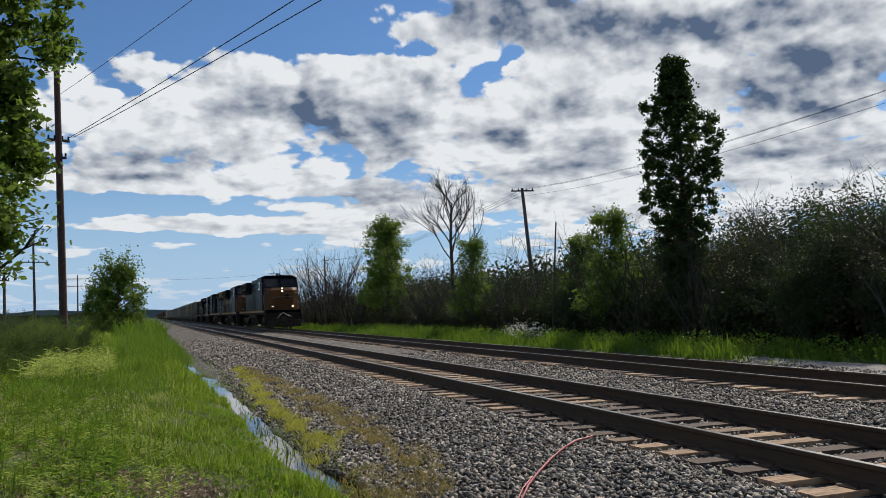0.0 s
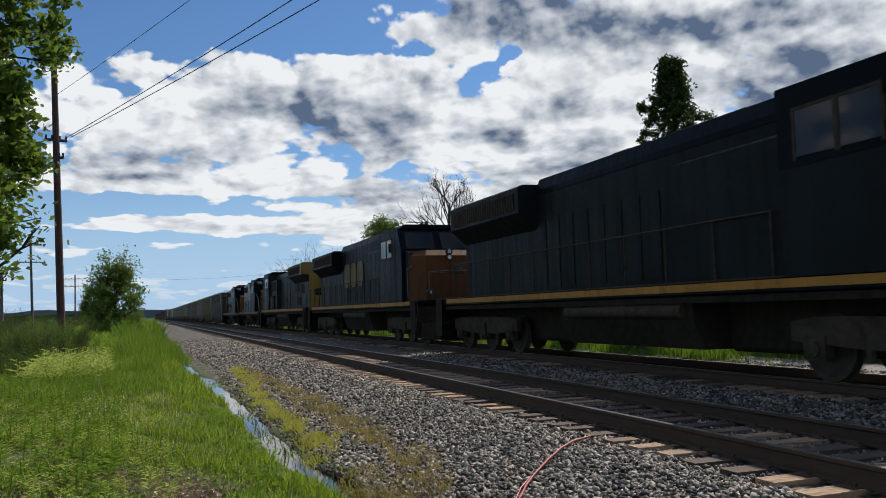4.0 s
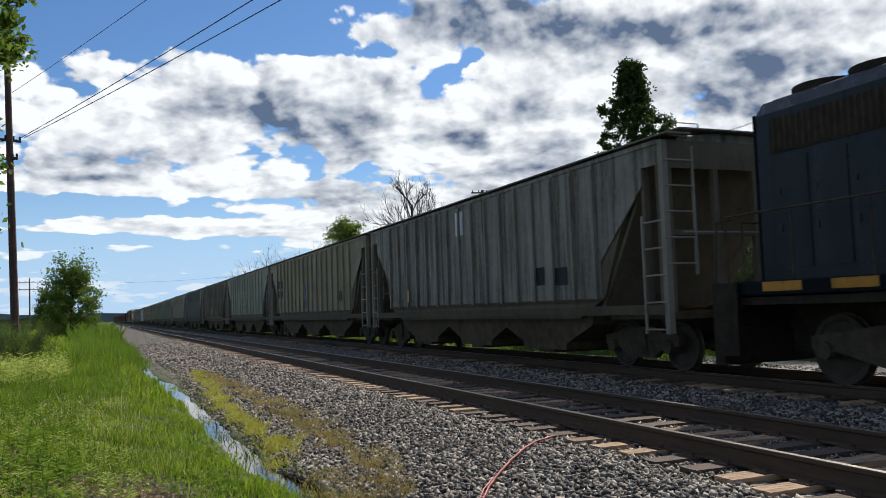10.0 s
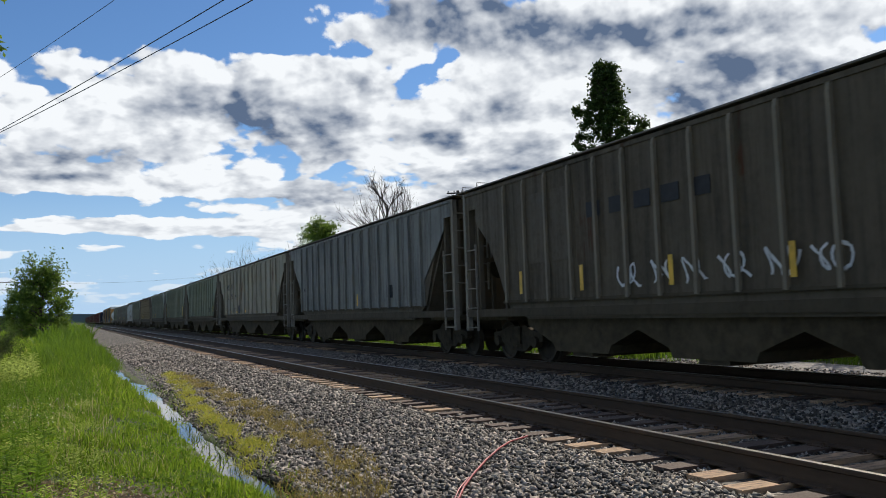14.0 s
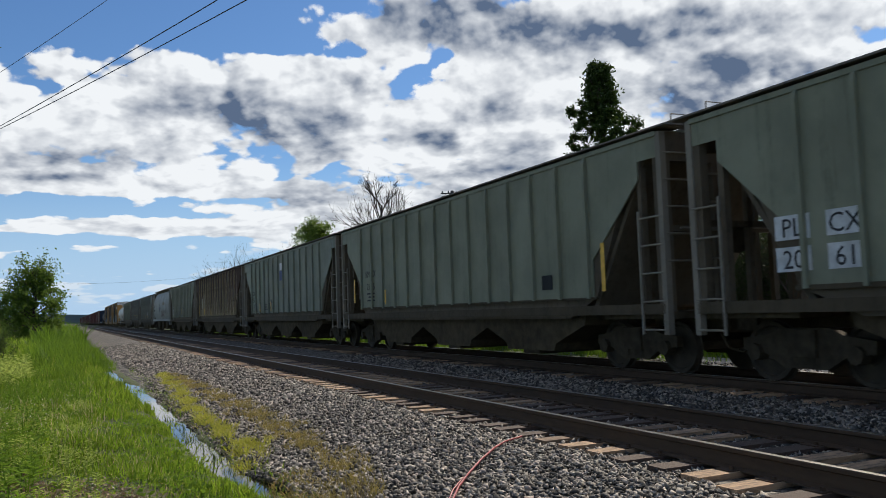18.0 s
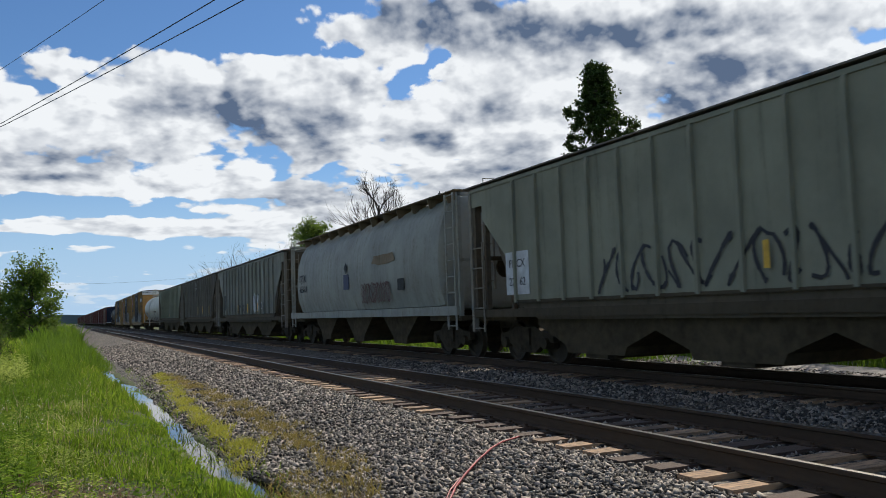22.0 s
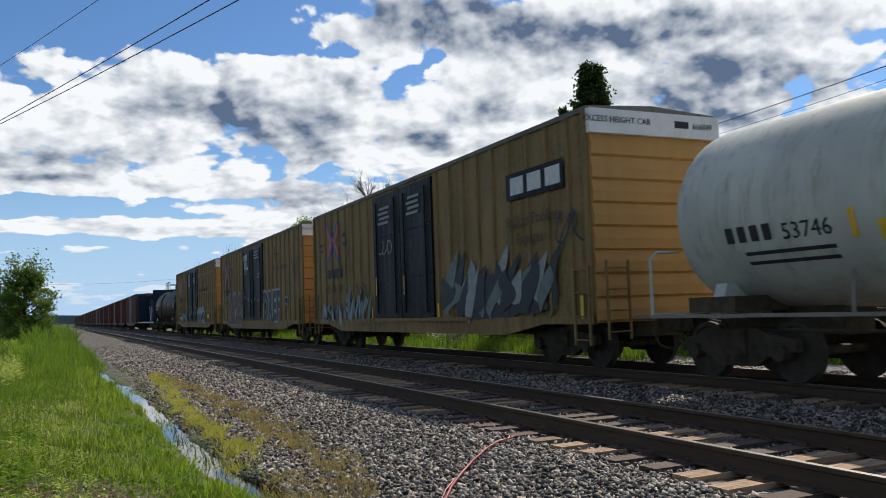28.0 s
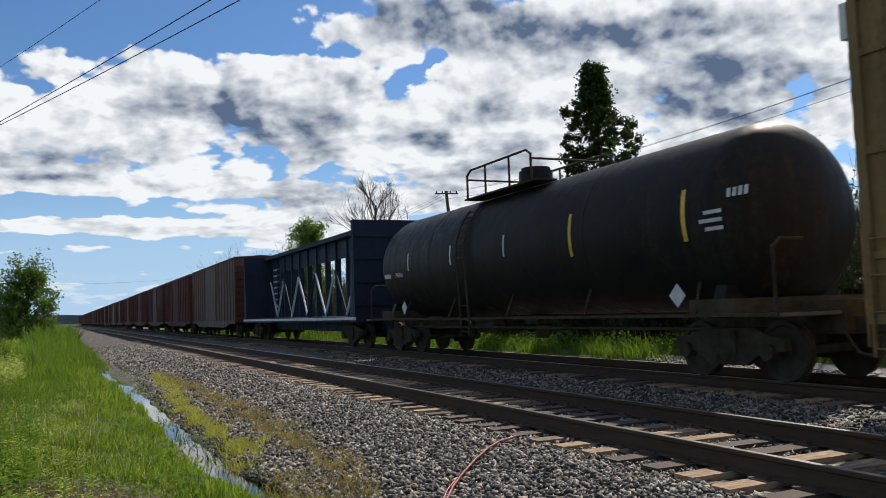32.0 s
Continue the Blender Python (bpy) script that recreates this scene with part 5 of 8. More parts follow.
def scrawl(car, mat, y0, y1, z0, z1, seed, thick=0.05, x=-1.63, loops=7, name="graffiti"):
    """Looping painted strokes, unreadable."""
    rg = random.Random(seed)
    g = Geo()
    step = (y1 - y0) / loops
    for k in range(loops):
        a = y0 + step * (k + 0.5)
        pts = []
        ph, tw = rg.uniform(0, 6), rg.uniform(0.7, 1.3)
        for i in range(15):
            f = i / 14
            pts.append((a + step * (0.75 * (f - 0.5) + 0.38 * math.sin(ph + f * 6.3 * tw)), (z0 + z1) / 2 + (z1 - z0) * 0.48 * math.sin(ph * 2 + f * 5.2 * tw + k) * rg.uniform(0.8, 1.0)))
        for (ya, za), (yb, zb) in zip(pts, pts[1:]):
            d = Vector((yb - ya, zb - za))
            if d.length < 1e-4:
                continue
            n = Vector((-d.y, d.x)).normalized() * thick * rg.uniform(0.3, 0.6)
            e = d.normalized() * thick * 0.3
            xx = x - 0.0004 * (k % 5)
            g.add([(xx, ya - e.x + n.x, za - e.y + n.y), (xx, ya - e.x - n.x, za - e.y - n.y), (xx, yb + e.x - n.x, zb + e.y - n.y), (xx, yb + e.x + n.x, zb + e.y + n.y)], [(0, 1, 2, 3)])
    return part(name, g, mat, car, "painted scrawl")


def blotch(car, mat, y0, y1, z0, z1, seed, x=-1.626, name="graffiti"):
    """A filled painted patch with a lobed edge."""
    rg = random.Random(seed)
    pts = []
    for i in range(28):
        a = 6.283 * i / 28
        r = 0.90 + 0.08 * math.sin(a * 5 + seed) + rg.uniform(-0.06, 0.06)
        pts.append(((y0 + y1) / 2 + (y1 - y0) / 2 * r * math.copysign(abs(math.cos(a)) ** 0.6, math.cos(a)), (z0 + z1) / 2 + (z1 - z0) / 2 * r * math.copysign(abs(math.sin(a)) ** 0.6, math.sin(a))))
    return part(name, Geo().prism_x(pts, x, x + 0.005), mat, car, "painted patch")


# ---------------------------------------------- covered hoppers


def hopper(front, length, colour, label, dirty=0.5, rust=0.1, ribs=15, grime=(0.035, 0.028, 0.02), rib_mat=None, bays=3, eave=4.15, low=1.38, paint=None):
    car = vehicle("covered_hopper", label, "hopper car", front)
    paint = paint or weathered("hopper_paint", tuple(c * 1.12 for c in colour), grime, dirty, rust, 0.6, streak=0.82)
    soot = M["soot"]
    L, e = length, 0.38
    a, b = 0.98, 2.45
    # trapezoid side sheets and the slope sheets of the ends
    for s in (-1, 1):
        x0, x1 = sorted((s * 1.57, s * 1.60))
        part("side_sheet", Geo().prism_x([(a, eave), (a, eave - 0.75), (b, low + 0.72), (b, low), (L - b, low), (L - b, low + 0.72), (L - a, eave - 0.75), (L - a, eave)], x0, x1), paint, car)
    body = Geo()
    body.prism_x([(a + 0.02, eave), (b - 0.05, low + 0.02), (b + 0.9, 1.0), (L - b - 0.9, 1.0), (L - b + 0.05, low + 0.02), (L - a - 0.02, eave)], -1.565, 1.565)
    # body seen behind the ladders: soot plus shade put into the colour
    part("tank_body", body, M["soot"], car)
    roof = Geo()
    arc = [(-1.63, eave - 0.06), (-1.63, eave + 0.02), (-1.15, eave + 0.05), (-0.5, eave + 0.18), (0.5, eave + 0.18), (1.15, eave + 0.05), (1.63, eave + 0.02), (1.63, eave - 0.06)]
    roof.prism_y(arc, e + 0.05, L - e - 0.05)
    part("roof", roof, paint, car)
    # walkway along the roof edge, hatch trough
    walk_board = Geo()
    for s in (-1, 1):
        walk_board.box(s * 1.41 - 0.26, s * 1.41 + 0.26, e - 0.28, L - e + 0.28, eave + 0.065, eave + 0.095)
        k = e - 0.2
        while k < L - e + 0.3:
            walk_board.prism_y([(s * 1.16, eave), (s * 1.22, eave), (s * 1.64, eave + 0.065), (s * 1.16, eave + 0.065)], k - 0.02, k + 0.02)
            k += 1.15
    walk_board.box(-1.3, 1.3, e - 0.16, e + 0.35, eave + 0.19, eave + 0.215).box(-1.3, 1.3, L - e - 0.35, L - e + 0.16, eave + 0.19, eave + 0.215)
    part("roof_walkway", walk_board, M["galv"], car)
    part("hatch_trough", Geo().box(-0.36, 0.36, a + 0.3, L - a - 0.3, eave + 0.16, eave + 0.32, 0.06), paint, car)
    for s in (-1, 1):
        for y0, y1 in ((e - 0.06, a + 0.05), (L - a - 0.05, L - e + 0.06)):
            part("end_gusset", Geo().box(s * 1.585 - 0.012, s * 1.585 + 0.012, y0, y1, eave - 0.42, eave - 0.02), paint, car)
    # ribs
    rib = shared(("rib", round(eave - low, 2)), lambda: Geo().prism_y([(-0.075, 0.0), (0.0, 0.0), (0.0, eave - low - 0.06), (-0.05, eave - low - 0.06), (-0.075, eave - low - 0.2)], -0.035, 0.035), M["black"])
    me = rib.copy()
    me.materials.clear()
    me.materials.append(rib_mat or paint)
    span = (L - 2 * b - 0.2)
    for k in range(ribs):
        part("rib", me, None, car, at=(-1.60, b + 0.1 + span * k / (ribs - 1), low))
    part("far_ribs", Geo().box(1.60, 1.66, b, b + 0.07, low, eave - 0.1).box(1.6, 1.66, L / 2, L / 2 + 0.07, low, eave - 0.1).box(1.6, 1.66, L - b - 0.07, L - b, low, eave - 0.1), paint, car)
    # sills and end frames
    for s in (-1, 1):
        part("side_sill", Geo().box(s * 1.56 - 0.06, s * 1.56 + 0.06, e, L - e, low - 0.32, low - 0.14).prism_x([(b - 0.1, low - 0.02), (L - b + 0.1, low - 0.02), (L - b + 0.1, low + 0.05), (b - 0.1, low + 0.02)], s * 1.6 - 0.03, s * 1.6 + 0.03), M["sill_grime"], car, "grimy side sill")
    for y, w in ((e, 1), (L - e, -1)):
        g = Geo()
        for x in (-1.5, 1.5):
            g.box(x - 0.08, x + 0.08, min(y - w * 0.05, y + w * 0.20), max(y - w * 0.05, y + w * 0.20), 1.05, eave)
            g.box(x - 0.06, x + 0.06, y + w * 0.62 - 0.05, y + w * 0.62 + 0.05, 1.05, eave - 0.2)
        g.box(-1.5, 1.5, y - 0.05, y + 0.05, 2.45, 2.55).box(-1.5, 1.5, y - 0.05, y + 0.05, eave - 0.5, eave)
        for x in (-0.45, 0.45):
            g.box(x - 0.05, x + 0.05, y - 0.05, y + 0.05, 1.05, eave)
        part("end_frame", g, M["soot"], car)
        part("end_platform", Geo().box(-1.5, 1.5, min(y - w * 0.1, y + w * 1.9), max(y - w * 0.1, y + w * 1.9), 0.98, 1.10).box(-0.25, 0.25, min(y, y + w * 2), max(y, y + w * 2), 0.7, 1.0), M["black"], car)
        part("end_slope", Geo().prism_x([(y + w * 0.30, eave - 0.1), (y + w * 0.37, eave - 0.1), (y + w * 2.2, 1.25), (y + w * 2.1, 1.2)], -1.5, 1.5), soot, car, "sooty slope sheet, shade put into its colour")
        part("corner_post", Geo().box(-1.62, -1.50, min(y - w * 0.06, y + w * 0.06), max(y - w * 0.06, y + w * 0.06), 0.72, eave), M["ladder_paint"], car, "pale corner post")
        part("ladder_stile", Geo().box(-1.64, -1.60, y + w * 0.60 - 0.022, y + w * 0.60 + 0.022, 0.72, 2.85), M["ladder_paint"], car)
        part("ladder_stile", Geo().box(-0.98, -0.94, min(y - w * 0.02, y - w * 0.07), max(y - w * 0.02, y - w * 0.07), 1.75, eave - 0.1), M["ladder_paint"], car)
        for k in range(5):
            part("rung", shared(("side_rung", w), lambda: Geo().cyl((-1.62, 0, 0), (-1.62, w * 0.6, 0), 0.017, 6), M["ladder_paint"]), None, car, at=(0, y, 0.8 + 0.48 * k))
            part("rung", shared(("end_rung",), lambda: Geo().cyl((-1.56, 0, 0), (-0.96, 0, 0), 0.017, 6), M["ladder_paint"]), None, car, at=(0, y - w * 0.06, 1.95 + 0.46 * k))
        part("grab_rail", Geo().tube([(-1.3, y - w * 0.1, 2.5), (-1.3, y - w * 0.16, 2.5), (1.3, y - w * 0.16, 2.5), (1.3, y - w * 0.1, 2.5)], 0.016, 5), M["ladder_paint"], car)
        part("roof_grab", Geo().tube([(-1.25, y + w * 0.05, eave + 0.2), (-1.25, y + w * 0.05, eave + 0.34), (-0.7, y + w * 0.05, eave + 0.34), (-0.7, y + w * 0.05, eave + 0.2)], 0.014, 5), M["galv"], car)
        part("brake_wheel", Geo().cyl((-0.6, y - w * 0.1, 2.3), (-0.6, y - w * 0.16, 2.3), 0.27, 14), M["steel"], car) if w < 0 else None
        coupler(car, y - w * 0.34, w)
    # discharge bays
    for k in range(bays):
        c = L / 2 + (k - (bays - 1) / 2) * (L - 2 * b - 2.2) / bays * 1.05
        h = (L - 2 * b) / bays * 0.52
        bay = part("discharge_bay", Geo().prism_x([(c - h, low), (c + h, low), (c + h * 0.92, 0.86), (c + h * 0.46, 0.48), (c + h * 0.42, 0.32), (c - h * 0.42, 0.32), (c - h * 0.46, 0.48), (c - h * 0.92, 0.86)], -1.42, 1.42), M["black"], car, "dark sooty outlet, brown raised for haze")
        part("gate", Geo().box(-1.38, 1.38, c - 0.35, c + 0.35, 0.24, 0.34), M["steel"], bay)
    bogie(car, 1.95)
    bogie(car, L - 1.95)
    return car


def round_hopper(front, length):
    car = vehicle("covered_hopper", "pale grey curved-side covered hopper with rusty stains", "hopper car", front)
    paint = weathered("curved_hopper_paint", (0.30, 0.305, 0.265), (0.13, 0.075, 0.035), 0.45, 0.06, 0.55)
    L, e = length, 0.62
    prof = [(-1.05, 1.25), (-1.42, 1.38), (-1.58, 1.9), (-1.62, 2.6), (-1.56, 3.3), (-1.40, 3.85), (-1.12, 4.25), (-0.7, 4.45), (0.7, 4.45), (1.12, 4.25), (1.40, 3.85), (1.56, 3.3), (1.62, 2.6), (1.58, 1.9), (1.42, 1.38), (1.05, 1.25)]
    g = Geo()
    ys = [(e + 1.0, 0.86), (e + 1.12, 0.97), (e + 1.4, 1.0), (L - e - 1.4, 1.0), (L - e - 1.12, 0.97), (L - e - 1.0, 0.86)]
    n = len(prof)
    k0 = len(g.v)
    for y, s in ys:
        g.v += [(x * s, y, 2.7 + (z - 2.7) * s) for x, z in prof]
    for j in range(len(ys) - 1):
        for i in range(n):
            g.f.append((j * n + i, (j + 1) * n + i, (j + 1) * n + (i + 1) % n, j * n + (i + 1) % n))
    g.f += [tuple(range(n)), tuple(range(len(g.v) - 1, len(g.v) - n - 1, -1))]
    part("shell", g, paint, car, smooth=True)
    for s in (-1, 1):
        part("side_sill", Geo().box(s * 1.52 - 0.07, s * 1.52 + 0.07, e, L - e, 1.12, 1.36), paint, car)
        board = Geo().box(s * 1.12 - 0.28, s * 1.12 + 0.28, e + 0.3, L - e - 0.3, 4.40, 4.425)
        k = e + 0.9
        while k < L - e - 0.5:
            board.prism_y([(s * 1.28, 4.12), (s * 1.32, 4.12), (s * 1.40, 4.4), (s * 0.9, 4.4), (s * 0.9, 4.36)], k - 0.02, k + 0.02)
            k += 1.2
        part("roof_walkway", board, weathered("rusty_walkway", (0.20, 0.155, 0.095), (0.06, 0.035, 0.02), 0.5, 0.25), car, "tan rusty grating")
    part("hatch_trough", Geo().box(-0.36, 0.36, e + 1.6, L - e - 1.6, 4.43, 4.6, 0.06), paint, car)
    for y, w in ((e, 1), (L - e, -1)):
        f = Geo()
        for x in (-1.45, 1.45):
            f.box(x - 0.05, x + 0.05, y - 0.05, y + 0.05, 1.05, 4.3)
        f.box(-1.5, 1.5, y - 0.05, y + 0.05, 2.5, 2.58).box(-1.5, 1.5, y - 0.05, y + 0.05, 4.2, 4.3)
        part("end_frame", f, paint, car)
        part("end_platform", Geo().box(-1.5, 1.5, min(y - w * 0.1, y + w * 1.9), max(y - w * 0.1, y + w * 1.9), 0.98, 1.10), M["black"], car)
        ladder(car, -1.55, min(y + w * 0.1, y + w * 0.6), max(y + w * 0.1, y + w * 0.6), 0.75, 4.3, 9, paint)
        coupler(car, y - w * 0.55, w)
    for k in range(3):
        c = L / 2 + (k - 1) * 3.9
        part("discharge_bay", Geo().prism_x([(c - 1.7, 1.3), (c + 1.7, 1.3), (c + 0.6, 0.5), (c + 0.5, 0.3), (c - 0.5, 0.3), (c - 0.6, 0.5)], -1.35, 1.35), M["black"], car)
    bogie(car, e + 1.45)
    bogie(car, L - e - 1.45)
    return car


# ---------------------------------------------- box cars


def boxcar(front, length, paint, label, door, ends, roof_mat, top=5.08, low=0.92, rib_step=0.78, door_at=(8.0, 12.6), grid=False, simple=False, name="boxcar"):
    car = vehicle(name, label, "box car", front)
    L, a = length, 0.85
    b = L - a
    part("body", Geo().box(-1.56, 1.56, a + 0.05, b - 0.05, low, top - 0.1, 0.02), paint, car)
    part("roof", Geo().prism_y([(-1.6, top - 0.12), (-1.6, top - 0.02), (0, top + 0.08), (1.6, top - 0.02), (1.6, top - 0.12)], a, b), roof_mat, car)
    part("side_sill", Geo().prism_x([(a, low - 0.02), (a + 1.8, low - 0.02), (a + 3.4, 0.66), (b - 3.4, 0.66), (b - 1.8, low - 0.02), (b, low - 0.02), (b, low + 0.14), (a, low + 0.14)], -1.62, -1.55), paint, car)
    part("corner_post", Geo().box(-1.62, -1.5, a, a + 0.14, low, top - 0.1), paint, car)
    part("corner_post", Geo().box(-1.62, -1.5, b - 0.14, b, low, top - 0.1), paint, car)
    rib = shared(("box_rib", round(top - low, 2), grid), lambda: Geo().prism_z([(-0.055, -0.045), (0.0, -0.075), (0.0, 0.075), (-0.055, 0.045)], 0.12, top - low - 0.12), M["black"])
    key = ("box_rib_painted", paint.name, round(top - low, 2))
    if key not in cache:
        cache[key] = rib.copy()
        cache[key].materials.clear()
        cache[key].materials.append(paint)
    d0, d1 = door_at
    y = a + 0.7
    while y < b - 0.3:
        if not (d0 - 0.12 < y < d1 + 0.12):
            part("rib", cache[key], None, car, at=(-1.56, y, low))
        y += rib_step
    if grid:
        for z in (1.75, 3.05, 4.3):
            for y0, y1 in ((a + 0.1, d0 - 0.05), (d1 + 0.05, b - 0.1)):
                part("cross_rib", Geo().box(-1.605, -1.55, y0, y1, z - 0.05, z + 0.05), paint, car)
    # two plug doors
    mid = (d0 + d1) / 2
    for y0, y1 in ((d0, mid - 0.02), (mid + 0.02, d1)):
        dr = part("door", Geo().box(-1.625, -1.55, y0, y1, low + 0.16, top - 0.2, 0.02), door, car)
        if not simple:
            for yy in (y0 + 0.35, y1 - 0.35):
                part("lock_bar", Geo().cyl((-1.66, yy, low + 0.3), (-1.66, yy, top - 0.4), 0.025, 6), door, dr)
            for zz in (1.5, 2.25, 3.6):
                part("door_rib", Geo().box(-1.65, -1.62, y0 + 0.1, y1 - 0.1, zz, zz + 0.07), door, dr)
    if not simple:
        part("door_track", Geo().box(-1.68, -1.58, d0 - 2.2, d1 + 2.2, low + 0.06, low + 0.16), paint, car)
    # corrugated ends
    for y, w in ((a, -1), (b, 1)):
        g = Geo()
        z = low
        hh = (top - 0.55 - low) / 8
        for k in range(8):
            z0 = low + hh * k
            rib = shared(("end_rib", round(hh, 3), w), lambda: Geo().prism_x([(0, 0.01), (w * 0.02, 0.02), (w * 0.065, hh * 0.12), (w * 0.065, hh * 0.55), (w * 0.02, hh - 0.02), (0, hh - 0.01)], -1.55, 1.55), ends)
            if rib.materials[0] is not ends:
                rib = shared(("end_rib", round(hh, 3), w, ends.name), lambda: Geo().prism_x([(0, 0.01), (w * 0.02, 0.02), (w * 0.065, hh * 0.12), (w * 0.065, hh * 0.55), (w * 0.02, hh - 0.02), (0, hh - 0.01)], -1.55, 1.55), ends)
            part("end_rib", rib, None, car, at=(0, y, z0))
        part("end_wall", g.box(-1.56, 1.56, min(y - w * 0.05, y + w * 0.01), max(y - w * 0.05, y + w * 0.01), low, low + hh * 8), ends, car, "ribbed end")
        if not simple:
            part("end_band", Geo().box(-1.6, 1.6, min(y - w * 0.02, y + w * 0.12), max(y - w * 0.02, y + w * 0.12), top - 0.55, top - 0.08), M["boxwhite"], car, "white band")
            ladder(car, -1.64, min(y - w * 0.1, y - w * 0.6), max(y - w * 0.1, y - w * 0.6), 0.5, 2.0, 4, paint)
            g = Geo()
            for x in (-1.4, -0.9):
                g.box(x - 0.02, x + 0.02, y + w * 0.16 - 0.02, y + w * 0.16 + 0.02, 0.6, 2.1)
            for k in range(4):
                g.cyl((-1.4, y + w * 0.16, 0.75 + 0.4 * k), (-0.9, y + w * 0.16, 0.75 + 0.4 * k), 0.016, 5)
            part("end_ladder", g, paint, car)
        coupler(car, y + w * 0.6, -w)
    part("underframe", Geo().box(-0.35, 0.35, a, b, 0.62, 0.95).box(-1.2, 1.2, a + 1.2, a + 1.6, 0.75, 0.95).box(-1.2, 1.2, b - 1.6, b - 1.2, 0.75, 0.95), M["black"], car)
    bogie(car, a + 1.9)
    bogie(car, b - 1.9)
    return car


# ---------------------------------------------- tank cars


def tank_car(front, length, shell0, shell1, r, zc, paint, label, rail_mat, dome_at, frame_mat):
    car = vehicle("tank_car", label, "tank car", front)
    L = length
    rows = []
    for k in range(9):
        a = math.pi / 2 * k / 8
        rows.append((shell0 + 0.85 * (1 - math.cos(a)), zc, max(0.04, r * math.sin(a))))
    back = [(shell1 - (y - shell0), z, q) for y, z, q in reversed(rows)]
    part("tank_shell", Geo().lathe(rows + back, 40), paint, car, smooth=True)
    for y in (shell0 + 4.2, (shell0 + shell1) / 2 + 1.3, shell1 - 4.2):
        part("weld_band", Geo().lathe([(y - 0.04, zc, r + 0.006), (y + 0.04, zc, r + 0.006)], 40), paint, car, smooth=True)
    # manway platform
    d = dome_at
    part("manway", Geo().cyl((0, d, zc + r - 0.05), (0, d, zc + r + 0.42), 0.42, 18).cyl((0, d, zc + r + 0.42), (0, d, zc + r + 0.5), 0.36, 18), paint, car, smooth=True)
    plat = Geo()
    z = zc + r + 0.02
    plat.box(-1.1, -0.55, d - 1.8, d + 1.8, z - 0.12, z - 0.08).box(0.55, 1.1, d - 1.8, d + 1.8, z - 0.12, z - 0.08)
    part("platform", plat, rail_mat, car)
    rail = Geo()
    for x in (-1.1, 1.1):
        rail.tube([(x, d - 1.6, z - 0.1), (x, d - 1.6, z + 0.50), (x, d - 1.4, z + 0.62), (x, d + 1.4, z + 0.62), (x, d + 1.6, z + 0.50), (x, d + 1.6, z - 0.1)], 0.03, 6)
        for y in (-0.6, 0.6):
            rail.cyl((x, d + y, z - 0.1), (x, d + y, z + 0.62), 0.028, 6)
    rail.cyl((-1.1, d - 1.6, z + 0.4), (1.1, d - 1.6, z + 0.4), 0.025, 6).cyl((-1.1, d + 1.6, z + 0.4), (1.1, d + 1.6, z + 0.4), 0.025, 6)
    part("railing", rail, rail_mat, car)
    part("valve", Geo().cyl((0.35, d + 0.95, zc + r - 0.05), (0.35, d + 0.95, zc + r + 0.3), 0.14, 10), rail_mat, car)
    lad = Geo()
    for y in (d + 0.9, d + 1.35):
        pts = [(-(r + 0.08) * math.sin(q), y, zc + (r + 0.08) * math.cos(q)) for q in (0.8, 1.1, 1.4, 1.65)] + [(-1.55, y, 1.0), (-1.55, y, 0.6)]
        lad.tube(pts, 0.03, 5)
    for k in range(8):
        q = 0.85 + 0.11 * k
        lad.cyl((-(r + 0.08) * math.sin(q), d + 0.9, zc + (r + 0.08) * math.cos(q)), (-(r + 0.08) * math.sin(q), d + 1.35, zc + (r + 0.08) * math.cos(q)), 0.016, 5)
    for zz in (0.7, 1.0, 1.35):
        lad.cyl((-1.55, d + 0.9, zz), (-1.55, d + 1.35, zz), 0.016, 5)
    part("ladder", lad, rail_mat, car)
    for y0, y1 in ((0.6, 3.6), (L - 3.6, L - 0.6)):
        part("stub_sill", Geo().box(-0.3, 0.3, y0, y1, 0.7, zc - r + 0.15).box(-1.45, 1.45, y0 + 1.0, y0 + 2.0, zc - r - 0.02, zc - r + 0.22), M["black"], car)
        part("saddle", Geo().prism_y([(-1.4, 0.98), (1.4, 0.98), (1.2, zc - r * 0.72), (-1.2, zc - r * 0.72)], (y0 + y1) / 2 - 0.12, (y0 + y1) / 2 + 0.12), paint, car)
    side = Geo()
    for x in (-1.5, 1.5):
        side.box(x - 0.04, x + 0.04, 0.7, L - 0.7, 1.0, 1.055)
        k = 2.4
        while k < L - 2:
            side.cyl((x, k, 1.05), (x * 0.72, k + 0.3, zc - r * 0.62), 0.03, 5)
            k += 3.1
    part("side_rail", side, frame_mat, car)
    for y in (0.75, L - 0.75):
        part("end_rail", Geo().tube([(-1.5, y, 1.0), (-1.5, y, 2.0), (-1.35, y, 2.12), (-0.9, y, 2.12)], 0.03, 6).tube([(1.5, y, 1.0), (1.5, y, 2.0), (0.9, y, 2.12)], 0.03, 6).box(-1.5, 1.5, y - 0.04, y + 0.04, 0.98, 1.08), rail_mat, car)
        part("end_walk", Geo().box(-1.5, 1.5, y - 0.1, y + 0.5, 1.0, 1.05), M["galv"], car)
    part("outlet", Geo().cyl((0, d, zc - r), (0, d, 0.5), 0.16, 10).box(-0.3, 0.3, d - 0.3, d + 0.3, 0.85, 1.05), M["steel"], car)
    part("brake_rod", Geo().cyl((-0.8, 2, 0.78), (-0.8, L - 2, 0.78), 0.03, 6).cyl((-0.4, L * 0.6, 0.8), (-0.4, L * 0.6 + 1.0, 0.8), 0.18, 10), M["steel"], car)
    coupler(car, 0.1, 1)
    coupler(car, L - 0.1, -1)
    bogie(car, 2.2)
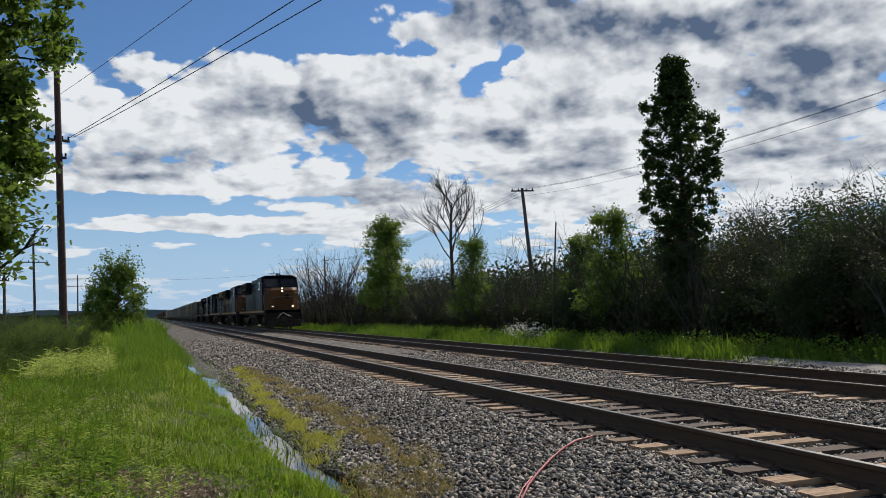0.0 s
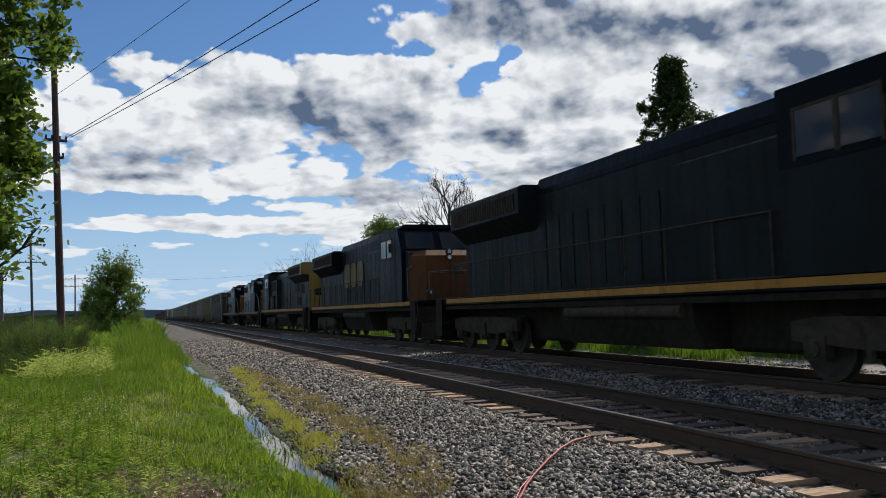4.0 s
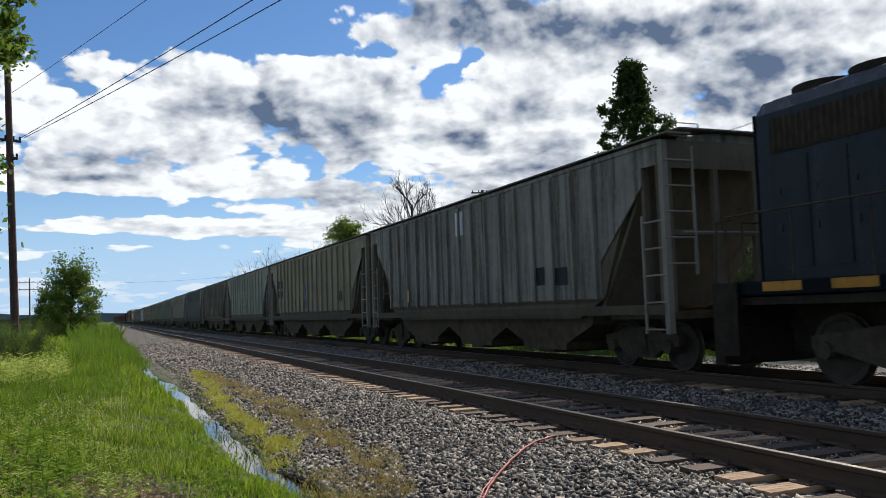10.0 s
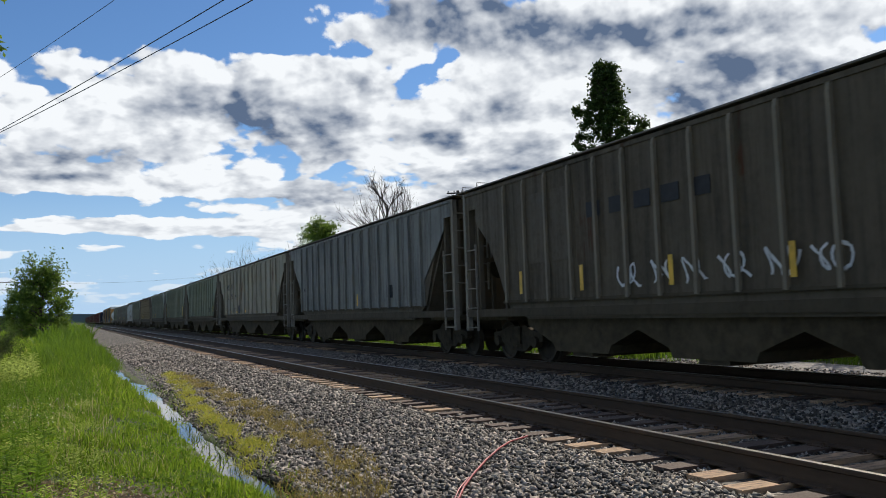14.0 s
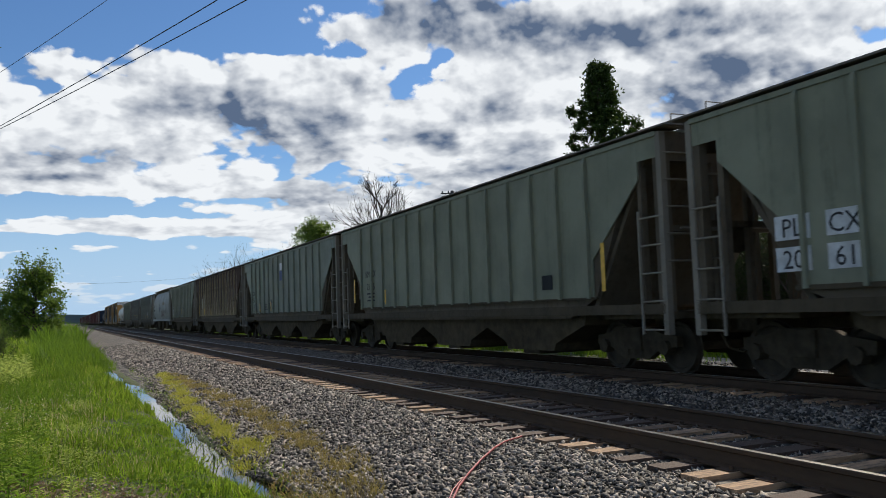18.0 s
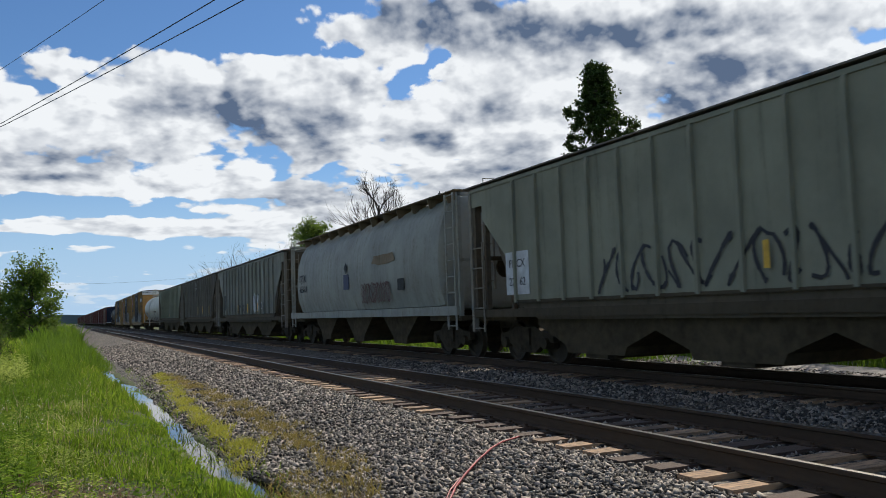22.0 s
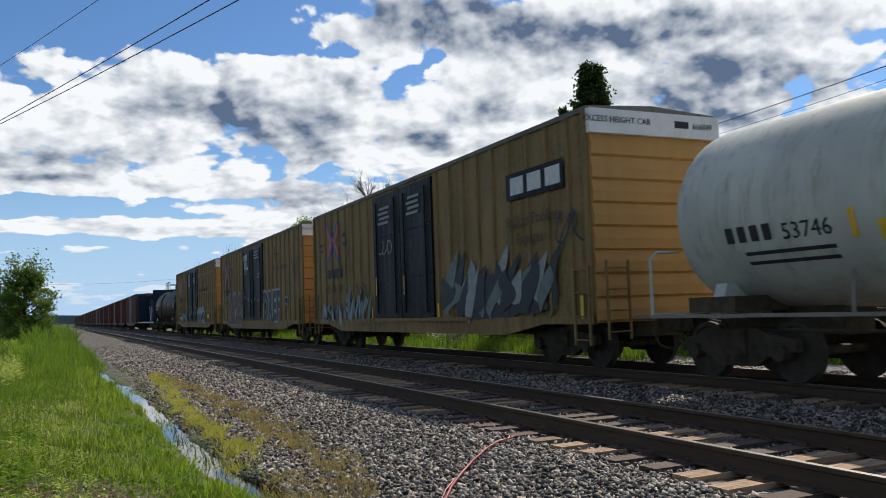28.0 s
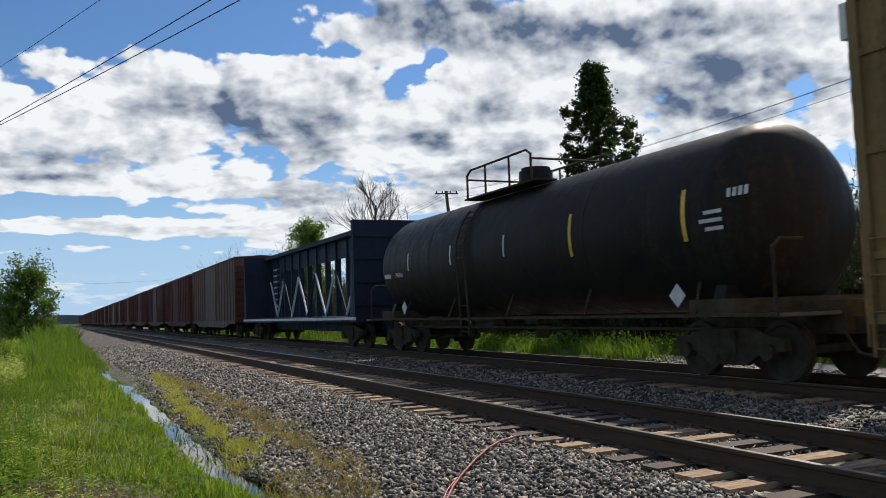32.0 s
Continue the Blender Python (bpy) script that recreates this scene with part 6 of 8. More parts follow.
    bogie(car, L - 2.2)
    return car


def centerbeam(front, length):
    car = vehicle("centerbeam_car", "empty dark blue centre-beam lumber car with a white-painted truss", "flat car", front)
    blue = weathered("dark_beam_paint", (0.018, 0.026, 0.045), (0.03, 0.025, 0.02), 0.4, 0, 0.6)
    L = length
    part("deck", Geo().box(-1.5, 1.5, 0.9, L - 0.9, 0.95, 1.15).box(-0.4, 0.4, 0.9, L - 0.9, 0.55, 0.95), blue, car)
    part("deck_edge", Geo().box(-1.53, -1.5, 0.9, L - 0.9, 1.02, 1.12), M["spraywhite"], car, "pale worn edge")
    for y in (1.0, L - 1.0):
        w = 1 if y < 5 else -1
        part("bulkhead", Geo().prism_x([(y, 1.15), (y + w * 0.55, 1.15), (y + w * 0.2, 4.5), (y, 4.5)], -1.5, 1.5), blue, car)
        for k in range(4):
            part("bulkhead_rib", Geo().box(-1.45, 1.45, min(y - w * 0.07, y), max(y - w * 0.07, y), 1.5 + 0.8 * k, 1.62 + 0.8 * k), blue, car)
    part("top_chord", Geo().box(-0.35, 0.35, 1.2, L - 1.2, 4.32, 4.5).box(-0.25, 0.25, L * 0.12, L * 0.2, 4.5, 4.56), blue, car)
    n = 12
    for k in range(n + 1):
        y = 1.6 + (L - 3.2) * k / n
        part("post", Geo().box(-0.12, 0.12, y - 0.07, y + 0.07, 1.15, 4.35), blue, car)
    for k in range(n):
        y = 1.6 + (L - 3.2) * k / n
        h = (L - 3.2) / n
        part("brace", Geo().tube([(-0.14, y, 1.2), (-0.14, y + h, 3.1)] if k % 2 else [(-0.14, y, 3.1), (-0.14, y + h, 1.2)], 0.05, 5), M["spraywhite"] if k % 3 else blue, car)
    part("web_plate", Geo().box(-0.05, 0.05, 1.5, L - 1.5, 3.55, 4.33).box(-0.05, 0.05, 1.2, 3.4, 1.15, 4.3).box(-0.05, 0.05, L - 3.6, L - 1.2, 1.15, 4.3), blue, car)
    bars(car, M["spraywhite"], [(L - 3.2, L - 2.0, 3.7 - 0.32 * k, 3.78 - 0.32 * k) for k in range(6)] + [(L - 3.2, L - 2.4, 1.7, 1.9)], -0.07)
    for y, w in ((0.3, 1), (L - 0.3, -1)):
        coupler(car, y, w)
    bogie(car, 2.6)
    bogie(car, L - 2.6)
    return car


# ---------------------------------------------- locomotives


def round_block(y0, y1, z0, z1, r):
    """Outline of a block with rounded corners."""
    pts = []
    for cy, cz, a0 in ((y1 - r, z1 - r, 0), (y0 + r, z1 - r, 90), (y0 + r, z0 + r, 180), (y1 - r, z0 + r, 270)):
        pts += [(cy + r * math.cos(radians(a0 + d)), cz + r * math.sin(radians(a0 + d))) for d in (0, 30, 60, 90)]
    return pts


def handrail(car, x, y0, y1, z0, z1, step, mat):
    g = Geo()
    n = max(2, round((y1 - y0) / step))
    for k in range(n + 1):
        y = y0 + (y1 - y0) * k / n
        g.cyl((x, y, z0), (x, y, z1), 0.018, 5)
    g.cyl((x, y0, z1), (x, y1, z1), 0.018, 5)
    return part("handrail", g, mat, car)


def loco_base(car, L, axles, sill_z, stripe, tank):
    part("frame", Geo().box(-1.5, 1.5, 0.75, L - 0.75, sill_z - 0.22, sill_z, 0.02), M["blue_navy"], car)
    part("sill_stripe", Geo().box(-1.512, -1.498, 1.6, L - 1.6, sill_z - 0.16, sill_z - 0.02), M["stripe"], car, "yellow side stripe") if stripe == "full" else None
    if stripe == "dashes":
        y = 1.8
        while y < L - 2:
            part("stripe_dash", Geo().box(-1.512, -1.498, y, y + 0.75, sill_z - 0.16, sill_z - 0.02), M["stripe"], car)
            y += 1.28
    t0, t1 = tank
    part("fuel_tank", Geo().prism_y([(-1.3, 0.95), (-1.05, 0.4), (1.05, 0.4), (1.3, 0.95), (1.3, sill_z - 0.2), (-1.3, sill_z - 0.2)], t0, t1), M["loco_black"], car)
    part("air_reservoir", Geo().cyl((-1.32, t0 + 0.2, 1.12), (-1.32, t1 - 0.4, 1.12), 0.14, 12), M["steel"], car, smooth=True)
    # added dark blocks that close the view under the frame, as haze would
    for y0, y1 in ((1.4, t0 - 0.1), (t1 + 0.1, L - 1.4)):
        part("traction_gear", Geo().box(-0.55, 0.55, y0, y1, 0.36, sill_z - 0.24, 0.08), M["loco_black"], car, "dark block added in place of motors and gear cases")
    part("cable_tray", Geo().box(-1.42, -1.3, 1.2, L - 1.2, sill_z - 0.36, sill_z - 0.24), M["loco_black"], car)
    for y, w in ((0.75, 1), (L - 0.75, -1)):
        part("pilot", Geo().box(-1.5, 1.5, min(y, y + w * 0.12), max(y, y + w * 0.12), 0.28, sill_z - 0.1).prism_x([(y, 0.25), (y - w * 0.35, 0.2), (y - w * 0.3, 0.55), (y, 0.7)], -1.3, 1.3), M["loco_black"], car)
        for x in (-1.38, 1.38):
            part("steps", Geo().box(x - 0.18, x + 0.18, y - 0.05, y + w * 0.5, 0.45, 0.49).box(x - 0.18, x + 0.18, y - 0.05, y + w * 0.5, 0.8, 0.84).box(x - 0.18, x + 0.18, y - 0.05, y + w * 0.5, 1.15, 1.19).box(x - 0.2, x - 0.17, y, y + w * 0.55, 0.4, sill_z), M["loco_black"], car)
            part("grab_rail", Geo().tube([(x - 0.16 * (1 if x < 0 else -1), y, 0.7), (x, y - w * 0.05, sill_z + 1.0), (x * 0.8, y, sill_z + 1.05)], 0.02, 5), M["steel"], car)
        part("end_rail", Geo().tube([(-0.9, y, sill_z), (-0.9, y, sill_z + 1.0), (0.9, y, sill_z + 1.0), (0.9, y, sill_z)], 0.02, 5), M["steel"], car)
        coupler(car, y - w * 0.55, w)
        for x in (-0.6, 0.6):
            part("air_hose", Geo().tube([(x, y - w * 0.05, 0.9), (x * 1.05, y - w * 0.3, 0.6), (x * 0.9, y - w * 0.4, 0.4)], 0.025, 5), M["steel"], car)
    c = 3.05 if axles == 3 else 3.3
    step = 1.95 if axles == 3 else 2.74
    bogie(car, c + 0.6, axles, step, 0.51)
    bogie(car, L - c - 0.6, axles, step, 0.51)


def lamp_pair(car, y, z, spread, mats, vertical=False):
    for k in (-1, 1):
        p = (0, y, z + k * spread) if vertical else (k * spread, y, z)
        h = part("headlight", Geo().cyl(p, (p[0], p[1] + 0.12, p[2]), 0.13, 14), M["steel"], car)
        part("lens", Geo().cyl((p[0], p[1] - 0.015, p[2]), (p[0], p[1] + 0.01, p[2]), 0.10, 14), mats, h)


def ge_loco(front, L, label, number, reverse=False, yellow_end=False, lit=False, nose_paint="loco_yellow", side="blue_navy", mark=True, hood_top=4.3, tail=2.15):
    """Six-axle wide-cab diesel; built cab first, turned round where it runs tail first."""
    car = vehicle("diesel_locomotive", label, "locomotive", front)
    sz = 1.62

    def Yf(y):
        return L - y if reverse else y

    def rng(y0, y1):
        return sorted((Yf(y0), Yf(y1)))

    loco_base(car, L, 3, sz, "full", (8.3, 13.4))
    body, nosep = M[side], M[nose_paint]
    # nose
    def px(poly, x0, x1):
        return Geo().prism_x([(Yf(y), z) for y, z in poly], x0, x1)
    def slab(poly, z0, z1):
        return Geo().prism_z([(x, Yf(y)) for x, y in poly], z0, z1)
    part("nose", px([(1.84, sz), (1.84, 3.42), (2.55, 3.58), (2.55, sz)], -1.40, 1.40), body, car)
    part("nose_front", slab([(-0.92, 1.38), (0.92, 1.38), (1.42, 1.86), (-1.42, 1.86)], sz - 0.02, 3.30), nosep, car, "orange-yellow nose front")
    part("nose_brow", Geo().add([(x, Yf(y), z) for x, y, z in ((-0.92, 1.38, 3.30), (0.92, 1.38, 3.30), (1.42, 1.86, 3.30), (-1.42, 1.86, 3.30), (-0.80, 1.60, 3.52), (0.80, 1.60, 3.52), (1.38, 2.0, 3.50), (-1.38, 2.0, 3.50))],
                                [(0, 1, 2, 3), (4, 5, 6, 7), (0, 1, 5, 4), (1, 2, 6, 5), (2, 3, 7, 6), (3, 0, 4, 7)]), nosep, car)
    door = part("nose_door", Geo().box(0.05, 0.75, *rng(1.34, 1.40), sz + 0.15, 3.1, 0.03), nosep, car)
    part("door_window", Geo().box(0.25, 0.55, *rng(1.325, 1.345), 2.6, 2.95), M["glass"], door)
    part("nose_rail", Geo().tube([(-0.85, Yf(1.25), sz + 0.25), (-0.85, Yf(1.22), sz + 1.05), (-0.2, Yf(1.22), sz + 1.1), (0.9, Yf(1.22), sz + 1.1)], 0.018, 5), M["galv"], car)
    part("grab_iron", Geo().tube([(-1.47, Yf(1.9), sz + 0.1), (-1.49, Yf(1.9), sz + 1.2), (-1.40, Yf(1.6), sz + 1.3)], 0.018, 5), M["galv"], car)
    # cab
    cabp = [(2.5, sz), (2.5, 3.58), (2.95, 4.36), (3.15, 4.48), (5.7, 4.50), (5.7, sz)]
    part("cab", px(cabp, -1.52, 1.52), body, car)
    part("window_band", px([(2.48, 3.50), (2.94, 4.37), (3.14, 4.49), (5.68, 4.51), (5.68, 3.25), (2.48, 3.3)], -1.528, 1.528), M["blue_navy"], car, "dark blue band round the cab windows")
    part("cab_roof", Geo().prism_y([(-1.45, 4.46), (-1.2, 4.62), (1.2, 4.62), (1.45, 4.46)], *rng(2.95, 5.8)), M["blue_navy"], car)
    for x in (-0.72, 0.72):
        part("windscreen", px([(2.52, 3.64), (2.47, 3.64), (2.86, 4.30), (2.90, 4.30)], x - 0.58, x + 0.58), M["glass"], car, "dark cab window")
    for y0, y1 in ((3.75, 4.45), (4.55, 5.3)):
        w = part("side_window", Geo().box(-1.54, -1.52, *rng(y0, y1), 3.4, 4.1), M["glass"], car, "dark cab window")
        part("window_frame", Geo().box(-1.55, -1.53, *rng(y0 - 0.05, y0), 3.35, 4.15).box(-1.55, -1.53, *rng(y1, y1 + 0.05), 3.35, 4.15).box(-1.55, -1.53, *rng(y0 - 0.05, y1 + 0.05), 4.1, 4.15), M["steel"], w)
    part("mirror", Geo().box(-1.72, -1.62, *rng(3.52, 3.56), 3.55, 3.9), M["steel"], car)
    # long hood, engine roof and winged radiators
    part("long_hood", Geo().prism_y([(-0.98, sz), (-0.98, hood_top - 0.3), (-0.86, hood_top), (0.86, hood_top), (0.98, hood_top - 0.3), (0.98, sz)], *rng(5.7, 15.2)), body, car)
    part("hood_roof", Geo().prism_y([(-0.995, hood_top - 0.42), (-0.995, hood_top - 0.29), (-0.87, hood_top + 0.012), (0.87, hood_top + 0.012), (0.995, hood_top - 0.29), (0.995, hood_top - 0.42)], *rng(5.72, 15.18)), M["blue_navy"], car, "dark blue hood roof")
    part("blower_duct", Geo().box(-1.3, -0.95, *rng(5.7, 8.6), sz, 3.9, 0.05), body, car)
    part("inverter_cabinet", Geo().box(-1.42, -0.9, *rng(5.72, 7.6), sz, 2.7, 0.03), body, car)
    k = 8.9
    while k < 15:
        part("hood_door", Geo().box(-0.995, -0.975, *rng(k, k + 0.62), sz + 0.15, 3.55), body, car)
        k += 0.72
    rad = Geo().prism_y([(-0.98, sz), (-0.98, 3.3), (-1.5, 3.75), (-1.5, 4.42), (-1.35, 4.5), (1.35, 4.5), (1.5, 4.42), (1.5, 3.75), (0.98, 3.3), (0.98, sz)], *rng(15.2, L - tail))
    part("radiator_hood", rad, body, car)
    if yellow_end:
        y0, y1 = L - 2.75, L - 2.10
        part("yellow_wing", Geo().prism_y([(-1.515, 3.74), (-1.515, 4.43), (-1.36, 4.515), (1.36, 4.515), (1.515, 4.43), (1.515, 3.74)], *rng(y0, y1)), M["end_yellow"], car, "yellow painted wing end")
        part("yellow_end", Geo().box(-0.99, 0.99, *rng(L - 2.16, L - 2.10), sz, 3.75), M["end_yellow"], car, "yellow painted end")
        part("end_headlight", Geo().box(-0.16, 0.16, *rng(L - 2.10, L - 2.04), 3.3, 4.4), M["loco_black"], car)
        for kz in (4.26, 4.05):
            part("lens", Geo().cyl((0, Yf(L - 2.04), kz), (0, Yf(L - 2.02), kz), 0.085, 14), M["faded_white"], car, "unlit round lens")
        part("end_mark", Geo().prism_y(round_block(-0.62, 0.62, 2.38, 2.85, 0.15), *rng(L - 2.10, L - 2.085)), M["boxdoor"], car, "dark painted block")
        part("end_grab", Geo().tube([(-0.75, Yf(L - 1.75), sz), (-0.75, Yf(L - 1.75), sz + 1.02), (0.75, Yf(L - 1.75), sz + 1.02), (0.75, Yf(L - 1.75), sz)], 0.022, 6), M["galv"], car, "pale grey grab rail")
        part("roof_grab", Geo().tube([(-0.4, Yf(L - 2.5), 4.5), (-0.4, Yf(L - 2.5), 4.66), (0.2, Yf(L - 2.5), 4.66), (0.2, Yf(L - 2.5), 4.5)], 0.015, 5), M["steel"], car)
        for y0, y1 in ((6.1, 7.0), (7.3, 8.2)):
            part("intake_opening", Geo().box(-1.312, -1.3, *rng(y0, y1), 3.05, 3.75), M["loco_black"], car, "dark intake opening")
        # the dark of the under-wing area, put in as flat dark patches
        for y0, y1, z0, z1 in ((15.6, 17.0, 2.7, 3.25), (17.4, 18.6, 2.6, 3.2), (16.2, 17.4, 1.85, 2.4)):
            part("hood_louvre", Geo().box(-0.992, -0.976, *rng(y0, y1), z0, z1), M["loco_black"], car, "dark patch put below the radiator wing")
        part("navy_panel", Geo().prism_x([(Yf(y), z) for y, z in ((2.6, sz + 0.02), (2.6, 3.5), (4.9, 3.5), (5.5, sz + 0.02))], -1.532, -1.52), M["blue_navy"], car, "dark blue painted panel")
    part("radiator_grille", Geo().box(-1.515, -1.5, *rng(15.5, L - 2.4), 3.85, 4.3), M["loco_black"], car)
    g = Geo()
    for kk in range(26):
        y = 15.5 + (L - 2.4 - 15.5) * kk / 26
        g.box(-1.525, -1.515, *rng(y, y + 0.04), 3.85, 4.3)
    part("grille_slats", g, M["steel"], car)
    part("exhaust_stack", Geo().box(-0.4, 0.4, *rng(11.6, 12.3), hood_top - 0.05, hood_top + 0.2, 0.04), M["loco_black"], car)
    part("roof_hatch", Geo().box(-0.7, 0.7, *rng(7.4, 9.6), hood_top - 0.05, hood_top + 0.1, 0.05), M["blue_navy"], car)
    part("horn", Geo().cyl((0.3, Yf(5.3), 4.8), (0.3, Yf(4.8), 4.8), 0.04, 8, 0.11).cyl((0.1, Yf(5.3), 4.8), (0.1, Yf(4.85), 4.8), 0.04, 8, 0.10).cyl((0.2, Yf(5.3), 4.55), (0.2, Yf(5.3), 4.8), 0.03, 6), M["steel"], car)
    part("antenna", Geo().cyl((-0.3, Yf(4.2), 4.6), (-0.3, Yf(4.2), 4.85), 0.02, 5).box(-0.75, 0.15, *rng(4.18, 4.22), 4.83, 4.86).box(0.3, 0.8, *rng(4.0, 4.5), 4.6, 4.7), M["steel"], car)
    handrail(car, -1.46, *rng(6.0, L - 2.3), sz, sz + 1.05, 1.45, M["steel"])
    handrail(car, 1.46, *rng(6.0, L - 2.3), sz, sz + 1.05, 1.45, M["steel"])
    part("walkway", Geo().box(-1.5, 1.5, *rng(5.7, L - 0.8), sz, sz + 0.03), M["steel"], car)
    # lights and numbers
    y = Yf(1.42)
    w = -1 if not reverse else 1
    lampm = M["lampglass"] if lit else M["white"]
    for kz in (3.44, 3.22):
        h = part("headlight", Geo().cyl((0, y, kz), (0, y + w * 0.14, kz), 0.12, 14), M["steel"], car)
        part("lens", Geo().cyl((0, y + w * 0.14, kz), (0, y + w * 0.15, kz), 0.075, 14), lampm, h)
    for x in (-0.85, 0.85):
        h = part("ditch_light", Geo().cyl((x, Yf(1.38), 1.92), (x, Yf(1.0), 1.92), 0.11, 14), M["steel"], car)
        part("lens", Geo().cyl((x, Yf(1.0), 1.92), (x, Yf(0.985), 1.92), 0.065, 14), lampm, h)
    part("snow_plow", px([(0.55, 0.2), (0.3, 0.25), (0.5, 0.75), (0.75, 0.8)], -1.4, 1.4), M["loco_black"], car)
    part("loop_hose", Geo().tube([(-0.50 + 1.15 * k / 14, Yf(0.42 + 0.1 * abs(k / 14 - 0.5)), 0.98 + 0.40 * math.sin(min(1.0, k / 6) * 1.5708) - (0.30 * math.sin((k - 6) / 8 * 1.5708) if k > 6 else 0)) for k in range(15)], 0.022, 6), M["spraywhite"], car, "pale looped hose")
    if number:
        for s in (-1, 1):
            q = part("number_board", Geo().box(-0.33, 0.33, -0.02, 0.02, -0.12, 0.12), M["ink"], car)
            q.location = (s * 1.185, Yf(1.595), 3.08)
            q.rotation_euler = (0, 0, s * radians(43.8) * (1 if not reverse else -1))
            if not reverse:
                tx = flat_text("number", number, 0.2, M["stripe"], q, -0.03, -0.07, 0, face="front")
    if mark:
        # the owner's mark, as three plain yellow blocks
        for k in range(3):
            y0 = 10.45 + 1.36 * k
            part("owner_mark", Geo().prism_x([(Yf(y), z) for y, z in round_block(y0, y0 + 1.12, 2.5, 3.7, 0.3)], -1.016, -0.998), M["faded_mark"], car, "yellow painted block")
    return car


def gp_loco(front, L, label, number, tail=1.2):
    """Four-axle hood unit with a low short hood, pale worn sides and dark cab."""
    car = vehicle("diesel_locomotive", label, "locomotive", front)
    sz = 1.55
    loco_base(car, L, 2, sz, "dashes", (7.6, 11.4))
    navy, grey, yel = M["blue_navy"], M["loco_grey"], M["loco_yellow"]
    part("short_hood", Geo().prism_x([(2.85, sz), (2.85, 3.25), (2.98, 3.38), (4.0, 3.45), (4.0, sz)], -0.95, 0.95), yel, car, "yellow low nose")
    part("nose_side", Geo().box(-0.965, -0.952, 3.3, 4.0, sz, 3.36), navy, car)
    part("nose_notice", Geo().box(-0.968, -0.951, 3.0, 3.26, 2.75, 2.9), M["faded_white"], car)
    part("nose_badge", Geo().cyl((-0.95, 3.62, 2.45), (-0.968, 3.62, 2.45), 0.12, 16), M["faded_mark"], car)
    cab = [(4.0, sz), (4.0, 4.15), (4.35, 4.38), (6.2, 4.50), (6.2, sz)]
    part("cab", Geo().prism_x(cab, -1.5, 1.5), navy, car, "dark blue cab")
    part("cab_roof", Geo().prism_y([(-1.52, 4.12), (-1.05, 4.60), (1.05, 4.60), (1.52, 4.12)], 4.15, 6.35), navy, car)
    part("number_box", Geo().prism_z([(-1.46, 4.25), (-0.80, 3.72), (0.80, 3.72), (1.46, 4.25), (1.46, 4.7), (-1.46, 4.7)], 3.85, 4.40).prism_x([(3.74, 4.38), (4.3, 4.60), (4.7, 4.60), (4.7, 4.38)], -0.95, 0.95), navy, car)
    for x in (-0.62, 0.62):
        part("windscreen", Geo().box(x - 0.4, x + 0.4, 3.985, 3.998, 3.5, 3.82), M["glass"], car)
    for s, turn, px, py in ((-1, -38.8, -1.13, 3.975), (1, 38.8, 1.13, 3.975), (0, 0, 0.0, 3.71)):
        q = part("number_board", Geo().box(-0.36, 0.36, -0.012, 0.012, -0.12, 0.12), M["faded_white"], car, "white number board", at=(px, py, 4.14))
        q.rotation_euler = (0, 0, radians(turn))
        flat_text("number", number, 0.25, M["ink"], q, -0.016, -0.09, 0, face="front")
    w = part("side_window", Geo().box(-1.515, -1.497, 4.75, 5.85, 3.25, 3.88), M["glass"], car)
    part("window_frame", Geo().box(-1.53, -1.51, 4.7, 4.76, 3.2, 3.93).box(-1.53, -1.51, 5.27, 5.32, 3.2, 3.93).box(-1.53, -1.51, 5.84, 5.9, 3.2, 3.93).box(-1.53, -1.51, 4.7, 5.9, 3.88, 3.93).box(-1.53, -1.51, 4.7, 5.9, 3.2, 3.25), M["galv"], w)
    flat_text("cab_number", number, 0.48, M["faded_mark"], car, 5.3, 2.66, -1.505)
    part("battery_box", Geo().box(-1.45, -0.9, 6.2, 7.3, sz, 2.2, 0.03), navy, car)
    hood = [(-0.9, sz), (-0.9, 4.22), (-0.72, 4.45), (0.72, 4.45), (0.9, 4.22), (0.9, sz)]
    part("long_hood", Geo().prism_y(hood, 6.2, L - tail), grey, car)
    part("hood_roof", Geo().prism_y([(-0.70, 4.44), (-0.6, 4.50), (0.6, 4.50), (0.70, 4.44)], 6.3, L - tail - 0.1), navy, car)
    part("hood_end", Geo().box(-0.91, 0.91, L - tail, L - tail + 0.05, sz, 4.25), navy, car)
    part("intake_grille", Geo().box(-0.915, -0.9, 6.6, 7.7, 3.55, 4.15), M["loco_black"], car)
    part("radiator_grille", Geo().box(-0.915, -0.9, L - tail - 3.4, L - tail - 0.3, 3.55, 4.1), M["loco_black"], car)
    part("dynamic_brake_flare", Geo().prism_x([(9.6, 3.95), (9.9, 3.8), (12.0, 3.8), (12.3, 3.95), (12.3, 4.4), (9.6, 4.4)], -0.94, 0.94), M["loco_black"], car, "dark brake grille flare")
    for y0, y1 in ((6.6, 7.7), (L - tail - 3.4, L - tail - 0.3)):
        g = Geo()
        y = y0
        while y < y1:
            g.box(-0.925, -0.914, y, y + 0.03, 3.6, 4.1)
            y += 0.12
        part("grille_slats", g, M["steel"], car)
    k = 7.4
    while k < L - tail - 0.8:
        d = part("hood_door", Geo().box(-0.915, -0.898, k, k + 0.66, sz + 0.2, 3.45), grey, car)
        part("latch", Geo().box(-0.935, -0.914, k + 0.55, k + 0.6, 2.3, 2.42).box(-0.935, -0.914, k + 0.55, k + 0.6, 2.9, 2.98), M["ink"], d)
        k += 0.72
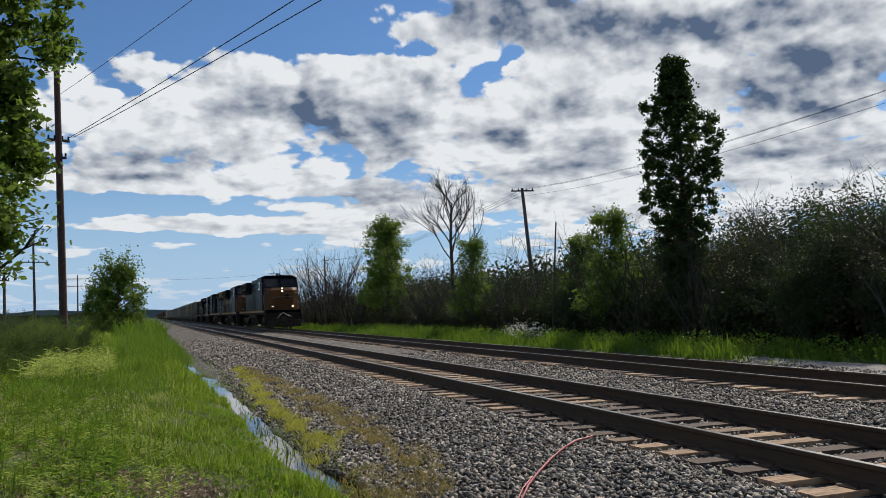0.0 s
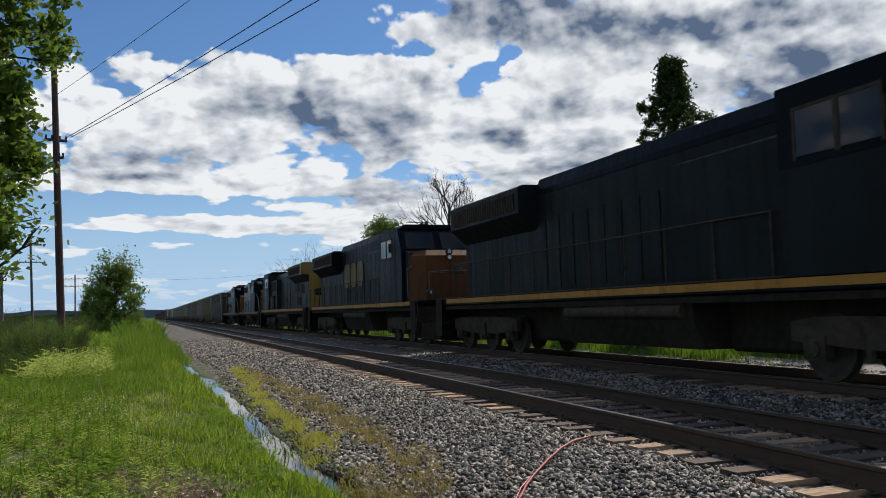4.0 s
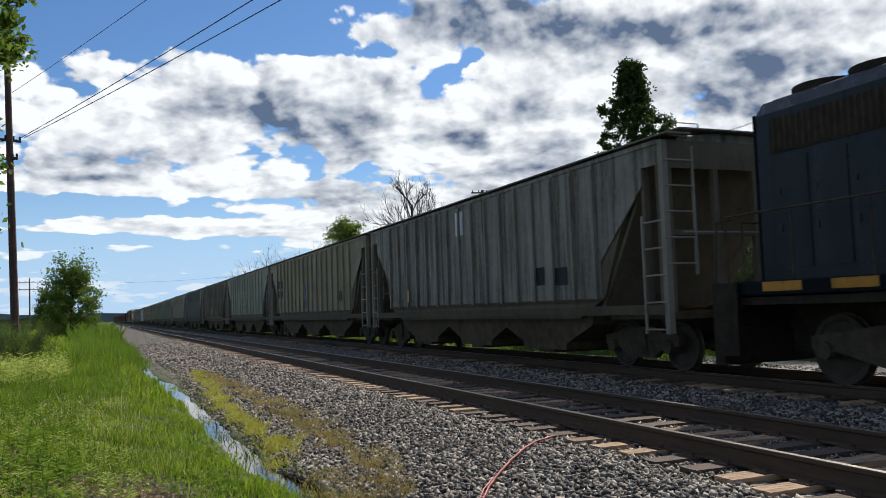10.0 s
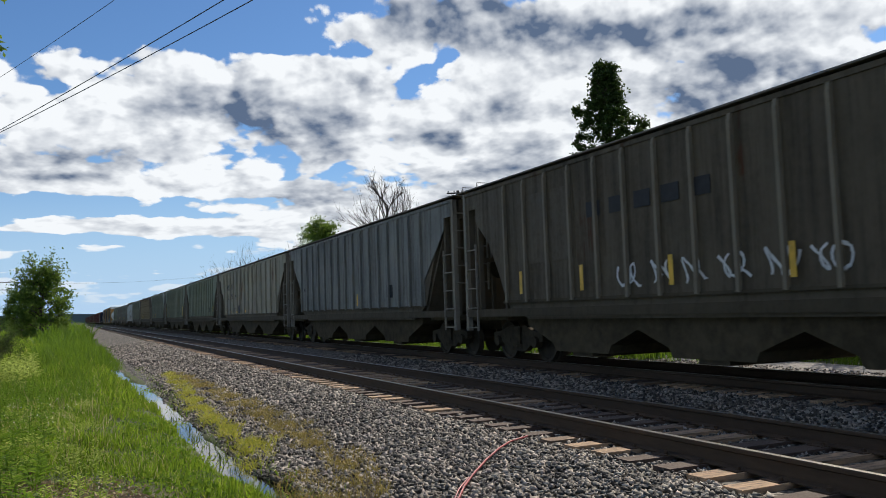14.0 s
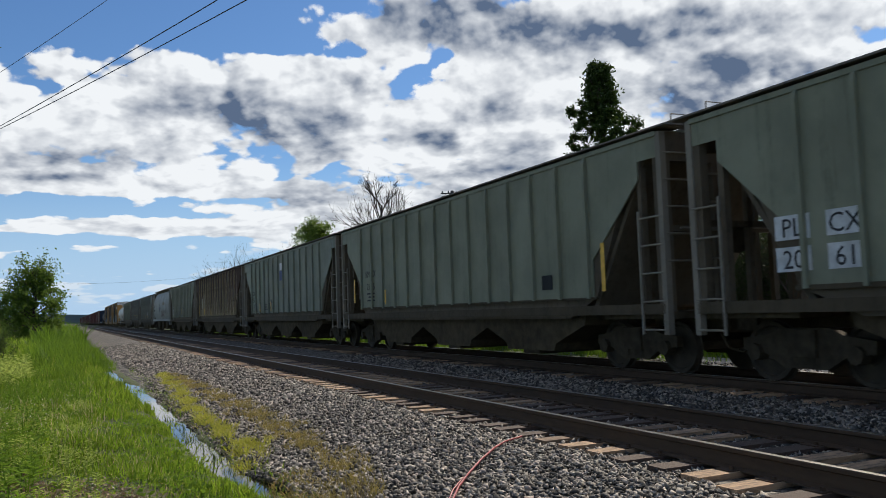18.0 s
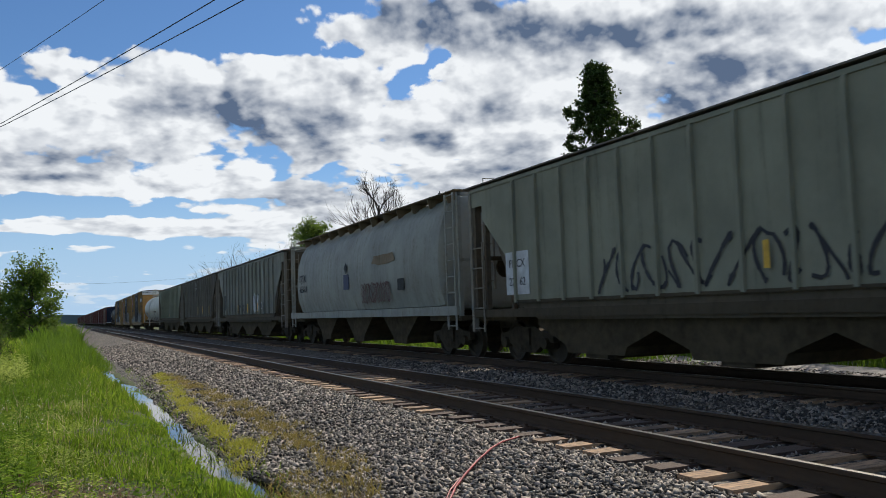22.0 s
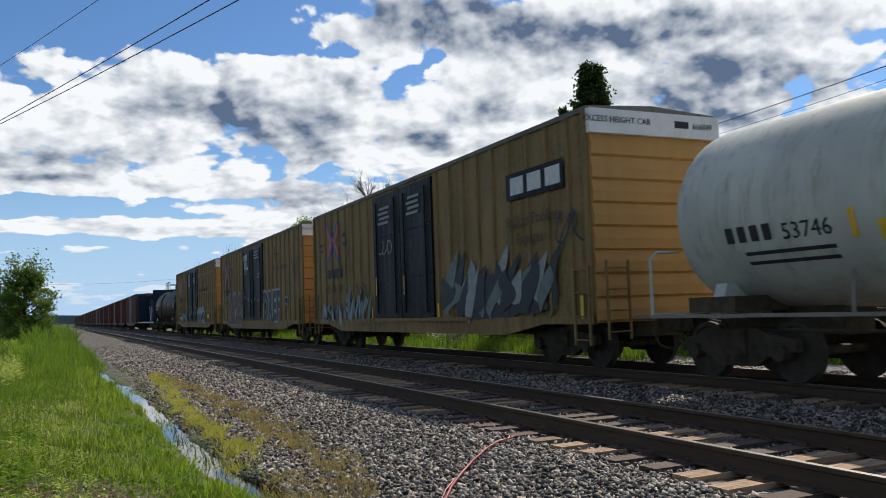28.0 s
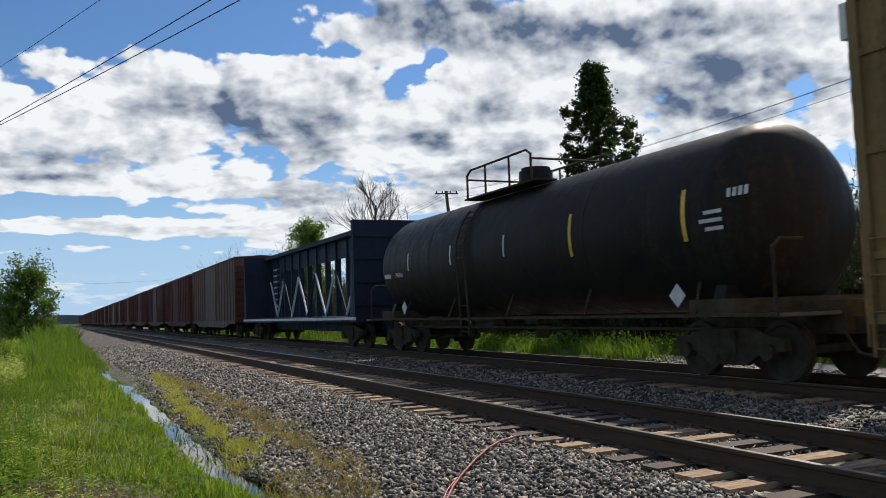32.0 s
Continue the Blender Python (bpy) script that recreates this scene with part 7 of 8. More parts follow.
    for y in (L - tail - 3.0, L - tail - 1.8, L - tail - 0.7):
        part("roof_fan", Geo().cyl((0, y, 4.45), (0, y, 4.64), 0.56, 20).cyl((0, y, 4.64), (0, y, 4.67), 0.2, 10), M["loco_black"], car, smooth=True)
    part("blower_housing", Geo().box(-0.85, 0.85, 6.3, 7.6, 4.3, 4.56, 0.08), navy, car)
    part("exhaust_stack", Geo().box(-0.25, 0.25, 8.8, 9.4, 4.4, 4.62), M["loco_black"], car)
    part("beacon", Geo().cyl((-0.7, 6.3, 4.52), (-0.7, 6.3, 4.74), 0.09, 10), M["orange"], car, "orange beacon")
    handrail(car, -1.46, 6.4, L - 1.0, sz, sz + 1.05, 1.3, M["steel"])
    handrail(car, 1.46, 6.4, L - 1.0, sz, sz + 1.05, 1.3, M["steel"])
    part("front_rail", Geo().tube([(-1.46, 4.0, sz), (-1.46, 4.0, sz + 1.6), (-1.46, 3.3, sz + 1.65), (-1.46, 1.4, sz + 1.1), (-1.46, 1.0, sz)], 0.02, 5), M["galv"], car)
    lamp_pair(car, 2.73, 2.98, 0.13, M["white"], True)
    for x in (-0.95, 0.95):
        h = part("ditch_light", Geo().cyl((x, 1.1, 1.72), (x, 0.92, 1.72), 0.11, 14), M["steel"], car)
        part("lens", Geo().cyl((x, 0.92, 1.72), (x, 0.905, 1.72), 0.09, 14), M["white"], h)
    part("owner_mark", Geo().box(-0.7, 0.7, 2.835, 2.848, 2.2, 2.5), M["ink"], car, "dark painted block")
    for k in range(3):
        y0 = 9.45 + 0.8 * k
        part("owner_mark", Geo().prism_x(round_block(y0, y0 + 0.62, 2.62, 3.4, 0.17), -0.935, -0.917), M["faded_mark"], car, "yellow painted block")
    for y, w in ((9.25, 1), (12.0, -1)):
        part("mark_bracket", Geo().prism_x([(y, 2.45), (y, 3.6), (y + w * 0.18, 3.6), (y + w * 0.18, 3.5), (y + w * 0.08, 3.5), (y + w * 0.08, 2.55), (y + w * 0.18, 2.55), (y + w * 0.18, 2.45)], -0.935, -0.917), M["faded_mark"], car)
    for y in (8.15, 6.75, 7.35):
        part("notice_plate", Geo().box(-0.93, -0.914, y, y + 0.12, 2.85, 3.0), M["faded_white"], car)
    part("anticlimber", Geo().box(-0.9, 0.9, 0.55, 0.8, sz - 0.2, sz), M["stripe"], car)
    return car


def rust_runs():
    """Cream paint under a coat of rust that has run down from the roof."""
    m, t, b = material("rust_run_paint", 0.7)
    b.inputs["Specular IOR Level"].default_value = 0.15
    flat = coords(t)
    sep = node(t, "ShaderNodeSeparateXYZ")
    t.links.new(flat, sep.inputs[0])
    runs = grain(t, coords(t, (1, 3.2, 0.12)), 1.5, 6, 0.65)
    fine, big = grain(t, flat, 9.0, 6, 0.65), grain(t, flat, 0.5, 3)
    edge = calc(t, "ADD", sep.outputs[2], calc(t, "ADD", calc(t, "MULTIPLY", calc(t, "SUBTRACT", runs, 0.5), 8.0), calc(t, "MULTIPLY", calc(t, "SUBTRACT", big, 0.5), 1.6)))
    cream = blend(t, remap(t, fine, 0.3, 0.75), (0.40, 0.33, 0.21), (0.20, 0.15, 0.09))
    brown = blend(t, fine, (0.030, 0.017, 0.010), (0.085, 0.040, 0.020))
    t.links.new(blend(t, remap(t, edge, 2.15, 2.45), cream, brown), b.inputs["Base Color"])
    bumpy(t, b, fine, 0.2, 0.01)
    return m


# ---------------------------------------------- the consist, front to back
ge_loco(69.6, 22.5, "dark blue wide-cab freight locomotive with an orange nose and lit headlights", "5457", lit=True, nose_paint="nose_orange", mark=False, side="loco_pale", hood_top=4.62)
ge_loco(92.9, 22.5, "dark blue wide-cab freight locomotive with large yellow blocks on its hood", "", nose_paint="nose_orange", hood_top=4.7, tail=1.85)
third = ge_loco(115.2, 22.4, "worn blue and grey locomotive running tail first with a yellow end", "", reverse=True, yellow_end=True, mark=False, side="loco_worn")
flat_text("cab_number", "341", 0.5, M["faded_white"], third, 22.4 - 4.1, 2.75, -1.538)
flat_text("end_number", "341", 0.3, M["ink"], third, 2.09, 3.85, -0.55, face="front")
gp_loco(137.4, 18.6, "dark blue four-axle hood locomotive with a yellow nose", "6360", 0.8)
gp_loco(155.0, 19.7, "dark blue hood locomotive with a yellow nose and orange beacon", "2063")

PALE, GREEN_GREY, TAN = (0.235, 0.235, 0.172), (0.212, 0.222, 0.158), (0.215, 0.184, 0.112)
H = [174.7, 192.5, 212.3, 230.7, 248.5, 267.2, 287.7, 305.9, 324.4, 342.7, 362.1, 379.7, 397.9, 416.4, 434.3, 453.0]


def hop(i, *a, **k):
    return hopper(H[i], H[i + 1] - H[i], *a, **k)


h1 = hop(0, (0.205, 0.195, 0.158), "grimy grey covered hopper with dark run-down streaks", 0.85, 0.05, 16)
h2 = hop(1, TAN, "tan covered hopper with vertical ribs and soot below", 0.5, 0.0, 17)
h3 = hop(2, PALE, "pale grey covered hopper with a blue panel mark", 0.35, 0.0, 13)
h4 = hop(3, (0.100, 0.080, 0.052), "brown rusty covered hopper with pale ribs", 0.75, 0.25, 15, rib_mat=weathered("tan_rib", (0.22, 0.185, 0.13), dirty=0.5))
h5 = hop(4, (0.19, 0.19, 0.17), "grey weathered covered hopper", 0.65, 0.08, 16)
h6 = hop(5, (0.30, 0.268, 0.195), "dirty white covered hopper with rust patches", 0.5, 0.42, 14, grime=(0.07, 0.048, 0.03))
h7 = hop(6, GREEN_GREY, "grey-green covered hopper with rust at its eave", 0.4, 0.06, 15)
h8 = hop(7, GREEN_GREY, "pale grey-green ribbed covered hopper", 0.25, 0.0, 14)
h9 = hop(8, (0.21, 0.222, 0.17), "pale green-grey ribbed covered hopper", 0.3, 0.0, 14)
h10 = hop(9, TAN, "dark rusty brown covered hopper with cream paint below", 0.42, 0.0, 15, paint=rust_runs())
h11 = hop(10, PALE, "pale grey covered hopper with outlined graffiti", 0.3, 0.02, 14)
h12 = round_hopper(H[11], H[12] - H[11])
h13 = hop(12, (0.20, 0.20, 0.163), "grey covered hopper with patches of graffiti", 0.5, 0.03, 15)
h14 = hop(13, (0.075, 0.062, 0.044), "dark brown-grey covered hopper with light ribs", 0.6, 0.08, 16, rib_mat=weathered("light_rib", (0.22, 0.21, 0.17), dirty=0.35))
h15 = hop(14, GREEN_GREY, "pale grey-green covered hopper with soot at its foot", 0.35, 0.0, 15)
t1 = tank_car(452.80, 19.5, 1.0, 18.65, 1.52, 2.62, M["tankwhite"], "long white tank car with a railed manway on top", M["tankwhite"], 10.2, M["ladder_paint"])
b1 = boxcar(472.25, 20.3, M["boxyellow"], "faded yellow boxcar with black doors and silver graffiti", M["boxdoor"], M["boxend"], M["galv"], door_at=(8.1, 12.6))
b2 = boxcar(492.50, 20.6, M["boxyellow"], "faded yellow boxcar with a crossed red and blue mark", M["boxdoor"], M["boxend"], M["galv"], door_at=(8.2, 12.9))
b3 = boxcar(513.20, 21.0, M["boxyellow"], "yellow boxcar with a grid of ribs and pale graffiti", M["boxdoor"], M["boxend"], M["galv"], door_at=(8.6, 13.4), grid=True)
t2 = tank_car(534.15, 18.3, 1.2, 17.0, 1.56, 2.62, M["tankblack"], "dirty black tank car with a railed manway", M["steel"], 9.5, M["black"])
c1 = centerbeam(552.40, 20.9)
s = 573.50
reds = [M["boxred"], weathered("old_brown_paint", (0.13, 0.075, 0.055), dirty=0.6, rust=0.2), weathered("dark_red_paint", (0.085, 0.024, 0.02), dirty=0.5)]
rg = random.Random(4)
k = 0
while s < 1010:
    L = rg.choice((16.8, 18.4, 18.4, 20.2))
    boxcar(s, L, reds[(1, 0, 2, 0, 0, 2)[k % 6]], "dark red-brown boxcar far back in the train" if k else "grey-brown ribbed boxcar behind a lumber car", reds[(1, 0, 2, 0, 0, 2)[k % 6]], reds[0], M["galv"] if k % 3 else M["boxred"], top=4.75, door_at=(L / 2 - 1.8, L / 2 + 1.8), simple=True, rib_step=0.95)
    s += L
    k += 1

# ------------------------------------------------------------ what is painted on the cars
NEAR = -1.612


def tick(car, y, z0, z1, wide=0.11, x=-1.69):
    part("reflector", Geo().box(x - 0.004, x + 0.004, y - wide / 2, y + wide / 2, z0, z1), M["safety"], car, "yellow reflector strip")


def panel(car, y0, y1, z0, z1, mat, x=-1.614, name="panel", label=""):
    return part(name, Geo().box(x - 0.004, x + 0.004, min(y0, y1), max(y0, y1), z0, z1), mat, car, label)


def diamond(car, y, z, r, mat, x=-1.62):
    part("diamond_mark", Geo().prism_x([(y - r, z), (y, z - r), (y + r, z), (y, z + r)], x - 0.003, x + 0.003), mat, car)


def word(car, words, size, y, z, mat=None, x=NEAR):
    return flat_text("lettering", words, size, mat or M["ink"], car, y, z, x)


def small_print(car, y, z, rows=3, wide=0.7, mat=None, x=NEAR):
    bars(car, mat or M["ink"], [(y - wide / 2, y + wide / 2 - 0.12 * (k % 2), z - 0.11 * k, z - 0.11 * k + 0.05) for k in range(rows)], x - 0.002, "small_print")


def wrapped(car, words, size, y, v, r, zc, mat):
    """Lettering bent round a tank: v is its height above the axis, along the shell."""
    ob = flat_text("lettering", words, size, mat, car, 0, 0, 0)
    for p in ob.data.vertices:
        a = (v + p.co.y) / r
        rr = r + 0.006 + p.co.z
        p.co = (-rr * math.cos(a), y - p.co.x, zc + rr * math.sin(a))
    ob.location, ob.rotation_euler = (0, 0, 0), (0, 0, 0)
    return ob


def strip(car, y, v0, v1, wide, r, zc, mat, name="reflector"):
    g = Geo()
    n = 8
    pts = [(v0 + (v1 - v0) * i / n) / r for i in range(n + 1)]
    v = [(-(r + 0.007) * math.cos(a), y + s * wide / 2, zc + (r + 0.007) * math.sin(a)) for a in pts for s in (-1, 1)]
    g.add(v, [(2 * i, 2 * i + 1, 2 * i + 3, 2 * i + 2) for i in range(n)])
    return part(name, g, mat, car)


HOPPERS = (h1, h2, h3, h4, h5, h6, h7, h8, h9, h10, h11, h12, h13, h14, h15)
plain_parts = set(bpy.data.objects)
# first hopper: dark panels and number
panel(h1, 10.6, 11.1, 3.3, 3.95, M["spraywhite"])
panel(h1, 6.2, 6.7, 1.75, 2.15, M["boxdoor"])
panel(h1, 5.2, 5.7, 1.72, 2.1, M["boxdoor"])
word(h1, "DJ TX", 0.34, 17.4, 2.2)
word(h1, "17 56 61", 0.34, 17.2, 1.85)
tick(h1, 14.9, 1.55, 1.95)
# tan hopper
diamond(h2, 11.2, 2.5, 0.36, M["crossblue"])
panel(h2, 10.85, 11.55, 1.6, 2.0, M["navyplate"])
panel(h2, 17.2, 17.75, 2.75, 3.15, M["boxdoor"])
panel(h2, 16.5, 17.05, 2.75, 3.15, M["boxdoor"])
panel(h2, 17.2, 17.75, 2.25, 2.6, M["boxdoor"])
panel(h2, 16.5, 17.05, 2.25, 2.6, M["boxdoor"])
panel(h2, 4.3, 4.8, 1.8, 2.2, M["boxdoor"])
# pale hopper with the blue panel
panel(h3, 9.85, 10.42, 2.58, 3.0, M["spraywhite"])
diamond(h3, 10.13, 2.79, 0.2, M["ink"], -1.625)
panel(h3, 9.83, 10.41, 2.05, 2.54, M["navyplate"])
small_print(h3, 10.12, 2.42, 2, 0.4, M["white"], -1.62)
bars(h3, M["white"], [(9.9, 10.34, 2.1, 2.18)], -1.622)
word(h3, "97 12 12", 0.32, 15.6, 2.25)
scrawl(h3, M["spraydark"], 8.9, 9.5, 1.75, 2.2, 3, 0.04, -1.617, 3)
scrawl(h3, M["spraydark"], 9.85, 10.3, 1.45, 2.0, 13, 0.05, -1.617, 2)
tick(h3, 9.75, 1.5, 1.85)
small_print(h3, 6.8, 1.75, 3)
# brown hopper with tags
for k, y in enumerate((11.2, 10.3, 9.5, 8.6, 7.7, 6.8)):
    scrawl(h4, M["white"], y - 0.3, y + 0.3, 1.55 + 0.05 * (k % 2), 2.0, 20 + k, 0.05, -1.62, 2)
for y in (7.4, 9.95, 12.6, 15.0):
    tick(h4, y, 1.55, 2.05)
panel(h4, 12.9, 14.9, 2.2, 3.7, weathered("faded_panel", (0.11, 0.088, 0.058), dirty=0.6, rust=0.25), -1.611)
bars(h4, M["ink"], [(9.0 + 0.75 * k, 9.45 + 0.75 * k, 2.95, 3.25) for k in range(5)], -1.614)
# white and rust hopper
for k, y in enumerate((17.2, 16.7, 15.6, 15.15)):
    bars(h6, M["ink"], [(y - 0.14, y + 0.14, 2.95, 3.3)], -1.614)
for k, w in enumerate(("25", "93", "44")):
    word(h6, w, 0.46, 16.95 - 1.35 * k, 2.38)
part("round_patch", Geo().cyl((-1.606, 13.24, 1.72), (-1.616, 13.24, 1.72), 0.27, 18), M["ink"], h6)
for y in (16.15, 13.9, 11.25):
    panel(h6, y - 0.3, y + 0.3, 1.5, 1.62, M["safety"], -1.62, "reflector")
scrawl(h6, M["spraydark"], 14.3, 15.6, 1.55, 1.8, 41, 0.03, -1.617, 4)
# grey-green hoppers
for y0, y1, z0 in ((16.0, 16.72, 2.06), (15.15, 15.85, 2.06), (16.0, 16.72, 1.62), (15.15, 15.85, 1.62), (14.55, 14.95, 1.62)):
    panel(h7, y0 + 0.06, y1 - 0.06, z0, z0 + 0.34, M["spraywhite"], -1.606, "number_panel")
for words, y, z in (("PL", 16.36, 2.11), ("CX", 15.5, 2.11), ("20", 16.36, 1.67), ("61", 15.5, 1.67), ("8", 14.75, 1.67)):
    word(h7, words, 0.37, y, z - 0.01)
panel(h7, 4.65, 5.05, 1.7, 2.0, M["boxdoor"])
panel(h7, 3.9, 4.3, 1.7, 2.0, M["boxdoor"])
tick(h7, 2.5, 1.65, 2.1)
word(h8, "RM  CX", 0.3, 15.6, 2.42)
word(h8, "21  65", 0.3, 15.6, 2.0)
small_print(h8, 15.6, 1.85, 3)
tick(h8, 14.05, 1.5, 1.95)
tick(h8, 17.05, 1.6, 2.4)
panel(h8, 4.4, 4.8, 1.6, 1.9, M["boxdoor"])
tick(h8, 2.5, 1.5, 2.4)
panel(h9, 9.3, 9.9, 2.9, 3.35, M["crossblue"])
panel(h9, 9.35, 9.85, 3.38, 3.7, M["spraywhite"])
word(h9, "DJ  TX", 0.32, 16.1, 2.36)
word(h9, "47 56 71", 0.32, 15.9, 2.0)
scrawl(h9, M["spraydark"], 14.8, 15.9, 1.5, 1.9, 51, 0.04, -1.617, 4)
scrawl(h9, M["spraydark"], 11.5, 12.3, 1.5, 2.1, 52, 0.07, -1.617, 3)
tick(h9, 11.5, 1.5, 1.95)
tick(h9, 14.0, 1.5, 1.9)
small_print(h9, 13.0, 1.8, 3)
# rusty hopper
panel(h10, 15.7, 16.25, 1.95, 2.7, weathered("pale_patch", (0.36, 0.31, 0.22), dirty=0.4, rust=0.2))
panel(h10, 15.0, 15.5, 1.95, 2.8, weathered("pale_patch_b", (0.36, 0.31, 0.22), dirty=0.4, rust=0.2))
tick(h10, 17.2, 1.55, 2.25)
tick(h10, 14.6, 1.5, 1.95)
tick(h10, 11.7, 1.45, 1.87)
# outlined graffiti hopper
scrawl(h11, M["spraydark"], 6.2, 12.5, 1.46, 2.3, 61, 0.07, -1.617, 13)
panel(h11, 15.0, 16.0, 1.55, 2.5, M["spraywhite"])
word(h11, "PL CX", 0.26, 15.5, 2.15, None, -1.622)
word(h11, "221 62", 0.26, 15.5, 1.75, None, -1.622)
tick(h11, 8.3, 1.7, 2.1)
# curved hopper
panel(h12, 9.75, 10.34, 2.1, 2.63, M["navyplate"], -1.63)
diamond(h12, 10.07, 2.85, 0.19, M["ink"], -1.63)
word(h12, "DJTX", 0.42, 15.9, 2.62, None, -1.634)
word(h12, "465014", 0.40, 15.8, 2.18, None, -1.634)
for k in range(4):
    scrawl(h12, M["sprayrust"], 5.7, 8.4, 1.55, 2.25, 71 + k, 0.035, -1.628 - 0.002 * k, 7)
panel(h12, 4.6, 5.1, 1.9, 2.25, M["boxdoor"], -1.625)
blotch(h12, weathered("ochre_stain", (0.23, 0.17, 0.10), dirty=0.5, rust=0.2), 5.2, 7.4, 2.75, 3.1, 3, -1.628)
# grey hopper with painted patches
blotch(h13, M["spraywhite"], 6.35, 7.95, 1.45, 2.5, 8, -1.617)
scrawl(h13, M["spraydark"], 6.4, 7.9, 1.5, 2.45, 81, 0.04, -1.623, 3)
blotch(h13, M["spraydark"], 4.9, 5.45, 1.45, 2.0, 9, -1.617)
scrawl(h13, M["spraydark"], 9.2, 12.3, 1.5, 1.95, 82, 0.08, -1.617, 6)
panel(h13, 5.66, 6.13, 1.64, 1.98, M["white"])
panel(h13, 5.72, 6.07, 1.69, 1.93, M["boxdoor"], -1.62)
panel(h13, 15.6, 16.3, 1.7, 2.6, M["boxdoor"])
for y in (6.32, 8.9, 11.6):
    tick(h13, y, 1.5, 1.95)
# dark hopper with light ribs
panel(h14, 9.77, 10.36, 3.4, 3.9, M["white"], -1.62)
diamond(h14, 10.06, 3.65, 0.18, M["ink"], -1.627)
panel(h14, 9.77, 10.36, 2.95, 3.36, M["navyplate"], -1.62)
for y in (3.45, 6.38, 8.6):
    tick(h14, y, 1.55, 2.1)
panel(h14, 6.5, 7.0, 1.6, 1.9, M["spraywhite"])
tick(h15, 9.0, 1.5, 1.9)
panel(h15, 5.0, 5.5, 1.7, 2.05, M["boxdoor"])
word(h15, "64 02", 0.3, 15.6, 2.3)
for ob in set(bpy.data.objects) - plain_parts:
    if ob.parent in HOPPERS:
        ob.location.y -= 1.5 if ob.parent is h1 else 0.5
# plain hoppers
panel(h5, 5.0, 5.5, 1.7, 2.1, M["boxdoor"])
word(h5, "30 17", 0.3, 15.6, 2.2)
tick(h5, 8.3, 1.5, 1.9)

# white tank car
for k in range(4):
    strip(t1, 16.9 - 0.24 * k, -0.52, -0.28, 0.15, 1.52, 2.62, M["ink"], "marking")
wrapped(t1, "53746", 0.34, 15.5, -0.54, 1.52, 2.62, M["ink"])
for k in range(2):
    strip(t1, 15.9, -0.74 - 0.16 * k, -0.68 - 0.16 * k, 1.6, 1.52, 2.62, M["ink"], "small_print")
wrapped(t1, "AMINES, LIQUID, CORROSIVE", 0.22, 6.0, -0.52, 1.52, 2.62, M["ink"])
wrapped(t1, "N.O.S.", 0.22, 7.45, -0.78, 1.52, 2.62, M["ink"])
strip(t1, 7.42, -1.15, -0.9, 0.42, 1.52, 2.62, M["ink"], "dark_panel")
strip(t1, 9.2, -0.22, -0.17, 0.6, 1.52, 2.62, M["crossred"], "small_print")
strip(t1, 9.2, -0.34, -0.29, 0.6, 1.52, 2.62, M["crossred"], "small_print")
for y in (3.0, 5.8, 8.55, 12.3, 14.75):
    strip(t1, y, -0.62, -0.22, 0.1, 1.52, 2.62, M["safety"])
strip(t1, 14.2, -0.7, -0.42, 0.42, 1.52, 2.62, M["safety"], "placard")
# black tank car
for y in (2.5, 5.8):
    strip(t2, y, -0.40, 0.45, 0.10, 1.56, 2.62, M["safety"])
for y in (8.5, 11.35, 14.2):
    strip(t2, y, -0.2, 0.3, 0.07, 1.56, 2.62, M["white"])
for k in range(4):
    strip(t2, 1.55 - 0.12 * k, 0.2, 0.34, 0.08, 1.5, 2.62, M["white"], "marking")
wrapped(t2, "194760", 0.2, 15.0, -0.35, 1.56, 2.62, M["white"])
strip(t2, 15.9, -0.35, -0.22, 0.5, 1.56, 2.62, M["white"], "marking")
for k in range(3):
    strip(t2, 1.9, -0.02 - 0.13 * k, 0.04 - 0.13 * k, 0.5, 1.55, 2.62, M["white"], "small_print")
for y in (2.75, 14.6):
    part("placard", Geo().prism_x([(y - 0.2, 1.36), (y, 1.16), (y + 0.2, 1.36), (y, 1.56)], -1.55, -1.545), M["white"], t2)
for k, y in enumerate((6.8, 7.6, 9.5, 4.0)):
    strip(t2, y, -0.75, -0.5, 0.5, 1.56, 2.62, M["boxdoor"], "dull_patch")

# yellow box cars
bx = -1.632
M["sprayteal"] = plain("grey_green_spray", (0.13, 0.165, 0.145), 0.6)
M["dull_silver"] = plain("dull_silver_spray", (0.26, 0.275, 0.255), 0.6)
M["spraymaroon"] = plain("dark_maroon_spray", (0.085, 0.022, 0.024), 0.6)
M["spraynavy"] = plain("steel_blue_spray", (0.055, 0.105, 0.17), 0.6)
M["faded_print"] = plain("faded_dark_lettering", (0.085, 0.058, 0.030), 0.7, 0, 0.3)
M["ghost_red"] = weathered("faded_red_mark", (0.22, 0.075, 0.03), dirty=0.4)


def fat_text(car, words, size, y, z, fill, rim, x, swell=0.07, slant=0.12, wide=1.0):
    """Sprayed block letters with a pale rim."""
    for mat, off, dx, lab in ((rim, swell * 2.1, 0.0, "pale sprayed outline"), (fill, swell, -0.004, "sprayed block letters")):
        cu = bpy.data.curves.new("graffiti", "FONT")
        cu.body, cu.size, cu.extrude, cu.align_x, cu.resolution_u = words, size, 0.001, "CENTER", 3
        cu.offset, cu.shear, cu.space_character = off * size, slant, 1.12
        tmp = new("graffiti", cu)
        me = bpy.data.meshes.new_from_object(tmp)
        bpy.data.objects.remove(tmp)
        me.materials.clear()
        me.materials.append(mat)
        ob = part("graffiti", me, None, car, lab)
        ob.scale, ob.rotation_euler, ob.location = (wide, 1, 1), (math.pi / 2, 0, -math.pi / 2), (x + dx, y, z)


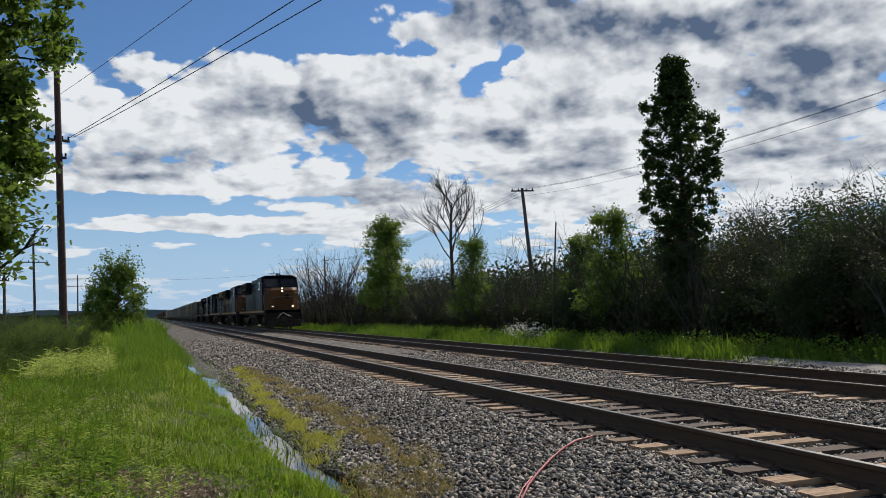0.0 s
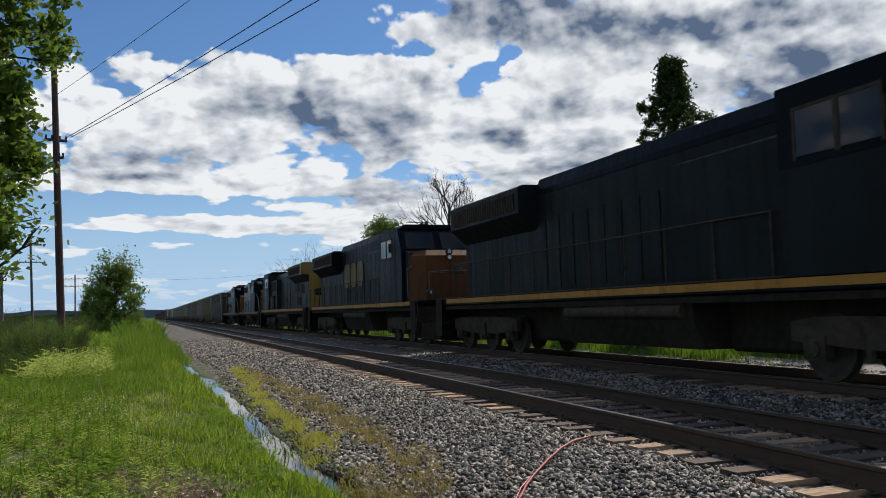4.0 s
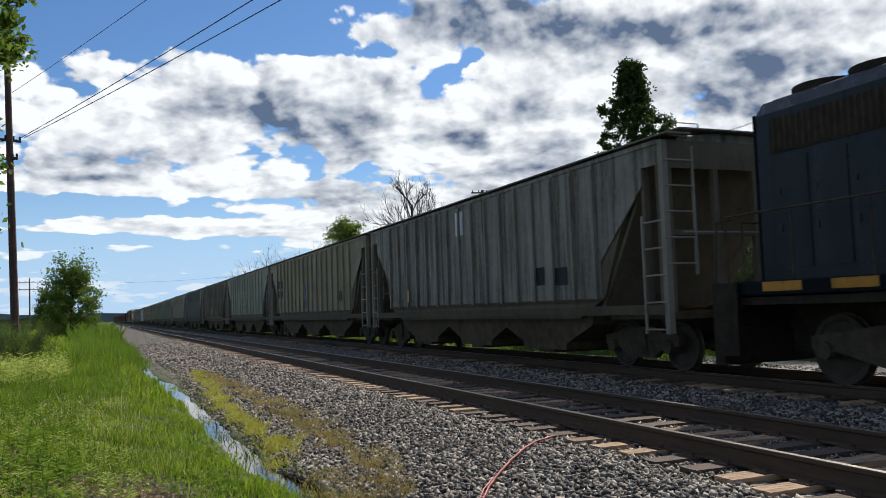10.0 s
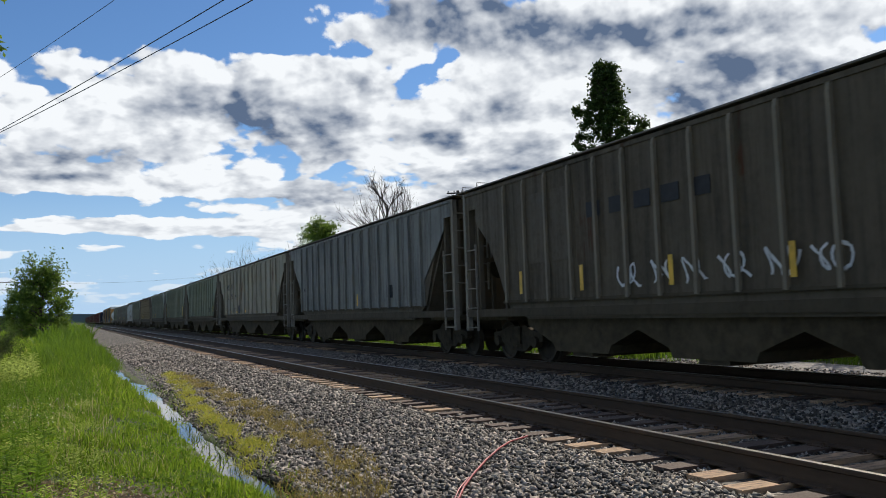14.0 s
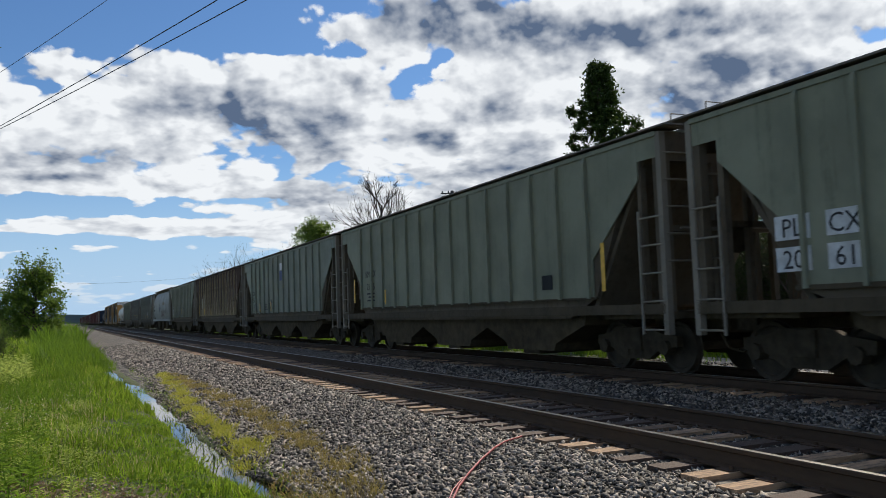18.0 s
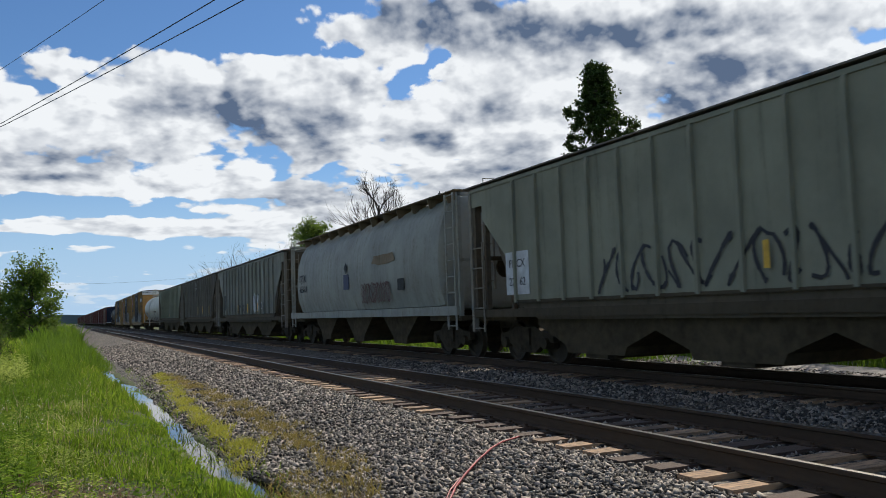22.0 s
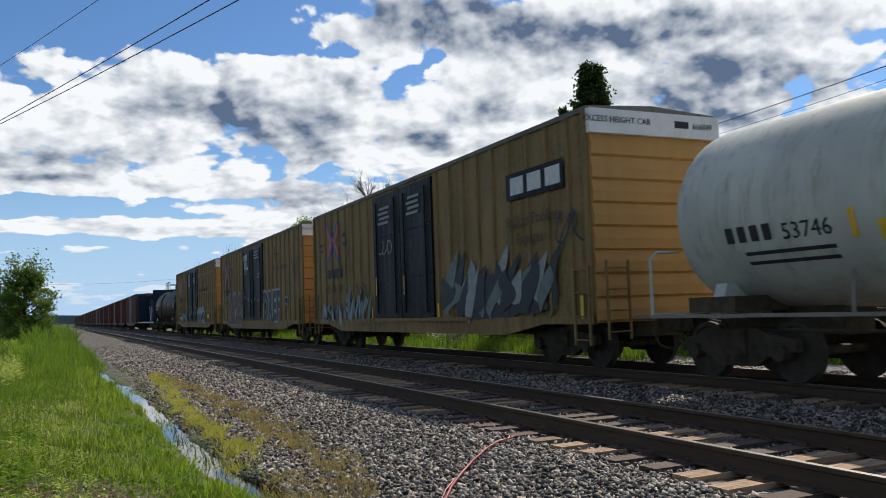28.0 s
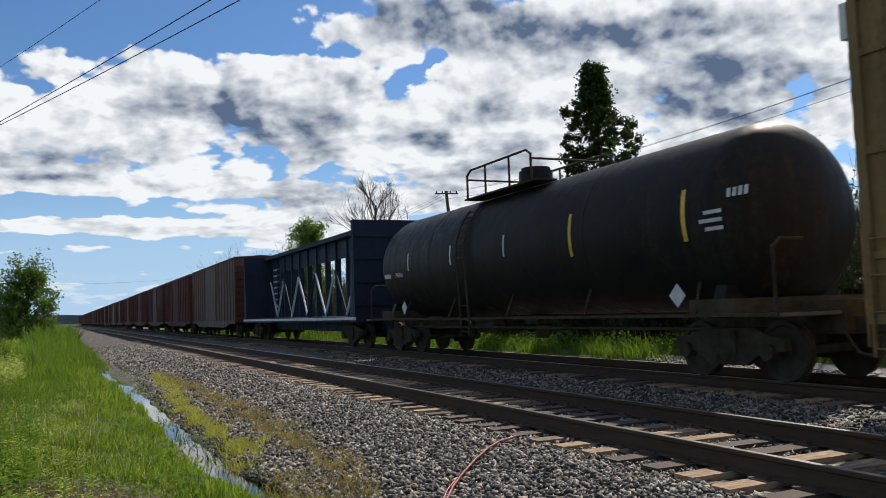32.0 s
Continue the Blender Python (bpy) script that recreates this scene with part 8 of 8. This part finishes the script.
def shards(car, y0, y1, z0, z1, count, seed, mats, x, lean=0.6):
    """Wild-style spray: slanted curved blades, each a shape of its own."""
    rg = random.Random(seed)
    for k in range(count):
        c, w = y0 + (y1 - y0) * (k + 0.5) / count, (y1 - y0) / count * rg.uniform(0.45, 0.85)
        za, zb = z0 + (z1 - z0) * rg.uniform(0.0, 0.3), z0 + (z1 - z0) * rg.uniform(0.65, 1.0)
        bend, skew, n, left, right = rg.uniform(-0.9, 0.9) * w, rg.uniform(0.5, 1.6), 9, [], []
        for i in range(n + 1):
            h = i / n
            mid = c - lean * (h - 0.5) * (zb - za) * 0.5 + bend * math.sin(h * 4.5 * skew)
            half = w * max(0.03, math.sin(math.pi * h ** skew)) ** 0.8 * 0.75
            left.append((mid - half * 0.8, za + (zb - za) * h))
            right.append((mid + half * 1.2, za + (zb - za) * h))
        part("graffiti", Geo().prism_x(left + right[::-1], x - 0.0012 * (k % 4) - 0.003, x), mats[k % len(mats)], car, "sprayed blade shape")


def crossed(car, y, z, s):
    """Four split arms, blue outside and red inside, meeting in a blue middle."""
    for u in (-1, 1):
        for v in (-1, 1):
            part("crossed_mark", Geo().prism_x([(y + u * 0.92 * s, z + v * s), (y + u * 0.62 * s, z + v * s), (y, z + v * 0.18 * s), (y, z), (y + u * 0.18 * s, z + v * 0.1 * s)], bx - 0.004, bx), M["crossblue"], car, "blue arm of a crossed mark")
            part("crossed_mark", Geo().prism_x([(y + u * 0.95 * s, z + v * 0.88 * s), (y + u * 0.95 * s, z + v * 0.5 * s), (y + u * 0.42 * s, z), (y + u * 0.16 * s, z), (y + u * 0.2 * s, z + v * 0.12 * s)], bx - 0.003, bx + 0.001), M["crossred"], car, "red arm of a crossed mark")


def box_numbers(car, y, pairs):
    crossed(car, y, 3.85, 0.72)
    word(car, "any", 0.3, y - 1.35, 3.95, None, bx)
    word(car, "road", 0.3, y - 1.4, 3.65, None, bx)
    word(car, "next", 0.22, y + 1.35, 3.8, None, bx)
    word(car, "load", 0.22, y + 1.35, 3.58, None, bx)
    for k in range(4):
        bars(car, M["ink"], [(y + 0.62 - 0.42 * k, y + 0.34 - 0.42 * k, 2.55, 2.88)], bx)
    for k, w in enumerate(pairs):
        word(car, w, 0.42, y + 0.75 - 0.78 * k, 2.02, None, bx)


def door_print(car, y, z, rows, wide):
    for k in range(rows):
        bars(car, M["faded_white"], [(y - wide / 2 + 0.09 * (k % 2), y + wide / 2 - 0.12 * ((k + 1) % 2), z - 0.15 * k, z - 0.15 * k + 0.08)], -1.652, "small_print")


panel(b1, 1.65, 3.95, 3.62, 4.2, M["boxdoor"], bx)
for k in range(3):
    panel(b1, 3.75 - 0.72 * k, 3.2 - 0.72 * k, 3.72, 4.1, M["white"], bx - 0.008, "owner_mark", "white painted block")
word(b1, "Railcar Pooling", 0.36, 2.95, 3.02, M["faded_print"], bx)
word(b1, "Experts", 0.36, 3.05, 2.62, M["faded_print"], bx)
blotch(b1, M["spraydark"], 2.3, 7.0, 1.0, 2.1, 90, bx + 0.001)
shards(b1, 1.9, 7.5, 0.9, 2.75, 13, 91, (M["spraydark"], M["dull_silver"], M["spraydark"], M["sprayteal"]), bx - 0.004)
shards(b1, 2.2, 7.6, 0.9, 2.3, 10, 92, (M["sprayteal"], M["spraydark"], M["dull_silver"], M["spraydark"]), bx - 0.012, 0.9)
for k in range(3):
    scrawl(b1, M["spraydark"], 1.1 + 0.26 * k, 1.5 + 0.26 * k, 2.45, 3.15, 93 + k, 0.05, bx - 0.004, 1)
box_numbers(b1, 16.9, ("66", "68", "49"))
shards(b1, 13.0, 15.4, 0.85, 2.2, 10, 94, (M["sprayteal"], M["dull_silver"], M["sprayblue"]), bx)
shards(b1, 15.2, 18.4, 0.85, 1.75, 11, 98, (M["dull_silver"], M["sprayteal"], M["spraydark"]), bx, -0.5)
scrawl(b1, M["spraydark"], 13.2, 14.4, 1.7, 2.3, 97, 0.06, bx - 0.012, 3)
door_print(b1, 9.3, 4.45, 4, 0.95)
door_print(b1, 11.6, 4.4, 4, 0.95)
scrawl(b1, M["faded_white"], 11.0, 12.0, 3.0, 3.45, 96, 0.04, -1.654, 3)
for y in (12.85, 7.8, 1.2):
    tick(b1, y, 1.0, 1.45, 0.1, bx)
for y, z in ((10.05, 1.75), (12.35, 1.8)):
    tick(b1, y, z, z + 0.55, 0.1, -1.656)
flat_text("lettering", "EXCESS HEIGHT CAR", 0.17, M["ink"], b1, 0.72, 4.74, -0.95, face="front")
part("marking", Geo().box(0.45, 0.8, 0.725, 0.73, 4.72, 4.86), M["ink"], b1)
flat_text("lettering", "666849", 0.17, M["ink"], b1, 0.72, 4.72, 1.15, face="front")
for car in (b2, b3):
    flat_text("lettering", "EXCESS HEIGHT CAR", 0.15, M["faded_print"], car, 0.72, 4.74, -0.95, face="front")

word(b2, "Pooling Experts", 0.4, 4.6, 3.35, M["faded_print"], bx)
panel(b2, 4.85, 5.6, 4.05, 4.15, M["faded_print"], bx)
panel(b2, 5.45, 5.6, 3.85, 4.5, M["faded_print"], bx)
for k in range(3):
    scrawl(b2, M["spraydark"], 1.5 + 0.3 * k, 2.1 + 0.3 * k, 2.9, 3.75, 101 + k, 0.05, bx - 0.002, 1)
fat_text(b2, "DREF", 1.75, 6.45, 1.15, M["spraydark"], M["dull_silver"], bx - 0.002, 0.05, 0.1, 0.74)
blotch(b2, M["sprayred"], 4.6, 5.2, 0.95, 1.5, 107, bx - 0.001)
panel(b2, 3.3, 3.75, 1.75, 2.1, M["dull_silver"], bx)
panel(b2, 3.36, 3.69, 1.8, 2.05, M["boxdoor"], bx - 0.004)
box_numbers(b2, 17.4, ("66", "34", "80"))
fat_text(b2, "ASLO", 2.0, 15.1, 1.05, M["spraymaroon"], M["sprayteal"], bx - 0.004, 0.065, -0.05, 0.74)
for y in (16.6, 15.0, 13.2):
    tick(b2, y, 1.15, 1.75, 0.1, bx - 0.012)
scrawl(b2, M["spraydark"], 16.9, 17.6, 1.05, 1.45, 108, 0.05, bx - 0.004, 3)
scrawl(b2, M["white"], 11.5, 12.5, 3.75, 4.6, 105, 0.09, -1.654, 3)
scrawl(b2, M["faded_white"], 11.6, 12.4, 3.5, 4.3, 109, 0.07, -1.656, 3)
door_print(b2, 9.5, 4.5, 3, 1.0)
door_print(b2, 9.0, 3.35, 2, 0.45)
for k in range(4):
    panel(b2, 9.0 + 0.8 * k, 9.16 + 0.8 * k, 2.0 + 0.1 * (k % 2), 2.14 + 0.1 * (k % 2), M["faded_white"], -1.654, "door_label")
panel(b2, 12.1, 12.3, 2.2, 2.4, M["crossred"], -1.654, "door_label")
tick(b2, 8.05, 1.0, 1.9, 0.14, bx)

for k in range(3):
    panel(b3, 6.5 - 0.66 * k, 6.05 - 0.66 * k, 3.5, 4.1, M["ghost_red"], bx, "owner_mark", "faded red block")
word(b3, "RAILCAR POOLING EXPERTS", 0.30, 5.6, 3.14, M["ink"], bx)
blotch(b3, M["sprayblue"], 4.8, 8.4, 1.2, 2.15, 111, bx - 0.026)
panel(b3, 5.0, 8.3, 0.95, 1.85, M["dull_silver"], bx - 0.036, "graffiti", "pale sprayed ground")
shards(b3, 5.0, 8.3, 0.95, 1.85, 9, 116, (M["spraydark"], M["sprayteal"], M["spraydark"]), bx - 0.042, 0.2)
panel(b3, 3.5, 4.15, 1.3, 1.55, M["safety"], bx)
box_numbers(b3, 17.0, ("57", "14", "53"))
shards(b3, 13.6, 16.6, 0.9, 1.9, 6, 114, (M["sprayblue"], M["spraynavy"]), bx - 0.036)
panel(b3, 17.0, 17.6, 1.3, 1.45, M["safety"], bx)
door_print(b3, 12.3, 4.5, 6, 1.2)
door_print(b3, 9.9, 4.2, 3, 0.9)
for k in range(5):
    panel(b3, 9.2 + 0.9 * k, 9.4 + 0.9 * k, 2.0 + 0.2 * (k % 2), 2.15 + 0.2 * (k % 2), M["faded_white"], -1.654, "door_label")
for k in range(4):
    door_print(b3, 9.1 + 1.05 * k, 1.75 - 0.1 * (k % 2), 2, 0.5)
tick(b3, 4.75, 1.1, 1.6, 0.1, bx)


def motions():
    """The train rolls by, a little faster once its engines have passed."""
    for ob, front in vehicles:
        walk(ob, [(t, pose(XT, front - way, ZT)) for t, way in RUN])


motions()
